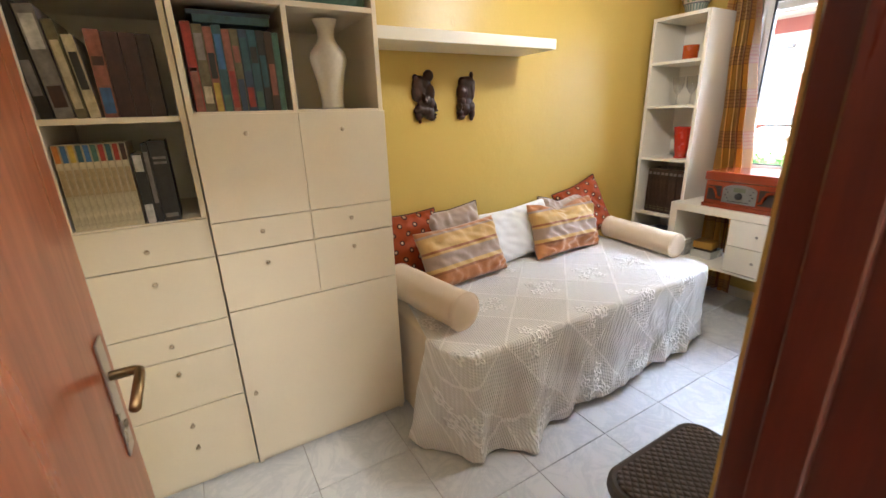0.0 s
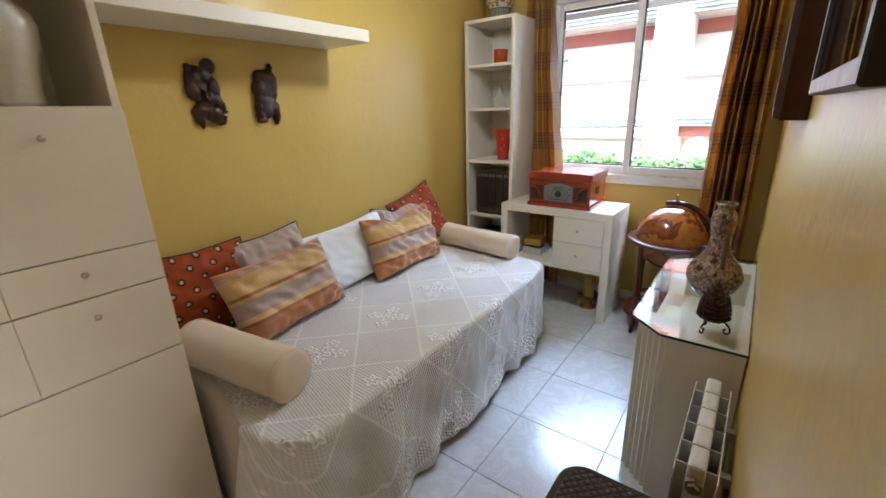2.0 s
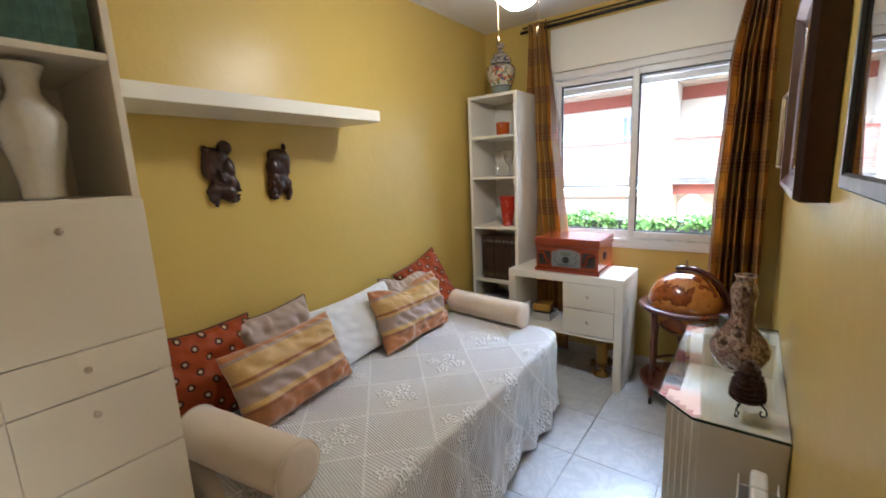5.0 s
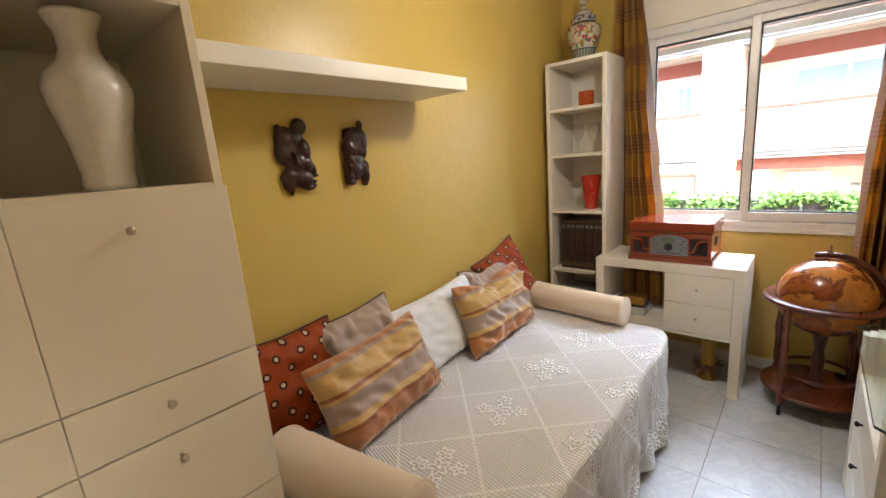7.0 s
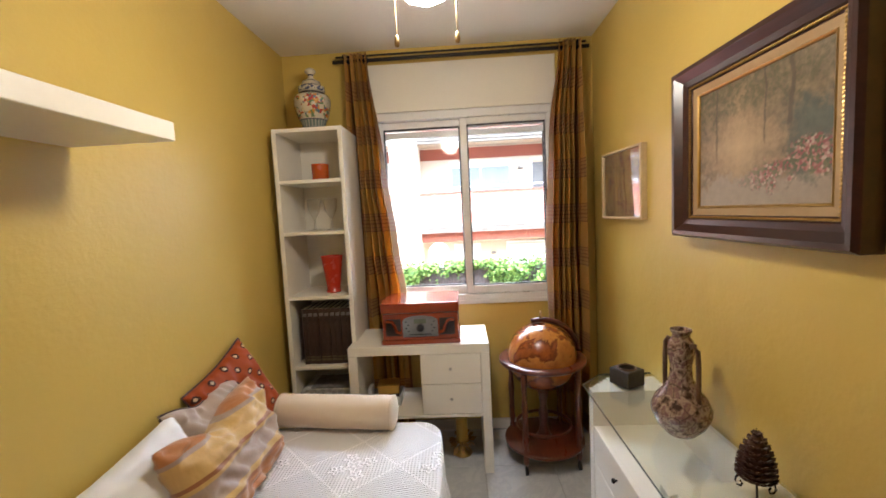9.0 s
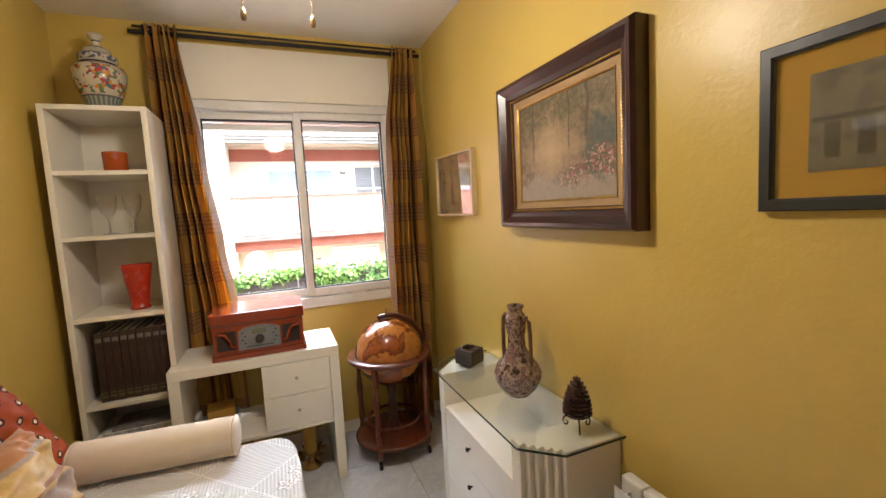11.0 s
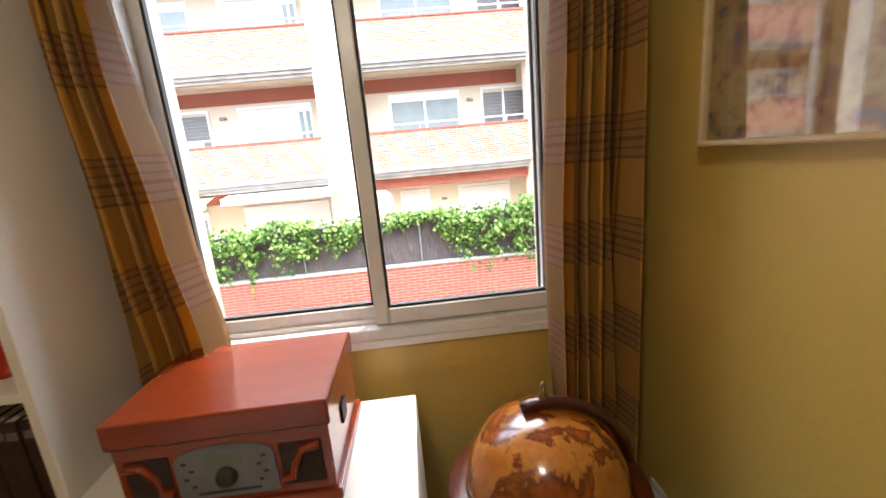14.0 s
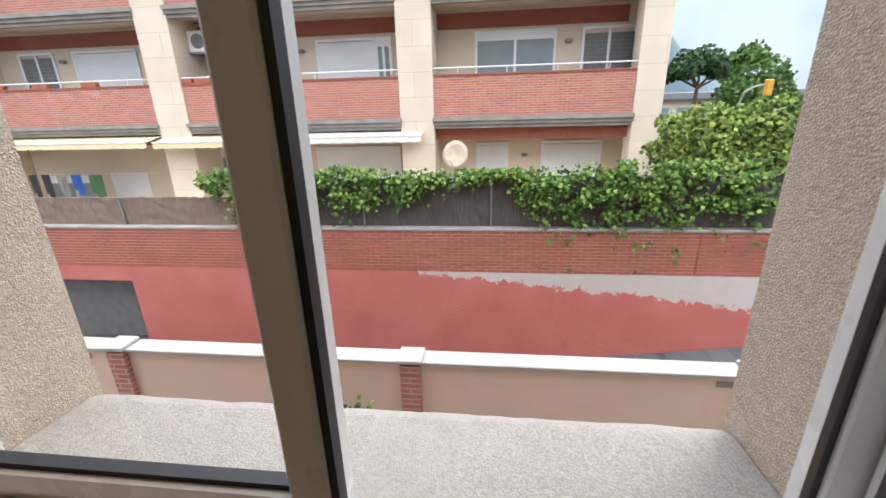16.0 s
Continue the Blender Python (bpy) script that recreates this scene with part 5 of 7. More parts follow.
M["map"] = make_map()
globe = thing("globe_cabinet", (GX, GY, 0), "antique-style wooden globe drinks cabinet on castors", "globe")
R, GC = 0.198, 0.615
bm = lathe(bmesh.new(), [(0.001 + R * math.sin(math.pi * k / 28), GC - R * math.cos(math.pi * k / 28)) for k in range(29)], 48)
part("globe_ball", bm, M["map"], globe, "glossy amber antique map globe", True)
part("horizon_ring", lathe(bmesh.new(), [(0.204, 0.588), (0.243, 0.588), (0.248, 0.594), (0.248, 0.606), (0.243, 0.612), (0.204, 0.612)], 56, closed=False), M["globe_wood"], globe, "turned red-brown ring", True)
for k in range(4):
    a = math.pi / 4 + k * math.pi / 2 + 0.12
    c, s = math.cos(a), math.sin(a)
    leg = bmesh.new()
    lathe(leg, [(0.013, 0.055), (0.016, 0.07), (0.016, 0.14), (0.011, 0.15), (0.018, 0.19), (0.014, 0.30), (0.019, 0.38), (0.012, 0.45), (0.016, 0.50), (0.016, 0.588)], 14, 0.215 * c, 0.215 * s)
    part("leg", leg, M["globe_wood"], globe, "", True)
    wheel = bmesh.new()
    lathe(wheel, [(0.006, -0.009), (0.02, -0.008), (0.022, 0), (0.02, 0.008), (0.006, 0.009)], 16)
    bmesh.ops.rotate(wheel, matrix=Matrix.Rotation(radians(90), 3, "X"), verts=wheel.verts)
    bmesh.ops.translate(wheel, vec=(0.215 * c - 0.008, 0.215 * s, 0.022), verts=wheel.verts)
    tube(wheel, [(0.215 * c, 0.215 * s, 0.03), (0.215 * c, 0.215 * s, 0.056)], 0.007, 8)
    part("castor", wheel, M["iron"], globe, "small brass and black castor")
part("tray", lathe(bmesh.new(), [(0.001, 0.105), (0.222, 0.105), (0.230, 0.112), (0.230, 0.125), (0.222, 0.130), (0.001, 0.128)], 48), M["globe_wood"], globe, "round lower tray", True)
part("bottle_ring", lathe(bmesh.new(), [(0.150, 0.20), (0.160, 0.20), (0.160, 0.215), (0.150, 0.215)], 40, closed=False), M["globe_wood"], globe)
part("column", lathe(bmesh.new(), [(0.05, 0.129), (0.035, 0.15), (0.022, 0.20), (0.03, 0.27), (0.02, 0.33), (0.03, 0.39), (0.04, 0.425)], 20), M["mahogany_dark"], globe, "", True)
bm = bmesh.new()
arc = [(0.0, -(R + 0.018) * math.sin(a * math.pi / 24), GC + (R + 0.018) * math.cos(a * math.pi / 24)) for a in range(-2, 12)]
tube(bm, arc, 0.015, 8)
part("meridian", bm, M["mahogany_dark"], globe, "dark wooden meridian arm", True)
part("finial", lathe(bmesh.new(), [(0.010, GC + R + 0.028), (0.012, GC + R + 0.036), (0.005, GC + R + 0.044), (0.008, GC + R + 0.058), (0.003, GC + R + 0.072)], 14), M["brass"], globe, "", True)

# ---- console with glass top ----
console = thing("console_cabinet", (1.985, YR, 0), "white fluted console cabinet with drawers under a glass top", "cabinet")
CL, CDp, CT = 0.910, 0.328, 0.668


def fluted(x_end, x_in, sgn):
    """Plan of an end column with a fluted chamfer, from the wall round to the inside."""
    a, b = Vector((x_end, 0.222)), Vector((x_end + sgn * 0.100, CDp))
    d, nrm = (b - a), Vector((-(b - a).y, (b - a).x)).normalized() * (1 if sgn > 0 else -1)
    pts = [(x_end, 0.004), (x_end, 0.222)]
    for k in range(5):
        for f, o in ((0.08, 0.0), (0.5, -0.020), (0.92, 0.0)):
            p = a + d * ((k + f) / 5) + nrm * o
            pts.append((p.x, p.y))
    return pts + [(x_end + sgn * 0.100, CDp), (x_in, CDp), (x_in, 0.004)]


part("fluted_end", prism(bmesh.new(), fluted(0.0, 0.150, 1), 0.0, CT), M["white"], console, "fluted white end column")
part("fluted_end", prism(bmesh.new(), fluted(CL, CL - 0.150, -1), 0.0, CT), M["white"], console, "fluted white end column")
part("body", cuboid(0.1505, 0.004, 0.02, CL - 0.1505, CDp - 0.022, 0.515, 0.001), M["white"], console)
part("back_panel", cuboid(0.1505, 0.004, 0.516, CL - 0.1505, 0.018, CT), M["white"], console)
for z0, z1 in ((0.355, 0.518), (0.190, 0.352), (0.025, 0.187)):
    dr = part("drawer", cuboid(0.152, CDp - 0.0215, z0, CL - 0.152, CDp - 0.002, z1, 0.002), M["white"], console)
    kb = lathe(bmesh.new(), [(0.004, 0), (0.004, 0.008), (0.009, 0.011), (0.010, 0.017), (0.005, 0.021)], 14)
    bmesh.ops.rotate(kb, matrix=Matrix.Rotation(radians(-90), 3, "X"), verts=kb.verts)
    bmesh.ops.translate(kb, vec=(0.49, CDp - 0.002, (z0 + z1) / 2 + 0.01), verts=kb.verts)
    part("knob", kb, M["iron"], dr, "black knob", True)
top_plan = [(-0.022, 0.003), (-0.022, 0.240), (0.078, 0.350), (CL - 0.085, 0.350), (CL + 0.022, 0.240), (CL + 0.022, 0.003)]
bm = prism(bmesh.new(), top_plan, CT + 0.0015, CT + 0.0115)
bmesh.ops.bevel(bm, geom=[e for e in bm.edges if abs(e.verts[0].co.z - e.verts[1].co.z) < 0.001], offset=0.002, segments=1, affect="EDGES")
part("glass_top", bm, M["table_glass"], console, "bevelled clear glass top with green edge")
console.children[-1].visible_shadow = False
M["edge_green"] = surf("dark green glass edge", (0.03, 0.06, 0.05), rough=0.15)
bm = bmesh.new()
edge_line = [(x, y, CT + 0.0065) for x, y in top_plan]
for p, q in zip(edge_line, edge_line[1:]):
    d = (Vector(q) - Vector(p)).normalized()
    o = Vector((-d.y, d.x, 0)) * 0.0012
    a0, b0 = Vector(p) + o, Vector(q) + o
    up = Vector((0, 0, 0.0045))
    bm.faces.new([bm.verts.new(v) for v in (a0 - up, b0 - up, b0 + up, a0 + up)])
part("glass_edge", bm, M["edge_green"], console, "dark green glass edge")
GT = CT + 0.0122


def make_amphora():
    n = Nodes("painted amphora")
    ang = n.math("ARCTAN2", n.axis(0), n.axis(1))
    vine = n.add("ShaderNodeTexVoronoi", Vector=n.co, Scale=22.0)
    vine.feature = "DISTANCE_TO_EDGE"
    lines = n.math("LESS_THAN", n.math("ADD", vine.outputs["Distance"], n.math("MULTIPLY", n.noise(40.0), 0.09)), 0.075)
    patch = n.ramp(n.noise(26.0, 4), [(0.34, (0.04, 0.022, 0.02)), (0.41, (0.20, 0.125, 0.095)), (0.49, (0.36, 0.27, 0.21)), (0.56, (0.16, 0.08, 0.085)), (0.66, (0.24, 0.16, 0.12))])
    c = n.mix(n.math("MULTIPLY", lines, 0.6), patch, (0.035, 0.02, 0.016))
    n.bump(lines, -0.3, 0.001)
    return n.done(c, 0.25, Coat_Weight=0.4)


M["amphora"] = make_amphora()
M["handle_clay"] = surf("brown glazed clay", (0.13, 0.065, 0.036), (0.085, 0.042, 0.024), 25, 0.35)
amph = thing("amphora_vase", (2.385, 0.925, GT), "two-handled ceramic amphora with floral painting on the glass", "vase", rz=20)
part("vase_body", lathe(bmesh.new(), hollow([(0.056, 0), (0.062, 0.006), (0.092, 0.035), (0.113, 0.075), (0.115, 0.10), (0.098, 0.135), (0.062, 0.175), (0.044, 0.21), (0.040, 0.255), (0.047, 0.285), (0.052, 0.32), (0.046, 0.345), (0.033, 0.362), (0.034, 0.372), (0.042, 0.383), (0.041, 0.388)]), 44), M["amphora"], amph, "", True)
for s in (-1, 1):
    part("handle", tube(bmesh.new(), [(s * 0.045, 0, 0.335), (s * 0.066, 0, 0.340), (s * 0.078, 0, 0.325), (s * 0.082, 0, 0.27), (s * 0.083, 0, 0.21), (s * 0.082, 0, 0.165), (s * 0.085, 0, 0.13)], 0.010, 10), M["handle_clay"], amph, "brown loop handle", True)

amph.scale = (0.82, 0.82, 0.94)

M["cone_wax"] = surf("dark brown wax", (0.07, 0.028, 0.018), (0.04, 0.016, 0.011), 30, 0.5, bump=0.3)
cone = thing("pinecone_candle", (2.065, 0.895, GT), "brown pinecone-shaped candle on a black wire stand", "candle")
bm = bmesh.new()
lathe(bm, [(0.03, 0.052), (0.040, 0.060), (0.037, 0.10), (0.026, 0.15), (0.010, 0.185), (0.003, 0.192)], 24)
for ring in range(9):
    f = ring / 8
    r = 0.042 * (1 - f ** 2.2) + 0.004
    z = 0.058 + 0.125 * f
    n_s = max(int(17 * (1 - 0.6 * f)), 6)
    for k in range(n_s):
        a = 2 * math.pi * (k + 0.5 * (ring % 2)) / n_s
        m = Matrix.Translation((r * math.cos(a), r * math.sin(a), z)) @ Matrix.Rotation(a, 4, "Z") @ Matrix.Rotation(radians(-35), 4, "Y") @ Matrix.Diagonal((0.017, 0.0105, 0.0045, 1))
        bmesh.ops.create_icosphere(bm, subdivisions=1, radius=1.0, matrix=m)
part("wax_cone", bm, M["cone_wax"], cone, "scaly brown wax cone")
part("wick", tube(bmesh.new(), [(0, 0, 0.186), (0.002, 0, 0.202)], 0.0018, 6), M["iron"], cone)
bm = bmesh.new()
for k in range(3):
    a = 2 * math.pi * k / 3 + 0.5
    c, s = math.cos(a), math.sin(a)
    curl = [(0.003, 0.048), (0.03, 0.049), (0.044, 0.042), (0.058, 0.028), (0.061, 0.014), (0.054, 0.004), (0.043, 0.005), (0.040, 0.015), (0.046, 0.022)]
    tube(bm, [(r * c, r * s, z) for r, z in curl], 0.0032, 7)
part("wire_stand", bm, M["iron"], cone, "curled black wire stand", True)
cone.scale = (0.85, 0.85, 0.92)

M["dark_clay"] = surf("dark stoneware", (0.045, 0.036, 0.030), (0.028, 0.022, 0.018), 20, 0.6, bump=0.3)
pot = thing("ashtray", (2.80, 0.945, GT), "dark square stoneware candle holder with round hollow", "candle holder", rz=28)
bm = bmesh.new()
n_r = 32
sq = []
for k in range(n_r):
    a = 2 * math.pi * k / n_r
    c, s = math.cos(a), math.sin(a)
    f = 0.05 / max(abs(c), abs(s))
    sq.append((f * c, f * s))
rings = [[bm.verts.new((x, y, 0)) for x, y in sq], [bm.verts.new((x, y, 0.066)) for x, y in sq], [bm.verts.new((x * 0.96, y * 0.96, 0.07)) for x, y in sq],
         [bm.verts.new((0.036 * math.cos(2 * math.pi * k / n_r), 0.036 * math.sin(2 * math.pi * k / n_r), 0.07)) for k in range(n_r)],
         [bm.verts.new((0.034 * math.cos(2 * math.pi * k / n_r), 0.034 * math.sin(2 * math.pi * k / n_r), 0.025)) for k in range(n_r)]]
for a, b in zip(rings, rings[1:]):
    for k in range(n_r):
        bm.faces.new((a[k], a[(k + 1) % n_r], b[(k + 1) % n_r], b[k]))
bm.faces.new(rings[0][::-1])
bm.faces.new(rings[-1])
part("block", bm, M["dark_clay"], pot)
part("rim", lathe(bmesh.new(), [(0.034, 0.0705), (0.041, 0.0705), (0.041, 0.0755), (0.034, 0.0755)], 28, closed=False), M["handle_clay"], pot, "brown rim", True)

# ---- wall socket in the window corner ----
socket = thing("wall_socket", (3.52, YR + 0.001, 0.26), "white plastic wall socket with a plug behind the globe", "wall socket")
part("face_plate", cuboid(0, 0, 0, 0.082, 0.010, 0.082, 0.003, 2), M["alu"], socket)
part("plug", cuboid(0.022, 0.0105, 0.022, 0.060, 0.045, 0.060, 0.006, 2), M["alu"], socket, "white plug")

# ---- radiator ----
M["rad_white"] = surf("white radiator enamel", (0.72, 0.71, 0.69), (0.68, 0.67, 0.65), 6, 0.3, bump=0.03)
rad = thing("radiator", (1.50, YR, 0.0), "white aluminium sectional radiator on the wall", "radiator")
for k in range(5):
    x = 0.08 * k
    bm = bmesh.new()
    box(bm, x + 0.001, 0.052, 0.12, x + 0.079, 0.090, 0.612, 0.008, 2)
    box(bm, x + 0.001, 0.026, 0.13, x + 0.079, 0.029, 0.585, 0.001)
    box(bm, x + 0.001, 0.114, 0.13, x + 0.079, 0.117, 0.585, 0.001)
    box(bm, x + 0.038, 0.029, 0.14, x + 0.041, 0.052, 0.58)
    box(bm, x + 0.038, 0.090, 0.14, x + 0.041, 0.114, 0.58)
    part("section", bm, M["rad_white"], rad)
for z in (0.16, 0.565):
    bm = lathe(bmesh.new(), [(0.02, 0), (0.02, 0.012), (0.013, 0.013), (0.013, 0.022)], 6)
    bmesh.ops.rotate(bm, matrix=Matrix.Rotation(radians(-90), 3, "Y"), verts=bm.verts)
    bmesh.ops.translate(bm, vec=(-0.0, 0.071, z), verts=bm.verts)
    part("plug", bm, M["steel"], rad, "steel end plug")
part("pipe", tube(bmesh.new(), [(0.412, 0.071, 0.16), (0.43, 0.071, 0.155), (0.435, 0.071, 0.13), (0.435, 0.071, 0.001)], 0.009, 10), M["rad_white"], rad, "", True)
part("wall_bracket", cuboid(0.10, 0.001, 0.50, 0.12, 0.026, 0.53), M["rad_white"], rad)
part("wall_bracket", cuboid(0.28, 0.001, 0.50, 0.30, 0.026, 0.53), M["rad_white"], rad)

# ---- woven laundry basket ----
def make_weave():
    n = Nodes("dark woven plastic")
    x, y = n.axis(0), n.axis(1)
    a = n.math("MULTIPLY", n.math("ADD", x, y), 135.0)
    b = n.math("MULTIPLY", n.math("SUBTRACT", x, y), 135.0)
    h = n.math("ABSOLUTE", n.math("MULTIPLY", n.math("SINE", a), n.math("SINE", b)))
    # colour is shaded darker into the weave's hollows, along with the bump
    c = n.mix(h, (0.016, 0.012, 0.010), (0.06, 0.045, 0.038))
    n.bump(h, 1.0, 0.006)
    return n.done(c, 0.35)


M["weave"] = make_weave()
basket = thing("laundry_basket", (1.265, 0.972, 0), "dark brown woven plastic laundry basket with rounded lid", "laundry basket")


def round_rect(w, d, r, n=8):
    pts = []
    for cx, cy, a0 in ((w - r, d - r, 0), (-w + r, d - r, 90), (-w + r, -d + r, 180), (w - r, -d + r, 270)):
        for k in range(n + 1):
            a = radians(a0 + 90 * k / n)
            pts.append((cx + r * math.cos(a), cy + r * math.sin(a)))
    return pts


def loft(bm, levels):
    rings = [[bm.verts.new((x, y, z)) for x, y in pts] for pts, z in levels]
    for a, b in zip(rings, rings[1:]):
        for k in range(len(a)):
            bm.faces.new((a[k], a[(k + 1) % len(a)], b[(k + 1) % len(b)], b[k]))
    bm.faces.new(rings[0][::-1])
    bm.faces.new(rings[-1])
    return bm


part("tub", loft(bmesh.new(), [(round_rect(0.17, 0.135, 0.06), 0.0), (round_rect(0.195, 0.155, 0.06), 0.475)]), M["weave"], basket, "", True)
part("lid_rim", loft(bmesh.new(), [(round_rect(0.205, 0.162, 0.065), 0.476), (round_rect(0.207, 0.165, 0.066), 0.486), (round_rect(0.205, 0.163, 0.065), 0.505), (round_rect(0.198, 0.156, 0.06), 0.511), (round_rect(0.190, 0.148, 0.055), 0.508)]), M["dark_clay"], basket, "smooth lid rim")
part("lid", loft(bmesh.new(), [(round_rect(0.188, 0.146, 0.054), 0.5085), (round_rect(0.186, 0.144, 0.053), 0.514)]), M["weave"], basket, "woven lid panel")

# ---- pictures ----
def make_park():
    """Blurred park scene: golden haze, dark kiosk and a bank of flowers, all in soft dabs."""
    n = Nodes("oil painting")
    x, z = n.axis(0), n.axis(2)
    dab = n.math("MULTIPLY", n.math("SUBTRACT", n.noise(26.0, 6, 0.7), 0.5), 0.16)
    big_dab = n.math("MULTIPLY", n.math("SUBTRACT", n.noise(8.0, 4, 0.6), 0.5), 0.20)
    wob = n.math("ADD", dab, big_dab)
    def soft(v, edge, width):
        return n.ramp(n.math("MULTIPLY_ADD", n.math("SUBTRACT", n.math("ADD", v, wob), edge), 1.0 / width, 0.5), [(0.0, 0.0), (1.0, 1.0)])
    c = n.mix(n.ramp(n.noise(30.0, 6, 0.75), [(0.35, 0.0), (0.65, 1.0)]), (0.09, 0.065, 0.038), (0.25, 0.175, 0.10))
    glow = n.ramp(n.math("ADD", n.math("ABSOLUTE", n.math("SUBTRACT", x, 0.33)), n.math("ABSOLUTE", n.math("SUBTRACT", z, 0.18))), [(0.0, 0.75), (0.22, 0.0)])
    c = n.mix(glow, c, (0.46, 0.32, 0.17))
    leaves = n.math("MULTIPLY", n.axis(0, soft(z, 0.27, 0.08)), n.axis(0, n.ramp(n.noise(55.0, 4, 0.7), [(0.42, 0.1), (0.58, 0.85)])))
    c = n.mix(leaves, c, (0.075, 0.07, 0.028))
    for at, wide in ((0.13, 0.010), (0.22, 0.005), (0.44, 0.006)):
        trunk = n.ramp(n.math("DIVIDE", n.math("ABSOLUTE", n.math("ADD", n.math("SUBTRACT", x, at), n.math("MULTIPLY", big_dab, 0.25))), wide), [(0.5, 0.75), (1.0, 0.0)])
        c = n.mix(n.math("MULTIPLY", n.axis(0, trunk), n.axis(0, soft(z, 0.17, 0.05))), c, (0.06, 0.042, 0.026))
    kiosk = n.math("MULTIPLY", n.axis(0, soft(n.math("MULTIPLY", x, -1.0), -0.145, 0.05)), n.axis(0, soft(n.math("MULTIPLY", z, -1.0), -0.25, 0.04)))
    c = n.mix(n.math("MULTIPLY", kiosk, 0.8), c, n.mix(n.noise(40.0, 3), (0.025, 0.045, 0.038), (0.075, 0.095, 0.075)))
    ground = soft(n.math("MULTIPLY", z, -1.0), -0.085, 0.035)
    c = n.mix(ground, c, n.mix(n.noise(38.0, 6, 0.7), (0.19, 0.155, 0.12), (0.33, 0.27, 0.20)))
    cell = n.add("ShaderNodeTexVoronoi", Vector=n.co, Scale=140.0)
    petals = n.ramp(n.axis(0, cell.outputs["Color"]), [(0.0, (0.07, 0.08, 0.035)), (0.38, (0.22, 0.055, 0.055)), (0.58, (0.33, 0.15, 0.13)), (0.78, (0.42, 0.31, 0.25)), (0.88, (0.11, 0.11, 0.045))], True)
    bank = n.math("SUBTRACT", z, n.math("MULTIPLY_ADD", x, -0.34, 0.185))
    flowers = n.math("MULTIPLY", n.axis(0, soft(n.math("MULTIPLY", bank, -1.0), 0.0, 0.03)), n.axis(0, soft(z, 0.075, 0.02)))
    flowers = n.math("MULTIPLY", flowers, n.axis(0, n.ramp(x, [(0.22, 0.85), (0.36, 0.0)])))
    c = n.mix(flowers, c, petals)
    n.bump(n.noise(140.0, 4), 0.4, 0.001)
    return n.done(c, 0.5)


M["park"] = make_park()
M["linen"] = surf("linen slip", (0.36, 0.245, 0.125), (0.31, 0.205, 0.10), 20, 0.9, bump=0.3, fine=500)


def moulding(w, h, steps):
    """A mitred frame: steps of (inset from the outer edge, height off the wall), front towards +y."""
    bm = bmesh.new()
    rings = []
    for inset, y in steps:
        rings.append([bm.verts.new(p) for p in ((inset, y, inset), (w - inset, y, inset), (w - inset, y, h - inset), (inset, y, h - inset))])
    for a, b in zip(rings, rings[1:]):
        for k in range(4):
            bm.faces.new((a[k], a[(k + 1) % 4], b[(k + 1) % 4], b[k]))
    return bm


big = thing("framed_painting", (1.862, YR + 0.001, 1.345), "oil painting of a flowery park in a deep dark wood frame", "painting")
PW, PH = 0.742, 0.592
part("frame", moulding(PW, PH, [(0, 0), (0, 0.050), (0.008, 0.064), (0.022, 0.063), (0.045, 0.042), (0.062, 0.036), (0.066, 0.030), (0.066, 0)]), M["frame_wood"], big, "deep dark mahogany moulding")
bead = bmesh.new()
i0 = 0.070
for k in range(64):
    f = i0 + (PW - 2 * i0) * k / 63
    for zz in (i0, PH - i0):
        bmesh.ops.create_icosphere(bead, subdivisions=1, radius=0.0045, matrix=Matrix.Translation((f, 0.030, zz)))
for k in range(1, 46):
    f = i0 + (PH - 2 * i0) * k / 46
    for xx in (i0, PW - i0):
        bmesh.ops.create_icosphere(bead, subdivisions=1, radius=0.0045, matrix=Matrix.Translation((xx, 0.030, f)))
part("gilt_beading", bead, M["gold"], big, "fine gilt bead border")
part("gilt_backing", moulding(PW, PH, [(0.064, 0.024), (0.075, 0.026), (0.078, 0.022), (0.078, 0.0)]), M["frame_wood"], big)
part("linen_slip", moulding(PW, PH, [(0.076, 0.021), (0.076, 0.023), (0.101, 0.019), (0.101, 0.0)]), M["linen"], big, "beige linen slip")
part("gilt_edge", moulding(PW, PH, [(0.100, 0.019), (0.102, 0.022), (0.107, 0.019), (0.109, 0.012)]), M["gold"], big)
cv = cuboid(0, 0, 0, PW - 0.21, 0.004, PH - 0.21)
canvas = part("canvas", cv, M["park"], big, "hazy park scene with flower stall")
canvas.location = (0.105, 0.010, 0.105)


def make_print(name, cols):
    n = Nodes(name)
    v = n.noise(18.0, 5, 0.6)
    c = n.ramp(v, [(0.30 + 0.1 * k, c) for k, c in enumerate(cols)])
    return n.done(c, 0.6)


M["poster"] = make_print("small print", [(0.05, 0.06, 0.07), (0.32, 0.20, 0.06), (0.40, 0.30, 0.12), (0.28, 0.13, 0.06), (0.12, 0.14, 0.14)])
M["pale_wood"] = wood("limed wood", (0.62, 0.48, 0.28), (0.54, 0.40, 0.22), 0.4, 0, 1.0, 0.1, 0.15)
small = thing("framed_picture", (2.945, YR + 0.001, 1.398), "small glazed print in a thin pale wooden frame, reflecting the window", "picture", rz=3.5)
part("frame", moulding(0.445, 0.352, [(0, 0), (0, 0.028), (0.004, 0.031), (0.010, 0.031), (0.012, 0.027), (0.012, 0)]), M["pale_wood"], small, "thin pale wooden frame")
pr = part("print", cuboid(0.012, 0.012, 0.012, 0.433, 0.014, 0.340), M["poster"], small)
gl = part("glazing", cuboid(0.0121, 0.0215, 0.0121, 0.4329, 0.0235, 0.3399), M["picture_glass"], small, "clear picture glass")
gl.visible_shadow = False

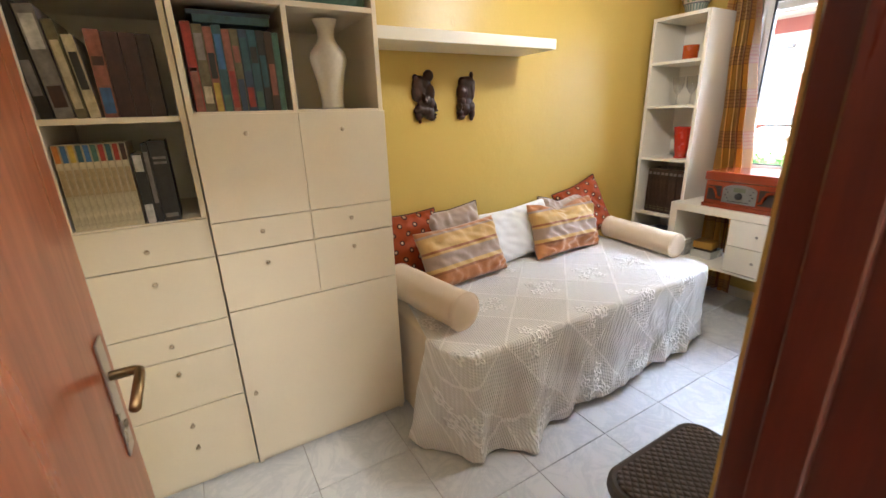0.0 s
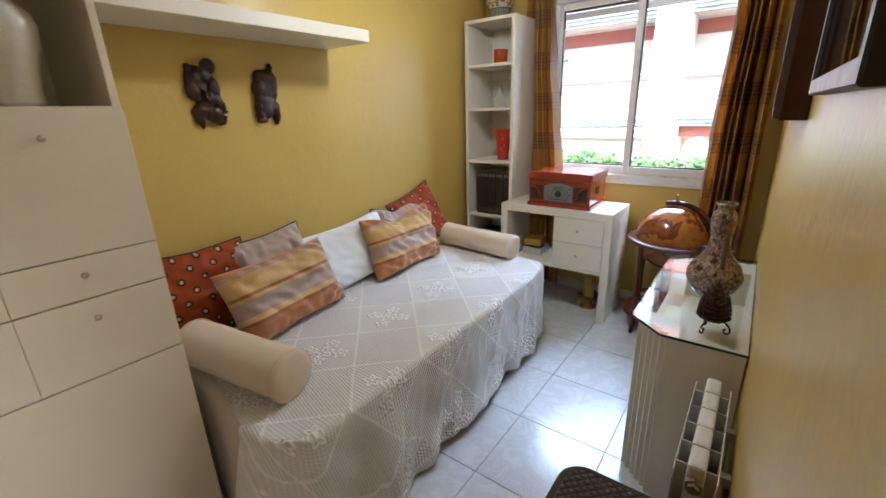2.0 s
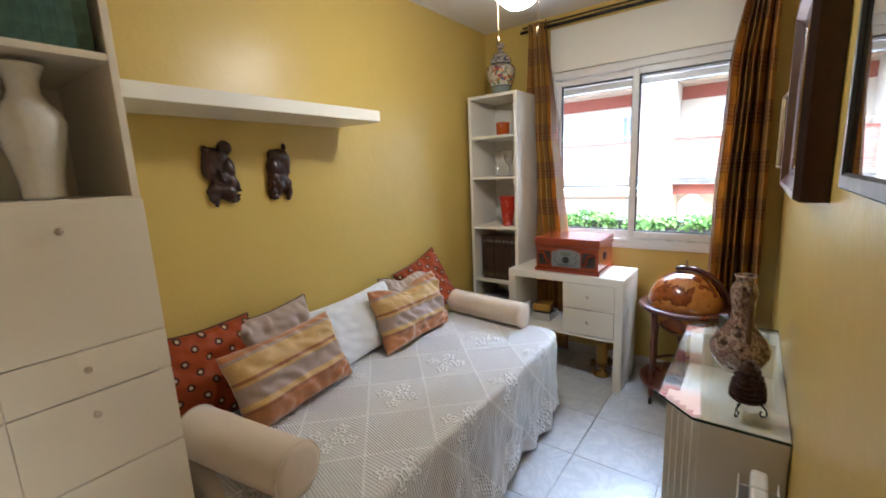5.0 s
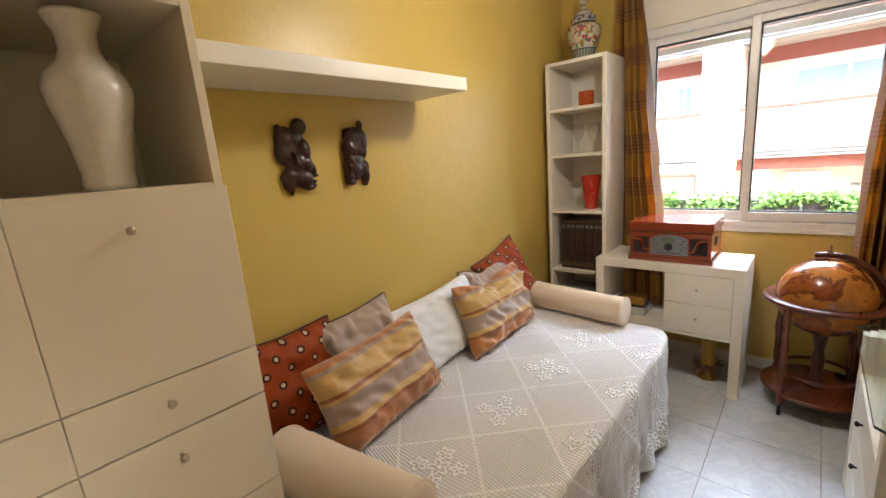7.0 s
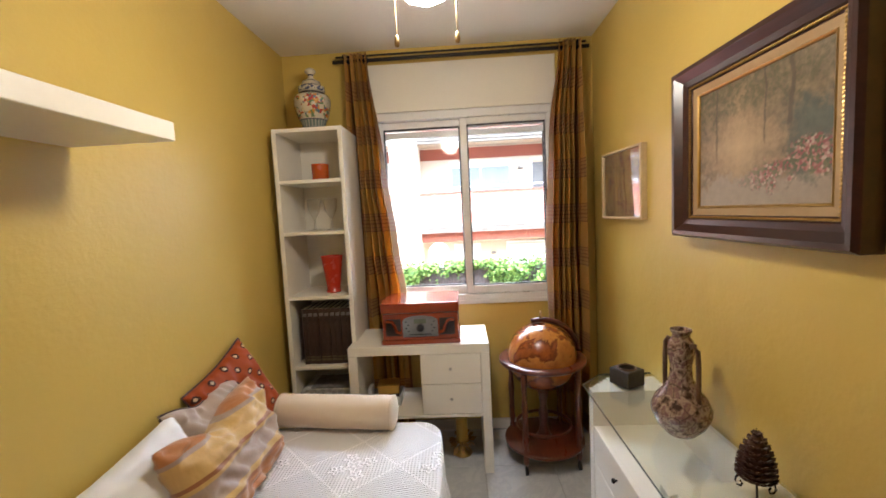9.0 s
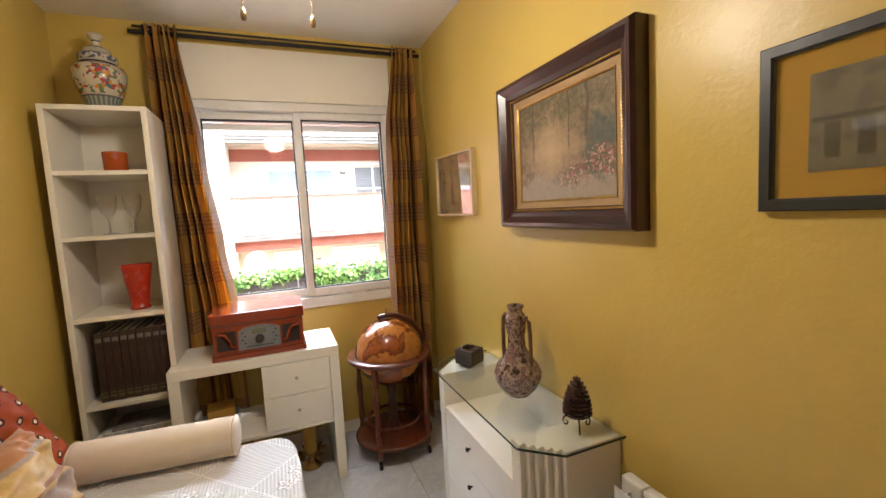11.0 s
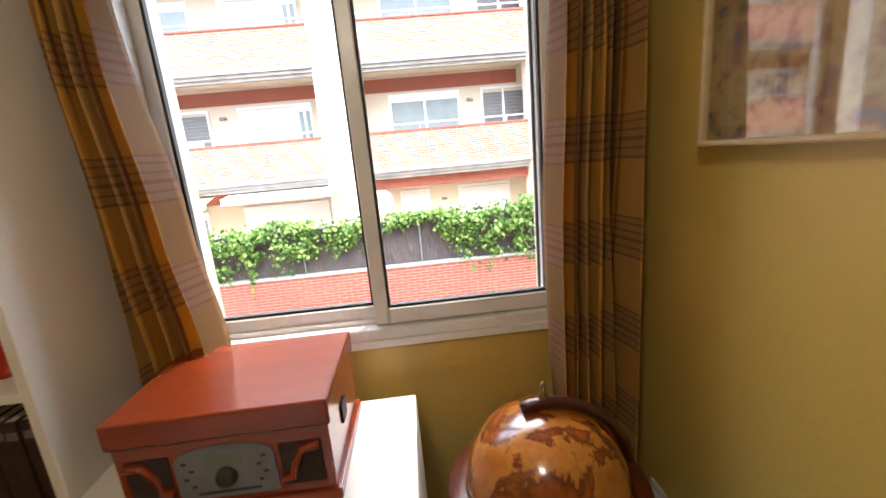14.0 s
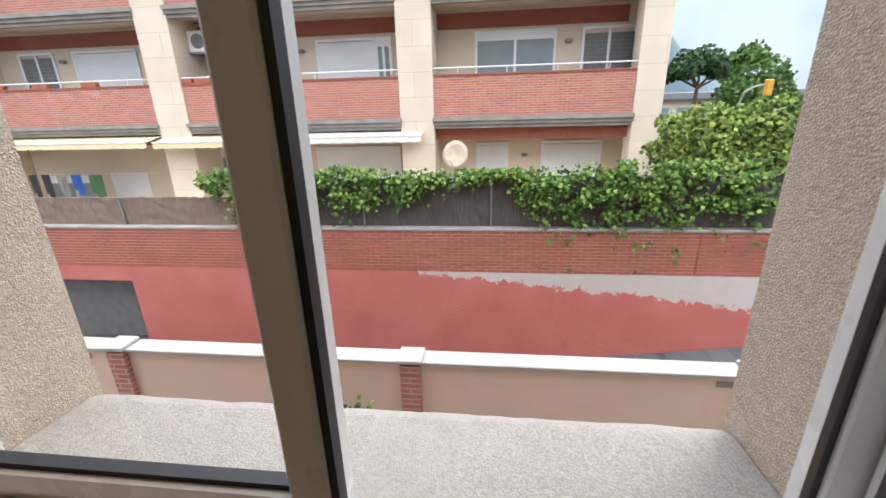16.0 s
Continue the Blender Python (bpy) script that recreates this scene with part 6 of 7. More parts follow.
M["mat_ochre"] = surf("ochre mount", (0.44, 0.24, 0.02), (0.40, 0.21, 0.02), 10, 0.9)
M["night"] = make_print("dark bridge view", [(0.02, 0.024, 0.026), (0.06, 0.06, 0.055), (0.10, 0.09, 0.06), (0.05, 0.05, 0.055)])
M["frame_black"] = surf("green-black frame", (0.018, 0.022, 0.024), (0.014, 0.017, 0.018), 12, 0.4)
bridge = thing("framed_picture", (1.03, YR + 0.001, 1.395), "dark bridge print in ochre mount and black frame, glazed", "picture")
part("frame", moulding(0.535, 0.335, [(0, 0), (0, 0.020), (0.003, 0.023), (0.022, 0.023), (0.026, 0.018), (0.026, 0)]), M["frame_black"], bridge, "plain black frame")
part("mount", cuboid(0.026, 0.006, 0.026, 0.509, 0.008, 0.309), M["mat_ochre"], bridge, "ochre card mount")
part("print", cuboid(0.085, 0.0085, 0.075, 0.450, 0.010, 0.262), M["night"], bridge, "dark view of an arched bridge")
bm = bmesh.new()
for k in range(7):
    box(bm, 0.10 + 0.05 * k, 0.0102, 0.10, 0.125 + 0.05 * k, 0.0106, 0.165)
box(bm, 0.09, 0.0102, 0.168, 0.445, 0.0106, 0.178)
part("bridge_arches", bm, M["frame_black"], bridge)
gl = part("glazing", cuboid(0.0261, 0.0145, 0.0261, 0.5089, 0.0165, 0.3089), M["picture_glass"], bridge, "clear picture glass")
gl.visible_shadow = False

# ---- ceiling lamp ----
LX, LY = 2.21, 1.72
lamp = thing("ceiling_lamp", (LX, LY, 2.07), "white glass ceiling lamp, lit, with two pull chains", "ceiling lamp")


def make_glow(name, power):
    n = Nodes(name)
    return n.done((0.9, 0.88, 0.82), 0.3, Emission_Color=(1.0, 0.86, 0.67, 1), Emission_Strength=power)


M["glow"] = make_glow("lit opal glass", 10.5)
M["hall_fill_glow"] = make_glow("hall fill lamp glow", 17.0)
part("glass_bowl", lathe(bmesh.new(), [(0.02, 0.0), (0.055, 0.012), (0.085, 0.04), (0.098, 0.085), (0.090, 0.12)], 6), M["glow"], lamp, "lit opal glass shade")
part("fitting", lathe(bmesh.new(), [(0.092, 0.121), (0.10, 0.13), (0.10, 0.17), (0.07, 0.20), (0.03, 0.21), (0.03, 0.40), (0.075, 0.42), (0.08, H - 2.0705)], 32), M["white"], lamp, "", True)
for dy in (0.088, -0.085):
    ch = part("pull_chain", tube(bmesh.new(), [(0, dy * 1.12, 0.15), (0, dy, 0.10), (0, dy, -0.085)], 0.0016, 6), M["brass"], lamp, "thin bead chain")
    part("chain_knob", lathe(bmesh.new(), [(0.003, -0.084), (0.006, -0.09), (0.008, -0.105), (0.006, -0.115), (0.002, -0.117)], 12, 0, dy), M["brass"], ch, "brass pull knob", True)

# lamp added in the unseen hall to brighten the cabinets through the doorway
hall_fill_lamp = thing("ceiling_lamp", (0.75, -0.1, H - 0.0805), "round opal lamp added in the unseen hall as fill light, lit", "ceiling lamp")
part("opal_shade", lathe(bmesh.new(), [(0.02, 0.0), (0.09, 0.012), (0.125, 0.035), (0.13, 0.06)], 32), M["hall_fill_glow"], hall_fill_lamp, "lit opal glass shade", True)
part("base_plate", lathe(bmesh.new(), [(0.135, 0.0605), (0.14, 0.065), (0.14, 0.08)], 32), M["white"], hall_fill_lamp)

# ---- outside: street, neighbours and trees ----
def make_brick(name, a, b, mortar, bw=0.25, bh=0.062, u=1):
    n = Nodes(name)
    v = n.add("ShaderNodeCombineXYZ", X=n.axis(u), Y=n.axis(2)).outputs[0]
    br = n.add("ShaderNodeTexBrick", Vector=v, Color1=(*a, 1), Color2=(*b, 1), Mortar=(*mortar, 1), Scale=1.0, Mortar_Size=0.008, Brick_Width=bw, Row_Height=bh, Bias=-0.1)
    c = n.mix(0.6, br.outputs["Color"], n.ramp(n.noise(1.3, 5), [(0.3, 0.75), (0.75, 1.0)]), "MULTIPLY")
    c = n.mix(n.ramp(n.noise(2.2, 6), [(0.62, 0.0), (0.8, 0.5)]), c, (0.55, 0.42, 0.36))
    n.bump(br.outputs["Fac"], -0.6, 0.008)
    return n.done(c, 0.85)


M["facade_brick"] = make_brick("facade brick", (0.38, 0.115, 0.075), (0.47, 0.17, 0.11), (0.44, 0.31, 0.26))
M["pier_brick"] = make_brick("pier brick", (0.34, 0.10, 0.07), (0.42, 0.15, 0.10), (0.40, 0.32, 0.28))
M["stone_panel"] = make_brick("beige stone cladding", (0.62, 0.52, 0.40), (0.66, 0.56, 0.44), (0.48, 0.40, 0.32), 1.4, 0.62)
M["render_beige"] = surf("beige render", (0.60, 0.50, 0.38), (0.54, 0.45, 0.34), 1.2, 0.9, fine=60)
M["render_pink"] = surf("pale salmon render", (0.60, 0.42, 0.33), (0.54, 0.40, 0.32), 1.5, 0.9, fine=50)
M["cornice"] = surf("grey stone cornice", (0.30, 0.27, 0.24), (0.20, 0.18, 0.16), 3, 0.85)
M["lintel"] = surf("red lintel", (0.30, 0.09, 0.055), (0.25, 0.07, 0.045), 4, 0.8)
M["shutter_white"] = surf("white shutter", (0.70, 0.69, 0.68), (0.66, 0.65, 0.64), 3, 0.5)
M["louver"] = surf("grey louvre", (0.16, 0.155, 0.15), (0.12, 0.115, 0.11), 6, 0.5)
M["far_glass"] = surf("dark reflecting glass", (0.24, 0.28, 0.28), (0.19, 0.23, 0.24), 2, 0.2, bump=0.0)
M["dish_beige"] = surf("weathered dish enamel", (0.56, 0.47, 0.36), (0.46, 0.34, 0.22), 4, 0.6)
M["awning"] = surf("cream awning cloth", (0.66, 0.58, 0.36), (0.60, 0.52, 0.32), 3, 0.9)
M["awning_white"] = surf("white awning cloth", (0.70, 0.69, 0.63), (0.64, 0.63, 0.58), 3, 0.9)
M["cap_white"] = surf("white coping", (0.38, 0.36, 0.33), (0.27, 0.255, 0.235), 4, 0.8)
M["asphalt"] = surf("asphalt", (0.055, 0.055, 0.058), (0.04, 0.04, 0.042), 2, 0.9, fine=150)
M["lead"] = surf("grey metal", (0.25, 0.25, 0.25), rough=0.5, metal=0.5)
M["bark"] = surf("bark", (0.12, 0.08, 0.055), (0.07, 0.045, 0.03), 8, 0.95, bump=0.6, fine=30, dist=0.02)
M["laundry_blue"] = surf("blue cloth", (0.03, 0.12, 0.42), rough=0.9)
M["laundry_green"] = surf("green cloth", (0.07, 0.16, 0.06), rough=0.9)
M["laundry_dark"] = surf("dark cloth", (0.03, 0.03, 0.035), rough=0.9)
M["terracotta"] = surf("terracotta", (0.36, 0.11, 0.06), rough=0.8)


def make_painted_wall():
    """Old red paint with a ragged strip of bare cement and a pale run."""
    n = Nodes("red wall paint")
    y, z = n.axis(1), n.axis(2)
    c = n.mix(n.ramp(n.noise(1.1, 6), [(0.3, 0.0), (0.75, 1.0)]), (0.40, 0.105, 0.085), (0.47, 0.15, 0.12))
    wob = n.math("MULTIPLY", n.math("SUBTRACT", n.noise(4.5, 8, 0.75), 0.5), 0.8)
    depth = n.math("MULTIPLY_ADD", y, 0.096, 0.0)
    patch = n.math("GREATER_THAN", n.math("ADD", n.math("ADD", z, 1.637), wob), depth)
    patch = n.math("MULTIPLY", patch, n.math("LESS_THAN", y, 1.25))
    c = n.mix(patch, c, n.mix(n.noise(6.0, 5), (0.52, 0.45, 0.40), (0.42, 0.37, 0.34)))
    n.bump(n.noise(30.0, 4), 0.3, 0.006)
    return n.done(c, 0.85)


M["red_wall"] = make_painted_wall()


def make_leaf(name, a, b, c3):
    n = Nodes(name)
    rnd = n.add("ShaderNodeNewGeometry").outputs["Random Per Island"]
    c = n.ramp(rnd, [(0.0, a), (0.5, b), (1.0, c3)])
    c = n.mix(0.5, c, n.ramp(n.noise(2.5, 3), [(0.3, 0.4), (0.7, 1.0)]), "MULTIPLY")
    return n.done(c, 0.65, Specular_IOR_Level=0.2)


M["ivy"] = make_leaf("ivy leaves", (0.03, 0.07, 0.013), (0.09, 0.17, 0.03), (0.22, 0.32, 0.07))
M["hedge"] = make_leaf("hedge leaves", (0.04, 0.075, 0.013), (0.12, 0.175, 0.028), (0.27, 0.33, 0.065))
M["pine"] = make_leaf("pine needles", (0.018, 0.045, 0.014), (0.03, 0.07, 0.02), (0.05, 0.10, 0.03))
M["tree_leaf"] = make_leaf("tree leaves", (0.04, 0.085, 0.018), (0.07, 0.14, 0.03), (0.12, 0.20, 0.045))


def make_reed(name, a, b):
    n = Nodes(name)
    v = n.stretch(70, 70, 5)
    g = n.noise(1.0, 5, 0.7, v)
    c = n.mix(n.ramp(g, [(0.35, 0.0), (0.65, 1.0)]), a, b)
    n.bump(g, 0.9, 0.01)
    return n.done(c, 0.95)


M["heather"] = make_reed("heather screen", (0.035, 0.028, 0.026), (0.12, 0.10, 0.095))
M["willow"] = make_reed("willow screen", (0.12, 0.075, 0.055), (0.25, 0.18, 0.14))

GZ = -3.35
tagged(part("ground", sheet(lambda u, v: (4.07 + 900 * u * u, -700 + 1400 * v, GZ), 20, 20), M["asphalt"]), "grey asphalt street and open ground beyond", "ground", kind="structure")

rng = random.Random(5)


def leaf(bm, p, size, lean=0.6):
    """One folded leaf of four faces, free in space."""
    d = Vector((rng.gauss(-0.8, lean), rng.gauss(0, 0.7), rng.gauss(0.5, 0.5))).normalized()
    s = d.cross(Vector((rng.gauss(0, 1), rng.gauss(0, 1), rng.gauss(0, 1)))).normalized()
    f = d.cross(s)
    p = Vector(p)
    tip, base = p + f * size * 0.6, p - f * size * 0.45
    l, r = p + s * size * 0.5 - d * size * 0.12, p - s * size * 0.5 - d * size * 0.12
    vs = [bm.verts.new(q) for q in (base, l, tip, r)]
    bm.faces.new((vs[0], vs[1], vs[2]))
    bm.faces.new((vs[0], vs[2], vs[3]))


def stuff(name, bm, m, label, category):
    me = bpy.data.meshes.new(name)
    bm.to_mesh(me)
    bm.free()
    me.materials.append(m)
    return tagged(new(name, me), label, category, kind="stuff")


# ---- own garden wall below ----
gw = structure(thing("wall_garden", (6.94, 2.205, -3.128), "low salmon-rendered garden wall with white coping and brick piers", "garden wall"))
gw["kind"] = "structure"
part("wall_body", cuboid(-0.07, -7, -0.225, 0.07, 9, 2.12), M["render_pink"], gw)
part("coping", cuboid(-0.11, -7, 2.121, 0.11, 9, 2.158, 0.006), M["cap_white"], gw)
for s in (-3.2, 0.0, 3.2, 6.4):
    pier = part("brick_pier", cuboid(-0.13, s - 0.10, -0.225, -0.071, s + 0.10, 2.12), M["pier_brick"], gw)
    part("pier_cap", cuboid(-0.16, s - 0.125, 2.160, 0.10, s + 0.125, 2.200, 0.006), M["cap_white"], pier)
for s in (-2.92, 3.62):
    part("wall_light", cuboid(-0.085, s - 0.07, 2.01, -0.0705, s + 0.07, 2.07, 0.003), M["lead"], gw, "small recessed wall light")

# ---- retaining wall across the street ----
rw = structure(thing("wall_street", (10.4, 1.5, 0), "street wall of red brick above flaking red paint", "street wall"))
rw["kind"] = "structure"
WT = -0.65
bm = bmesh.new()
box(bm, 0, -9, GZ, 0.25, 7.13, -1.48)
box(bm, 0, 9.9, GZ, 0.25, 16, -1.48)
box(bm, 0, 7.13, -1.80, 0.25, 9.9, -1.48)
part("painted_base", bm, M["red_wall"], rw)
part("garage_recess", cuboid(0.44, 6.9, GZ, 0.49, 10.2, -1.70), M["louver"], rw, "dark slatted garage door")
part("recess_cheek", cuboid(0.251, 6.88, GZ, 0.439, 7.13, -1.70), M["red_wall"], rw)
part("brick_core", cuboid(0.012, -9, -1.479, 0.25, 16, WT - 0.05), M["render_beige"], rw)
part("coping", cuboid(-0.02, -9, WT - 0.049, 0.27, 16, WT, 0.006), M["cap_white"], rw)
part("expansion_joint", cuboid(-0.004, -3.55, -1.47, 0.011, -3.52, WT - 0.055), M["lintel"], rw)

# rising pavement of grey pavers at the wall's foot
M["paver"] = make_brick("grey pavers", (0.095, 0.095, 0.10), (0.13, 0.13, 0.13), (0.05, 0.05, 0.05), 0.4, 0.2)
structure(part("pavement", sheet(lambda u, v: (9.0 + 1.38 * u, 1.0 - 8.0 * v, GZ + 0.004 + 1.04 * v), 4, 12), M["paver"]), "sloping pavement of grey pavers along the street wall", "pavement")

# heather screen with posts
fence = structure(thing("fence", (10.4, 1.5, WT), "dark heather screening fence on steel posts, grown over with ivy", "fence"))
fence["kind"] = "structure"


def screen(y0, y1, h):
    def f(u, v):
        y = y0 + (y1 - y0) * u
        return (0.12 + lumps((y * 6, v * 3, 2), 1.0, 0.03), y, 0.005 + h * v + (lumps((y * 14, 0, 9), 1.0, 0.05) if v == 1 else 0))
    bm = sheet(f, int((y1 - y0) * 14), 5)
    ret = bmesh.ops.extrude_face_region(bm, geom=bm.faces[:])
    bmesh.ops.translate(bm, vec=(0.03, 0, 0), verts=[g for g in ret["geom"] if isinstance(g, bmesh.types.BMVert)])
    return bm


part("heather_panel", screen(-5.5, 4.68, 0.87), M["heather"], fence)
part("willow_panel", screen(4.70, 12.0, 0.53), M["willow"], fence, "lower brown willow screen")
for y in (-2.28, -0.07, 2.2, 4.4, 7.0):
    part("post", tube(bmesh.new(), [(0.085, y, 0), (0.085, y, 0.93 if y < 4.5 else 0.5)], 0.018, 8), M["lead"], fence)
rail = part("fence_rail", tube(bmesh.new(), [(0.09, -5.4, 0.87), (0.09, 4.68, 0.86)], 0.010, 6), M["lead"], fence)

# ivy along the fence
bm = bmesh.new()


def ivy_cover(y):
    """How far down the ivy hangs and how thick it grows at y along the fence."""
    a = 0.95 * math.exp(-((y - 4.2) / 0.8) ** 2) + 0.70 * math.exp(-((y - 2.6) / 0.9) ** 2) + 0.40 * math.exp(-((y - 1.1) / 0.6) ** 2)
    b = 1.15 / (1 + math.exp((y + 0.7) * 4))
    return a + b + 0.08 + 0.12 * noise.noise(Vector((y * 1.7, 0, 0)))


n_leaf = 0
while n_leaf < 13500:
    y = rng.uniform(-4.6, 5.2)
    c = ivy_cover(y)
    if rng.random() > 0.25 + c:
        continue
    h = 0.95 - abs(rng.gauss(0, 0.42)) * min(c, 1.0) * (1 + 0.6 * noise.noise(Vector((y * 3, 5, 0)))) + rng.uniform(-0.02, 0.06) + (0.12 * c if rng.random() < 0.3 else 0)
    if noise.noise(Vector((y * 2.6, h * 3.4, 4))) < -0.04 and rng.random() < 0.9:
        continue
    p = Vector((0.05 - abs(rng.gauss(0, 0.10)) * (0.5 + c * 0.6), y, h))
    leaf(bm, p + Vector((10.4, 1.5, WT)), rng.uniform(0.04, 0.098))
    n_leaf += 1
stuff("ivy", bm, M["ivy"], "bright green ivy spilling over the screen fence", "ivy")

# hedge and shrubs beyond the fence
bm = bmesh.new()
for cx, cy, cz, rx, ry, rz2, n in ((11.3, -2.75, 0.28, 0.7, 1.0, 0.85, 3200), (11.6, -3.7, 0.45, 0.8, 1.1, 0.95, 3000), (12.6, -3.0, 0.5, 1.0, 1.2, 0.75, 2200),
                                   (13.2, -3.5, 0.40, 1.0, 0.9, 0.85, 1600), (11.2, -0.6, -0.35, 0.5, 0.9, 0.5, 1300), (14.5, -4.2, 0.2, 1.6, 1.4, 0.9, 1500), (12.0, -5.4, 0.3, 1.0, 1.3, 1.1, 1800)):
    for _ in range(int(n * 1.7)):
        d = Vector((rng.gauss(0, 1), rng.gauss(0, 1), rng.gauss(0, 1))).normalized() * rng.uniform(0.6, 1.0) ** 0.4
        k = 1 + 0.45 * noise.noise(d * 2.3 + Vector((cx, cy, 0)))
        leaf(bm, (cx + d.x * rx * k, cy + d.y * ry * k, cz + d.z * rz2 * k), rng.uniform(0.045, 0.115), 0.9)
stuff("hedge", bm, M["hedge"], "tall unclipped yellow-green garden hedge", "hedge")

# a vine tip reaching over the coping of the garden below
bm = bmesh.new()
for _ in range(40):
    leaf(bm, (6.6 + rng.gauss(0, 0.05), 2.75 + rng.gauss(0, 0.09), -1.42 + rng.gauss(0, 0.07)), rng.uniform(0.05, 0.09))
plant = stuff("climbing_plant", bm, M["ivy"], "green shoot of a climber against the garden wall", "plant")

# ---- apartment block ----
FX, RX = 15.2, 16.4
SB = (0.78, 3.80, 6.82)
PIERS = ((-2.86, -2.16), (3.00, 3.93), (10.20, 11.18), (17.3, 18.2))
BAYS = ((-2.16, 3.00), (3.93, 10.20), (11.18, 17.3))
block = thing("apartment_building", (FX, 0, GZ), "three-storey apartment block of red brick and beige stone with balconies", "building")


def bp(name, bm, m, parent=None, label="", smooth=False):
    bmesh.ops.translate(bm, vec=(-FX, 0, -GZ), verts=bm.verts)
    return part(name, bm, m, parent or block, label, smooth)


for y0, y1 in PIERS:
    bp("pier", cuboid(FX - 0.06, y0, GZ, RX - 0.002 if y0 > -2 else FX + 0.5, y1, 9.6, 0.01), M["stone_panel"])
bp("back_wall", cuboid(RX, -2.62, GZ, RX + 0.3, 18.1, 9.6), M["render_beige"])
bp("end_wall", cuboid(FX + 0.501, -2.85, GZ, 26, -2.63, 9.6), M["stone_panel"])
bp("roof", cuboid(FX - 0.2, -2.8, 9.6, 26, 18.7, 9.85), M["cornice"])
bp("terrace", cuboid(10.9, -9, GZ, RX, 18.5, -1.80), M["render_beige"])
for y0, y1 in BAYS:
    for zb in SB:
        bp("balcony_slab", cuboid(FX + 0.02, y0, zb + 0.05, RX, y1, zb + 0.22), M["render_beige"])
        bm = bmesh.new()
        for k, (dx, za, zc) in enumerate(((0.04, 0.0, 0.09), (0.10, 0.093, 0.19), (0.16, 0.193, 0.30))):
            box(bm, FX - dx, y0 - 0.03, zb + za, FX + 0.15, y1 + 0.03, zb + zc, 0.005)
        bp("cornice", bm, M["cornice"])
        bp("parapet", cuboid(FX, y0, zb + 0.303, FX + 0.14, y1, zb + 1.33), M["facade_brick"])
        bp("parapet_coping", cuboid(FX - 0.03, y0, zb + 1.331, FX + 0.17, y1, zb + 1.375, 0.005), M["lintel"])
        bm = bmesh.new()
        tube(bm, [(FX + 0.07, y0, zb + 1.53), (FX + 0.07, y1, zb + 1.53)], 0.022, 6)
        for k in range(4):
            y = y0 + (y1 - y0) * (k + 0.5) / 4
            tube(bm, [(FX + 0.07, y, zb + 1.37), (FX + 0.07, y, zb + 1.52)], 0.015, 6)
        bp("railing", bm, M["shutter_white"], None, "thin white balcony rail")
        bp("lintel_band", cuboid(RX - 0.03, y0, zb + 2.60, RX - 0.002, y1, zb + 3.00), M["lintel"])
    bp("lintel_band", cuboid(FX + 0.25, y0, SB[0] - 0.32, FX + 0.32, y1, SB[0] + 0.04), M["lintel"])


def far_window(y0, y1, z0, z1, kind):
    bm = bmesh.new()
    x = RX - 0.05
    w = 0.07
    box(bm, x, y0, z0, RX - 0.003, y0 + w, z1)
    box(bm, x, y1 - w, z0, RX - 0.003, y1, z1)
    box(bm, x, y0 + w, z1 - w, RX - 0.003, y1 - w, z1)
    if kind != "shutter":
        m = (y0 + y1) / 2
        box(bm, x, m - w / 2, z0, RX - 0.003, m + w / 2, z1 - w)
    win = bp("window", bm, M["shutter_white"])
    if kind == "glass":
        bp("pane", cuboid(RX - 0.025, y0 + w, z0, RX - 0.015, y1 - w, z1 - w), M["far_glass"], win)
        bp("shutter_slats", cuboid(RX - 0.035, y0 + w, z1 - 0.25, RX - 0.027, y1 - w, z1 - w), M["shutter_white"], win)
    else:
        bm = bmesh.new()
        step = 0.05 if kind == "shutter" else 0.10
        z = z0
        while z < z1 - w - step:
            box(bm, RX - 0.04, y0 + w, z + 0.006, RX - 0.012, y1 - w, z + step)
            z += step
        bp("shutter_slats", bm, M["shutter_white"] if kind == "shutter" else M["louver"], win)
    return win


for lv, zb in enumerate(SB):
    z0, z1 = zb + 0.25, zb + 2.52
    far_window(-0.30, 1.94, z0, z1, "glass")
    far_window(-2.42, -0.98, z0, z1, "louver")
    far_window(4.82, 6.60, z0, z1 - 0.02, "shutter")
    far_window(4.34, 4.815, z0, z1 - 0.02, "glass")
    far_window(7.46, 9.78, z0, z1 - 0.02, "louver" if lv == 0 else "glass")
    far_window(12.36, 14.58, z0, z1 - 0.02, "shutter")
    far_window(15.24, 16.5, z0, z1 - 0.02, "louver")
gz1 = -0.02
far_window(0.93, 1.90, -1.8, gz1 + 0.31, "shutter")
far_window(-1.77, -0.03, -1.8, gz1 + 0.33, "shutter")
far_window(4.24, 6.96, -1.8, gz1 + 0.25, "shutter")
far_window(8.10, 10.76, -1.8, 0.20, "glass")
far_window(13.0, 14.4, -1.8, -0.5, "shutter")
far_window(14.9, 16.9, -1.8, -0.6, "glass")
for y, z in ((-0.63, 2.97), (7.05, 3.0), (14.95, 3.0), (0.45, -0.08), (3.78, -0.15), (11.8, -0.2)):
    bm = bmesh.new()
    tube(bm, [(RX - 0.06, y - 0.09, z), (RX - 0.06, y + 0.09, z)], 0.05, 8)
    bp("wall_lamp", bm, M["cornice"], None, "small oval bulkhead lamp", True)


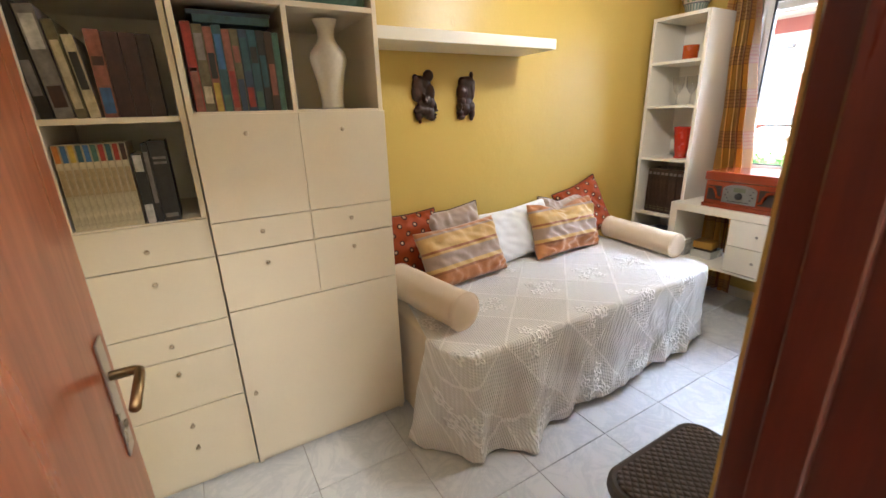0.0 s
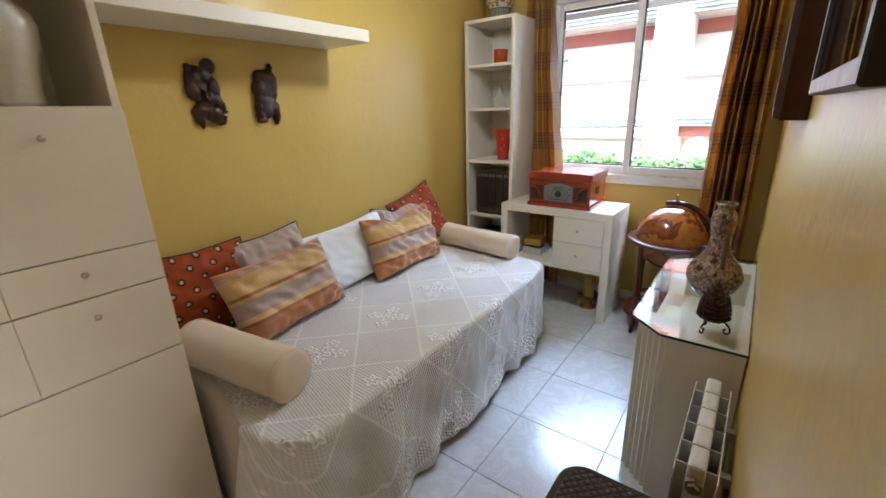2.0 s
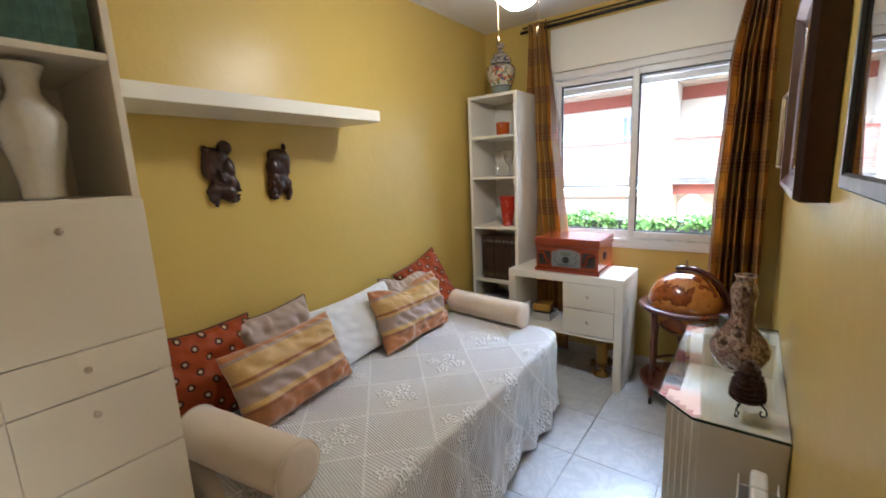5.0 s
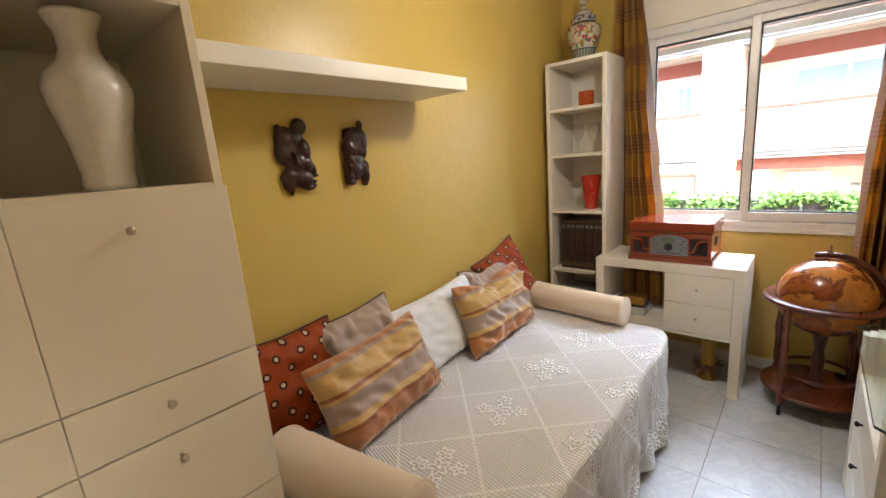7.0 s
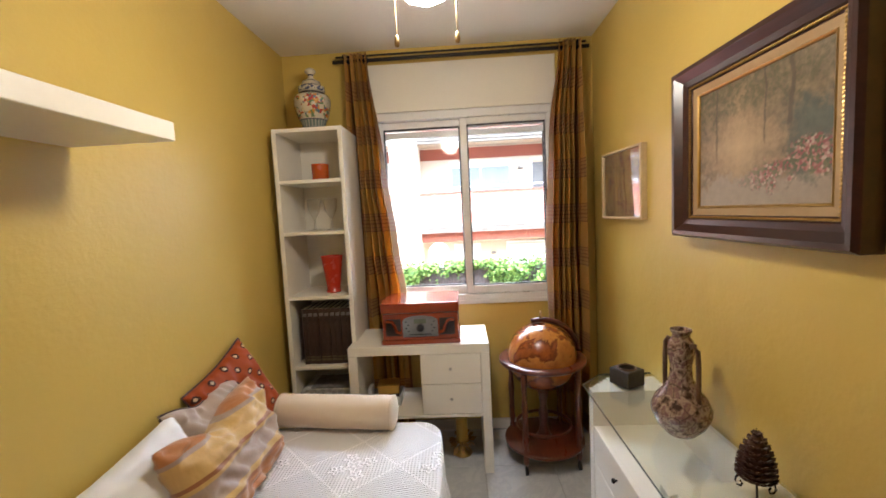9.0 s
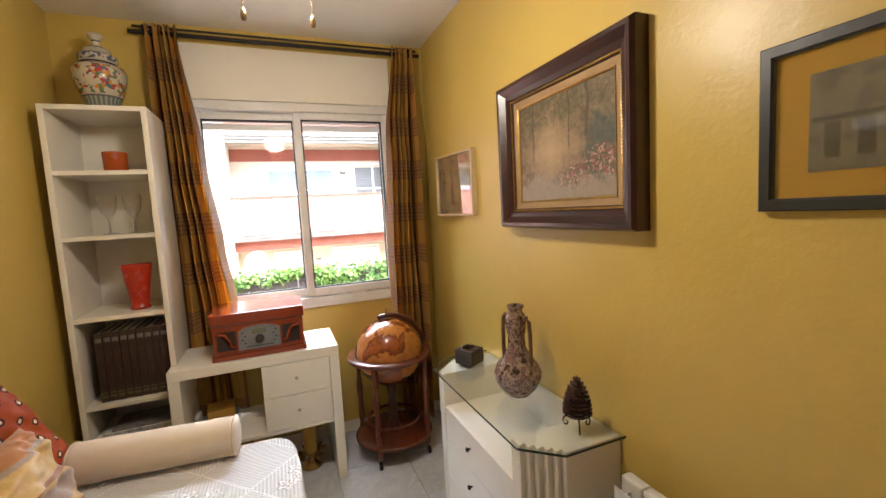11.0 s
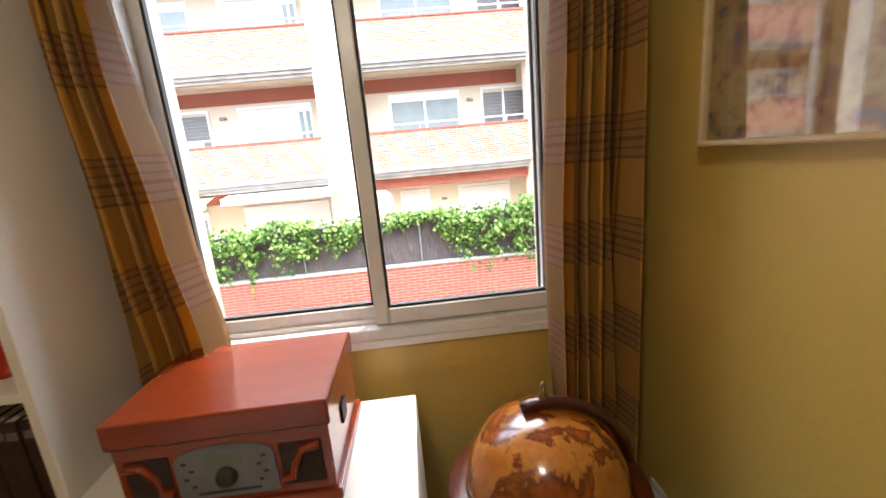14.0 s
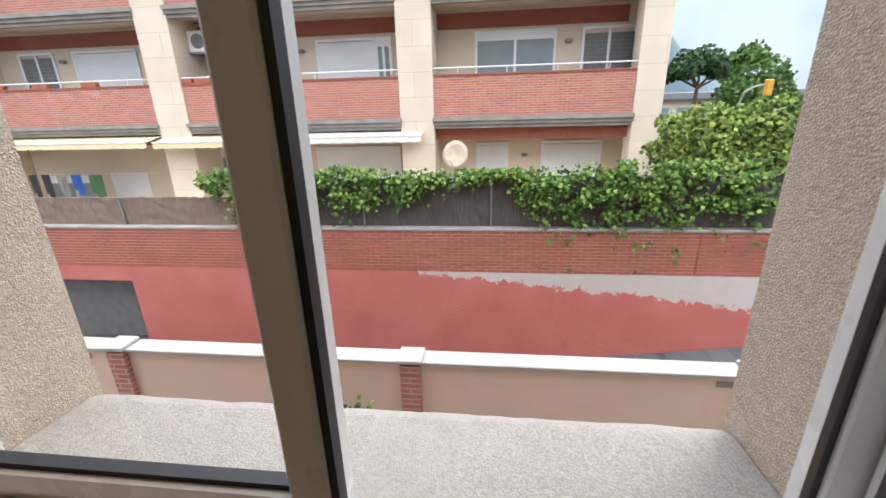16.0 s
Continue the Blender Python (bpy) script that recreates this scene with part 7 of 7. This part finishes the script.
def awning(y0, y1, x1, z0, z1, m):
    ob = thing("awning", (FX, y0, z1), "cream retractable awning with scalloped valance" if m is M["awning"] else "white retractable awning with scalloped valance", "awning", "street awnings")
    w = y1 - y0
    def f(u, v):
        y = w * u
        if v < 0.6:
            k = v / 0.6
            return (0.2 - (x1 + 0.2) * k, y, (z0 - z1) * k)
        k = (v - 0.6) / 0.4
        return (-x1 - 0.005 * k, y, z0 - z1 - k * (0.14 + 0.03 * abs(math.sin(u * w * 9))))
    cloth = sheet(f, int(w * 24), 8)
    part("cloth", cloth, m, ob)
    part("front_bar", tube(bmesh.new(), [(-x1, 0, z0 - z1 + 0.01), (-x1, w, z0 - z1 + 0.01)], 0.025, 8), M["shutter_white"], ob)
    return ob


awning(11.25, 16.6, 0.60, 0.60, 0.76, M["awning"])
awning(7.30, 11.10, 0.55, 0.58, 0.75, M["awning"])
awning(3.30, 6.90, 0.50, 0.64, 0.76, M["awning_white"])

# satellite dish
dish = thing("satellite_dish", (14.8, 2.40, -1.8), "white round satellite dish on a pole, rust-stained", "satellite dish")
bm = lathe(bmesh.new(), [(0.001, -0.09), (0.12, -0.08), (0.25, -0.045), (0.37, 0.0), (0.375, 0.01), (0.25, -0.03), (0.12, -0.065), (0.001, -0.075)], 28, closed=False)
bmesh.ops.rotate(bm, matrix=Matrix.Rotation(radians(-75), 3, "Y") @ Matrix.Rotation(radians(-20), 3, "X"), verts=bm.verts)
bmesh.ops.translate(bm, vec=(-0.1, 0, 1.93), verts=bm.verts)
part("reflector", bm, M["dish_beige"], dish, "", True)
part("pole", tube(bmesh.new(), [(0.02, 0, 0), (0.02, 0, 1.91)], 0.025, 8), M["lead"], dish)
part("feed_arm", tube(bmesh.new(), [(-0.05, 0.05, 1.61), (-0.42, 0.12, 1.81)], 0.012, 6), M["lead"], dish)

# air conditioner on its bracket
ac = thing("air_conditioner", (15.95, 9.75, 3.03), "white outdoor air-conditioning unit on a wall bracket", "air conditioner")
part("casing", cuboid(-0.16, -0.42, 0, 0.16, 0.42, 0.56, 0.015), M["shutter_white"], ac)
bm = lathe(bmesh.new(), [(0.2, 0), (0.2, 0.012), (0.17, 0.02)], 24)
bmesh.ops.rotate(bm, matrix=Matrix.Rotation(radians(-90), 3, "Y"), verts=bm.verts)
bmesh.ops.translate(bm, vec=(-0.161, 0.12, 0.28), verts=bm.verts)
part("fan_grille", bm, M["louver"], ac)
part("bracket", cuboid(-0.14, -0.45, -0.05, 0.445, 0.45, -0.002), M["lead"], ac)

# laundry and things on the balconies
def washing(x, y, z, w, h, m, label):
    ob = thing("laundry", (x, y, z), label, "laundry", "washing on the line")
    bm = sheet(lambda u, v: (0.02 * math.sin(u * 9) * (1 - v), w * u, -h * (1 - v) * (1 + 0.15 * math.sin(u * 5))), 10, 6)
    ret = bmesh.ops.extrude_face_region(bm, geom=bm.faces[:])
    bmesh.ops.translate(bm, vec=(0.012, 0, 0), verts=[g for g in ret["geom"] if isinstance(g, bmesh.types.BMVert)])
    part("cloth", bm, m, ob)


line = thing("clothes_line", (15.6, 12.0, -0.40), "thin white washing line under the awning", "clothes line")
part("cord", tube(bmesh.new(), [(0, 0, 0), (0, 2.8, -0.05), (0, 5.4, 0.02)], 0.006, 5), M["shutter_white"], line)
for y, w, h, m, label in ((15.9, 0.35, 0.75, "laundry_dark", "black garment hung out to dry"), (15.3, 0.42, 0.65, "cornice", "grey shirt hung out to dry"), (14.75, 0.42, 0.6, "laundry_blue", "bright blue shirt hung out to dry"), (14.0, 0.55, 0.72, "laundry_green", "dark green towel hung out to dry"), (16.4, 0.3, 0.7, "laundry_dark", "dark trousers hung out to dry")):
    washing(15.6, y, -0.43, w * 0.85, h, M[m], label)
washing(15.32, 7.3, 2.31, 1.5, 0.4, M["shutter_white"], "white sheet hung over the balcony rail")
for y in (12.9, 14.5, 9.9, 9.3, 16.0):
    pot = thing("flower_box", (FX + 0.06, y, SB[0] + 1.376), "small terracotta flower box on the parapet", "flower box", "balcony boxes")
    part("trough", cuboid(-0.07, 0, 0, 0.07, 0.5, 0.13, 0.01), M["terracotta"], pot)
seats = thing("garden_bench", (14.2, 13.0, -1.8), "brown wooden bench with white cushions on the terrace", "bench")
part("bench_back", cuboid(0.35, 0, 0.40, 0.42, 2.9, 0.74, 0.01), M["terracotta"], seats)
part("bench_seat", cuboid(-0.1, 0, 0.34, 0.42, 2.9, 0.40, 0.01), M["terracotta"], seats)
part("bench_leg", cuboid(-0.05, 0.05, 0, 0.38, 0.12, 0.34), M["terracotta"], seats)
part("bench_leg", cuboid(-0.05, 2.78, 0, 0.38, 2.85, 0.34), M["terracotta"], seats)
for y in (0.3, 1.0, 1.7):
    part("seat_cushion", cuboid(0.24, y, 0.402, 0.345, y + 0.45, 0.70, 0.04, 2), M["shutter_white"], seats, "white cushion")

# ---- distance ----
def tree(name, label, at, trunk_h, trunk_r, blobs, m, n, size, seed):
    ob = thing(name, at, label, "tree")
    r = random.Random(seed)
    bm = bmesh.new()
    top_c = (0, 0, trunk_h)
    tube(bm, [(0, 0, 0), (0.05, 0.1, trunk_h * 0.5), top_c], trunk_r, 10, trunk_r * 0.6)
    for bx, by, bz, *_ in blobs:
        tube(bm, [top_c, (bx * 0.5, by * 0.5, (trunk_h + bz) / 2 + 0.1), (bx, by, bz)], trunk_r * 0.45, 7, trunk_r * 0.12)
    part("trunk", bm, M["bark"], ob)
    bm = bmesh.new()
    for bx, by, bz, sx, sz in blobs:
        for _ in range(n):
            d = Vector((r.gauss(0, 1), r.gauss(0, 1), r.gauss(0, 1))).normalized() * r.uniform(0.3, 1) ** 0.5
            k = 1 + 0.4 * noise.noise(d * 2 + Vector((bx, by, bz)))
            leaf(bm, (bx + d.x * sx * k, by + d.y * sx * k, bz + d.z * sz * k), size * r.uniform(0.6, 1.3), 1.5)
    part("crown", bm, m, ob)
    return ob


tree("pine_tree", "umbrella pine with dark flat crown", (42, -15.2, GZ), 5.5, 0.25,
     [(0, 0, 7.6, 1.9, 0.9), (-0.8, 1.6, 7.0, 1.5, 0.8), (0.4, -1.7, 7.0, 1.5, 0.8), (0.2, 2.5, 6.6, 1.0, 0.6), (0.8, -2.6, 6.5, 0.9, 0.6), (0.9, 0.6, 7.3, 1.4, 0.7)], M["pine"], 520, 0.34, 3)
tree("street_tree", "leafy broad street tree in fresh green", (27, -11.4, GZ), 3.2, 0.16,
     [(0, 0, 5.9, 1.2, 1.0), (-0.4, 0.9, 5.0, 1.0, 0.8), (0.3, -0.9, 5.2, 1.1, 0.9), (0.2, 0.4, 6.6, 0.7, 0.6), (0, 0.2, 4.2, 1.1, 0.7)], M["tree_leaf"], 620, 0.2, 4)
school = thing("long_building", (52, -24, GZ), "low pale building with grey roof behind the trees", "building")
part("wall", cuboid(0, -6, 0, 8, 14, 4.6), M["render_beige"], school)
part("roof", cuboid(-0.6, -7, 4.6, 9, 15, 5.3, 0.05), M["lead"], school)
for k in range(9):
    part("window", cuboid(-0.06, -5 + 2 * k, 2.4, -0.01, -3.8 + 2 * k, 3.8), M["far_glass"], school)
signal = thing("traffic_light", (22, -8.2, GZ), "yellow traffic light on a curved grey mast", "traffic light")
part("mast", tube(bmesh.new(), [(0, 0, 0), (0, 0, 4.4), (0, -0.15, 4.9), (0, -0.5, 5.1), (0, -0.9, 5.15)], 0.05, 8, 0.035), M["lead"], signal)
M["signal_yellow"] = surf("signal yellow", (0.6, 0.32, 0.03), rough=0.5)
part("head", cuboid(-0.14, -1.1, 4.75, 0.1, -0.85, 5.35, 0.03), M["signal_yellow"], signal)
part("head", cuboid(-0.14, -0.13, 3.0, 0.1, 0.13, 3.6, 0.03), M["signal_yellow"], signal)


def hill(u, v):
    y = -420 + 500 * u
    ridge = 70 * math.exp(-((y + 245) / 45) ** 2) + 34 * math.exp(-((y + 300) / 120) ** 2) + 10 * noise.noise(Vector((u * 9, 0, 0))) + 14
    return (690 + 60 * v, y, GZ + max(ridge, 4) * math.sin(v * math.pi / 2) - 1)


# distance haze is put into the hill's blue-grey colour
M["far_hill"] = surf("hazy wooded hill", (0.13, 0.17, 0.19), (0.10, 0.14, 0.15), 0.02, 1.0, fine=0.2, bump=0)
tagged(part("backdrop_hill", sheet(hill, 80, 8), M["far_hill"], None, "", True), "hazy wooded hill on the horizon", "hill", kind="structure")

# bricks of the street wall, nearest as pieces of their own
M["brick"] = surf("red clay brick", (0.40, 0.115, 0.075), (0.34, 0.09, 0.06), 2.0, 0.85, bump=0.4, fine=60, dist=0.004, pieces=0.5)
M["brick_far"] = surf("red clay brick bond", (0.39, 0.115, 0.075), (0.30, 0.085, 0.06), 2.5, 0.85, bump=0.4, fine=60, dist=0.004)
brick_mesh = bpy.data.meshes.new("brick")
bm = cuboid(0, 0, 0, 0.012, 0.238, 0.046, 0.003)
bmesh.ops.recalc_face_normals(bm, faces=bm.faces)
bm.to_mesh(brick_mesh)
bm.free()
brick_mesh.materials.append(M["brick"])
rest = bmesh.new()
course = (WT - 0.052 + 1.478) / 13
for k in range(13):
    for j in range(-36, 58):
        y = j * 0.25 + (0.125 if k % 2 else 0)
        z = -1.478 + k * course + 0.005
        if -3.4 < y < 2.2:
            b = new("brick", brick_mesh)
            b.parent = rw
            b.location = (rng.uniform(-0.003, 0.001), y, z)
        else:
            box(rest, 0, y, z, 0.012, y + 0.238, z + 0.046)
tagged(part("brick_bond", rest, M["brick_far"], rw), kind="stuff")
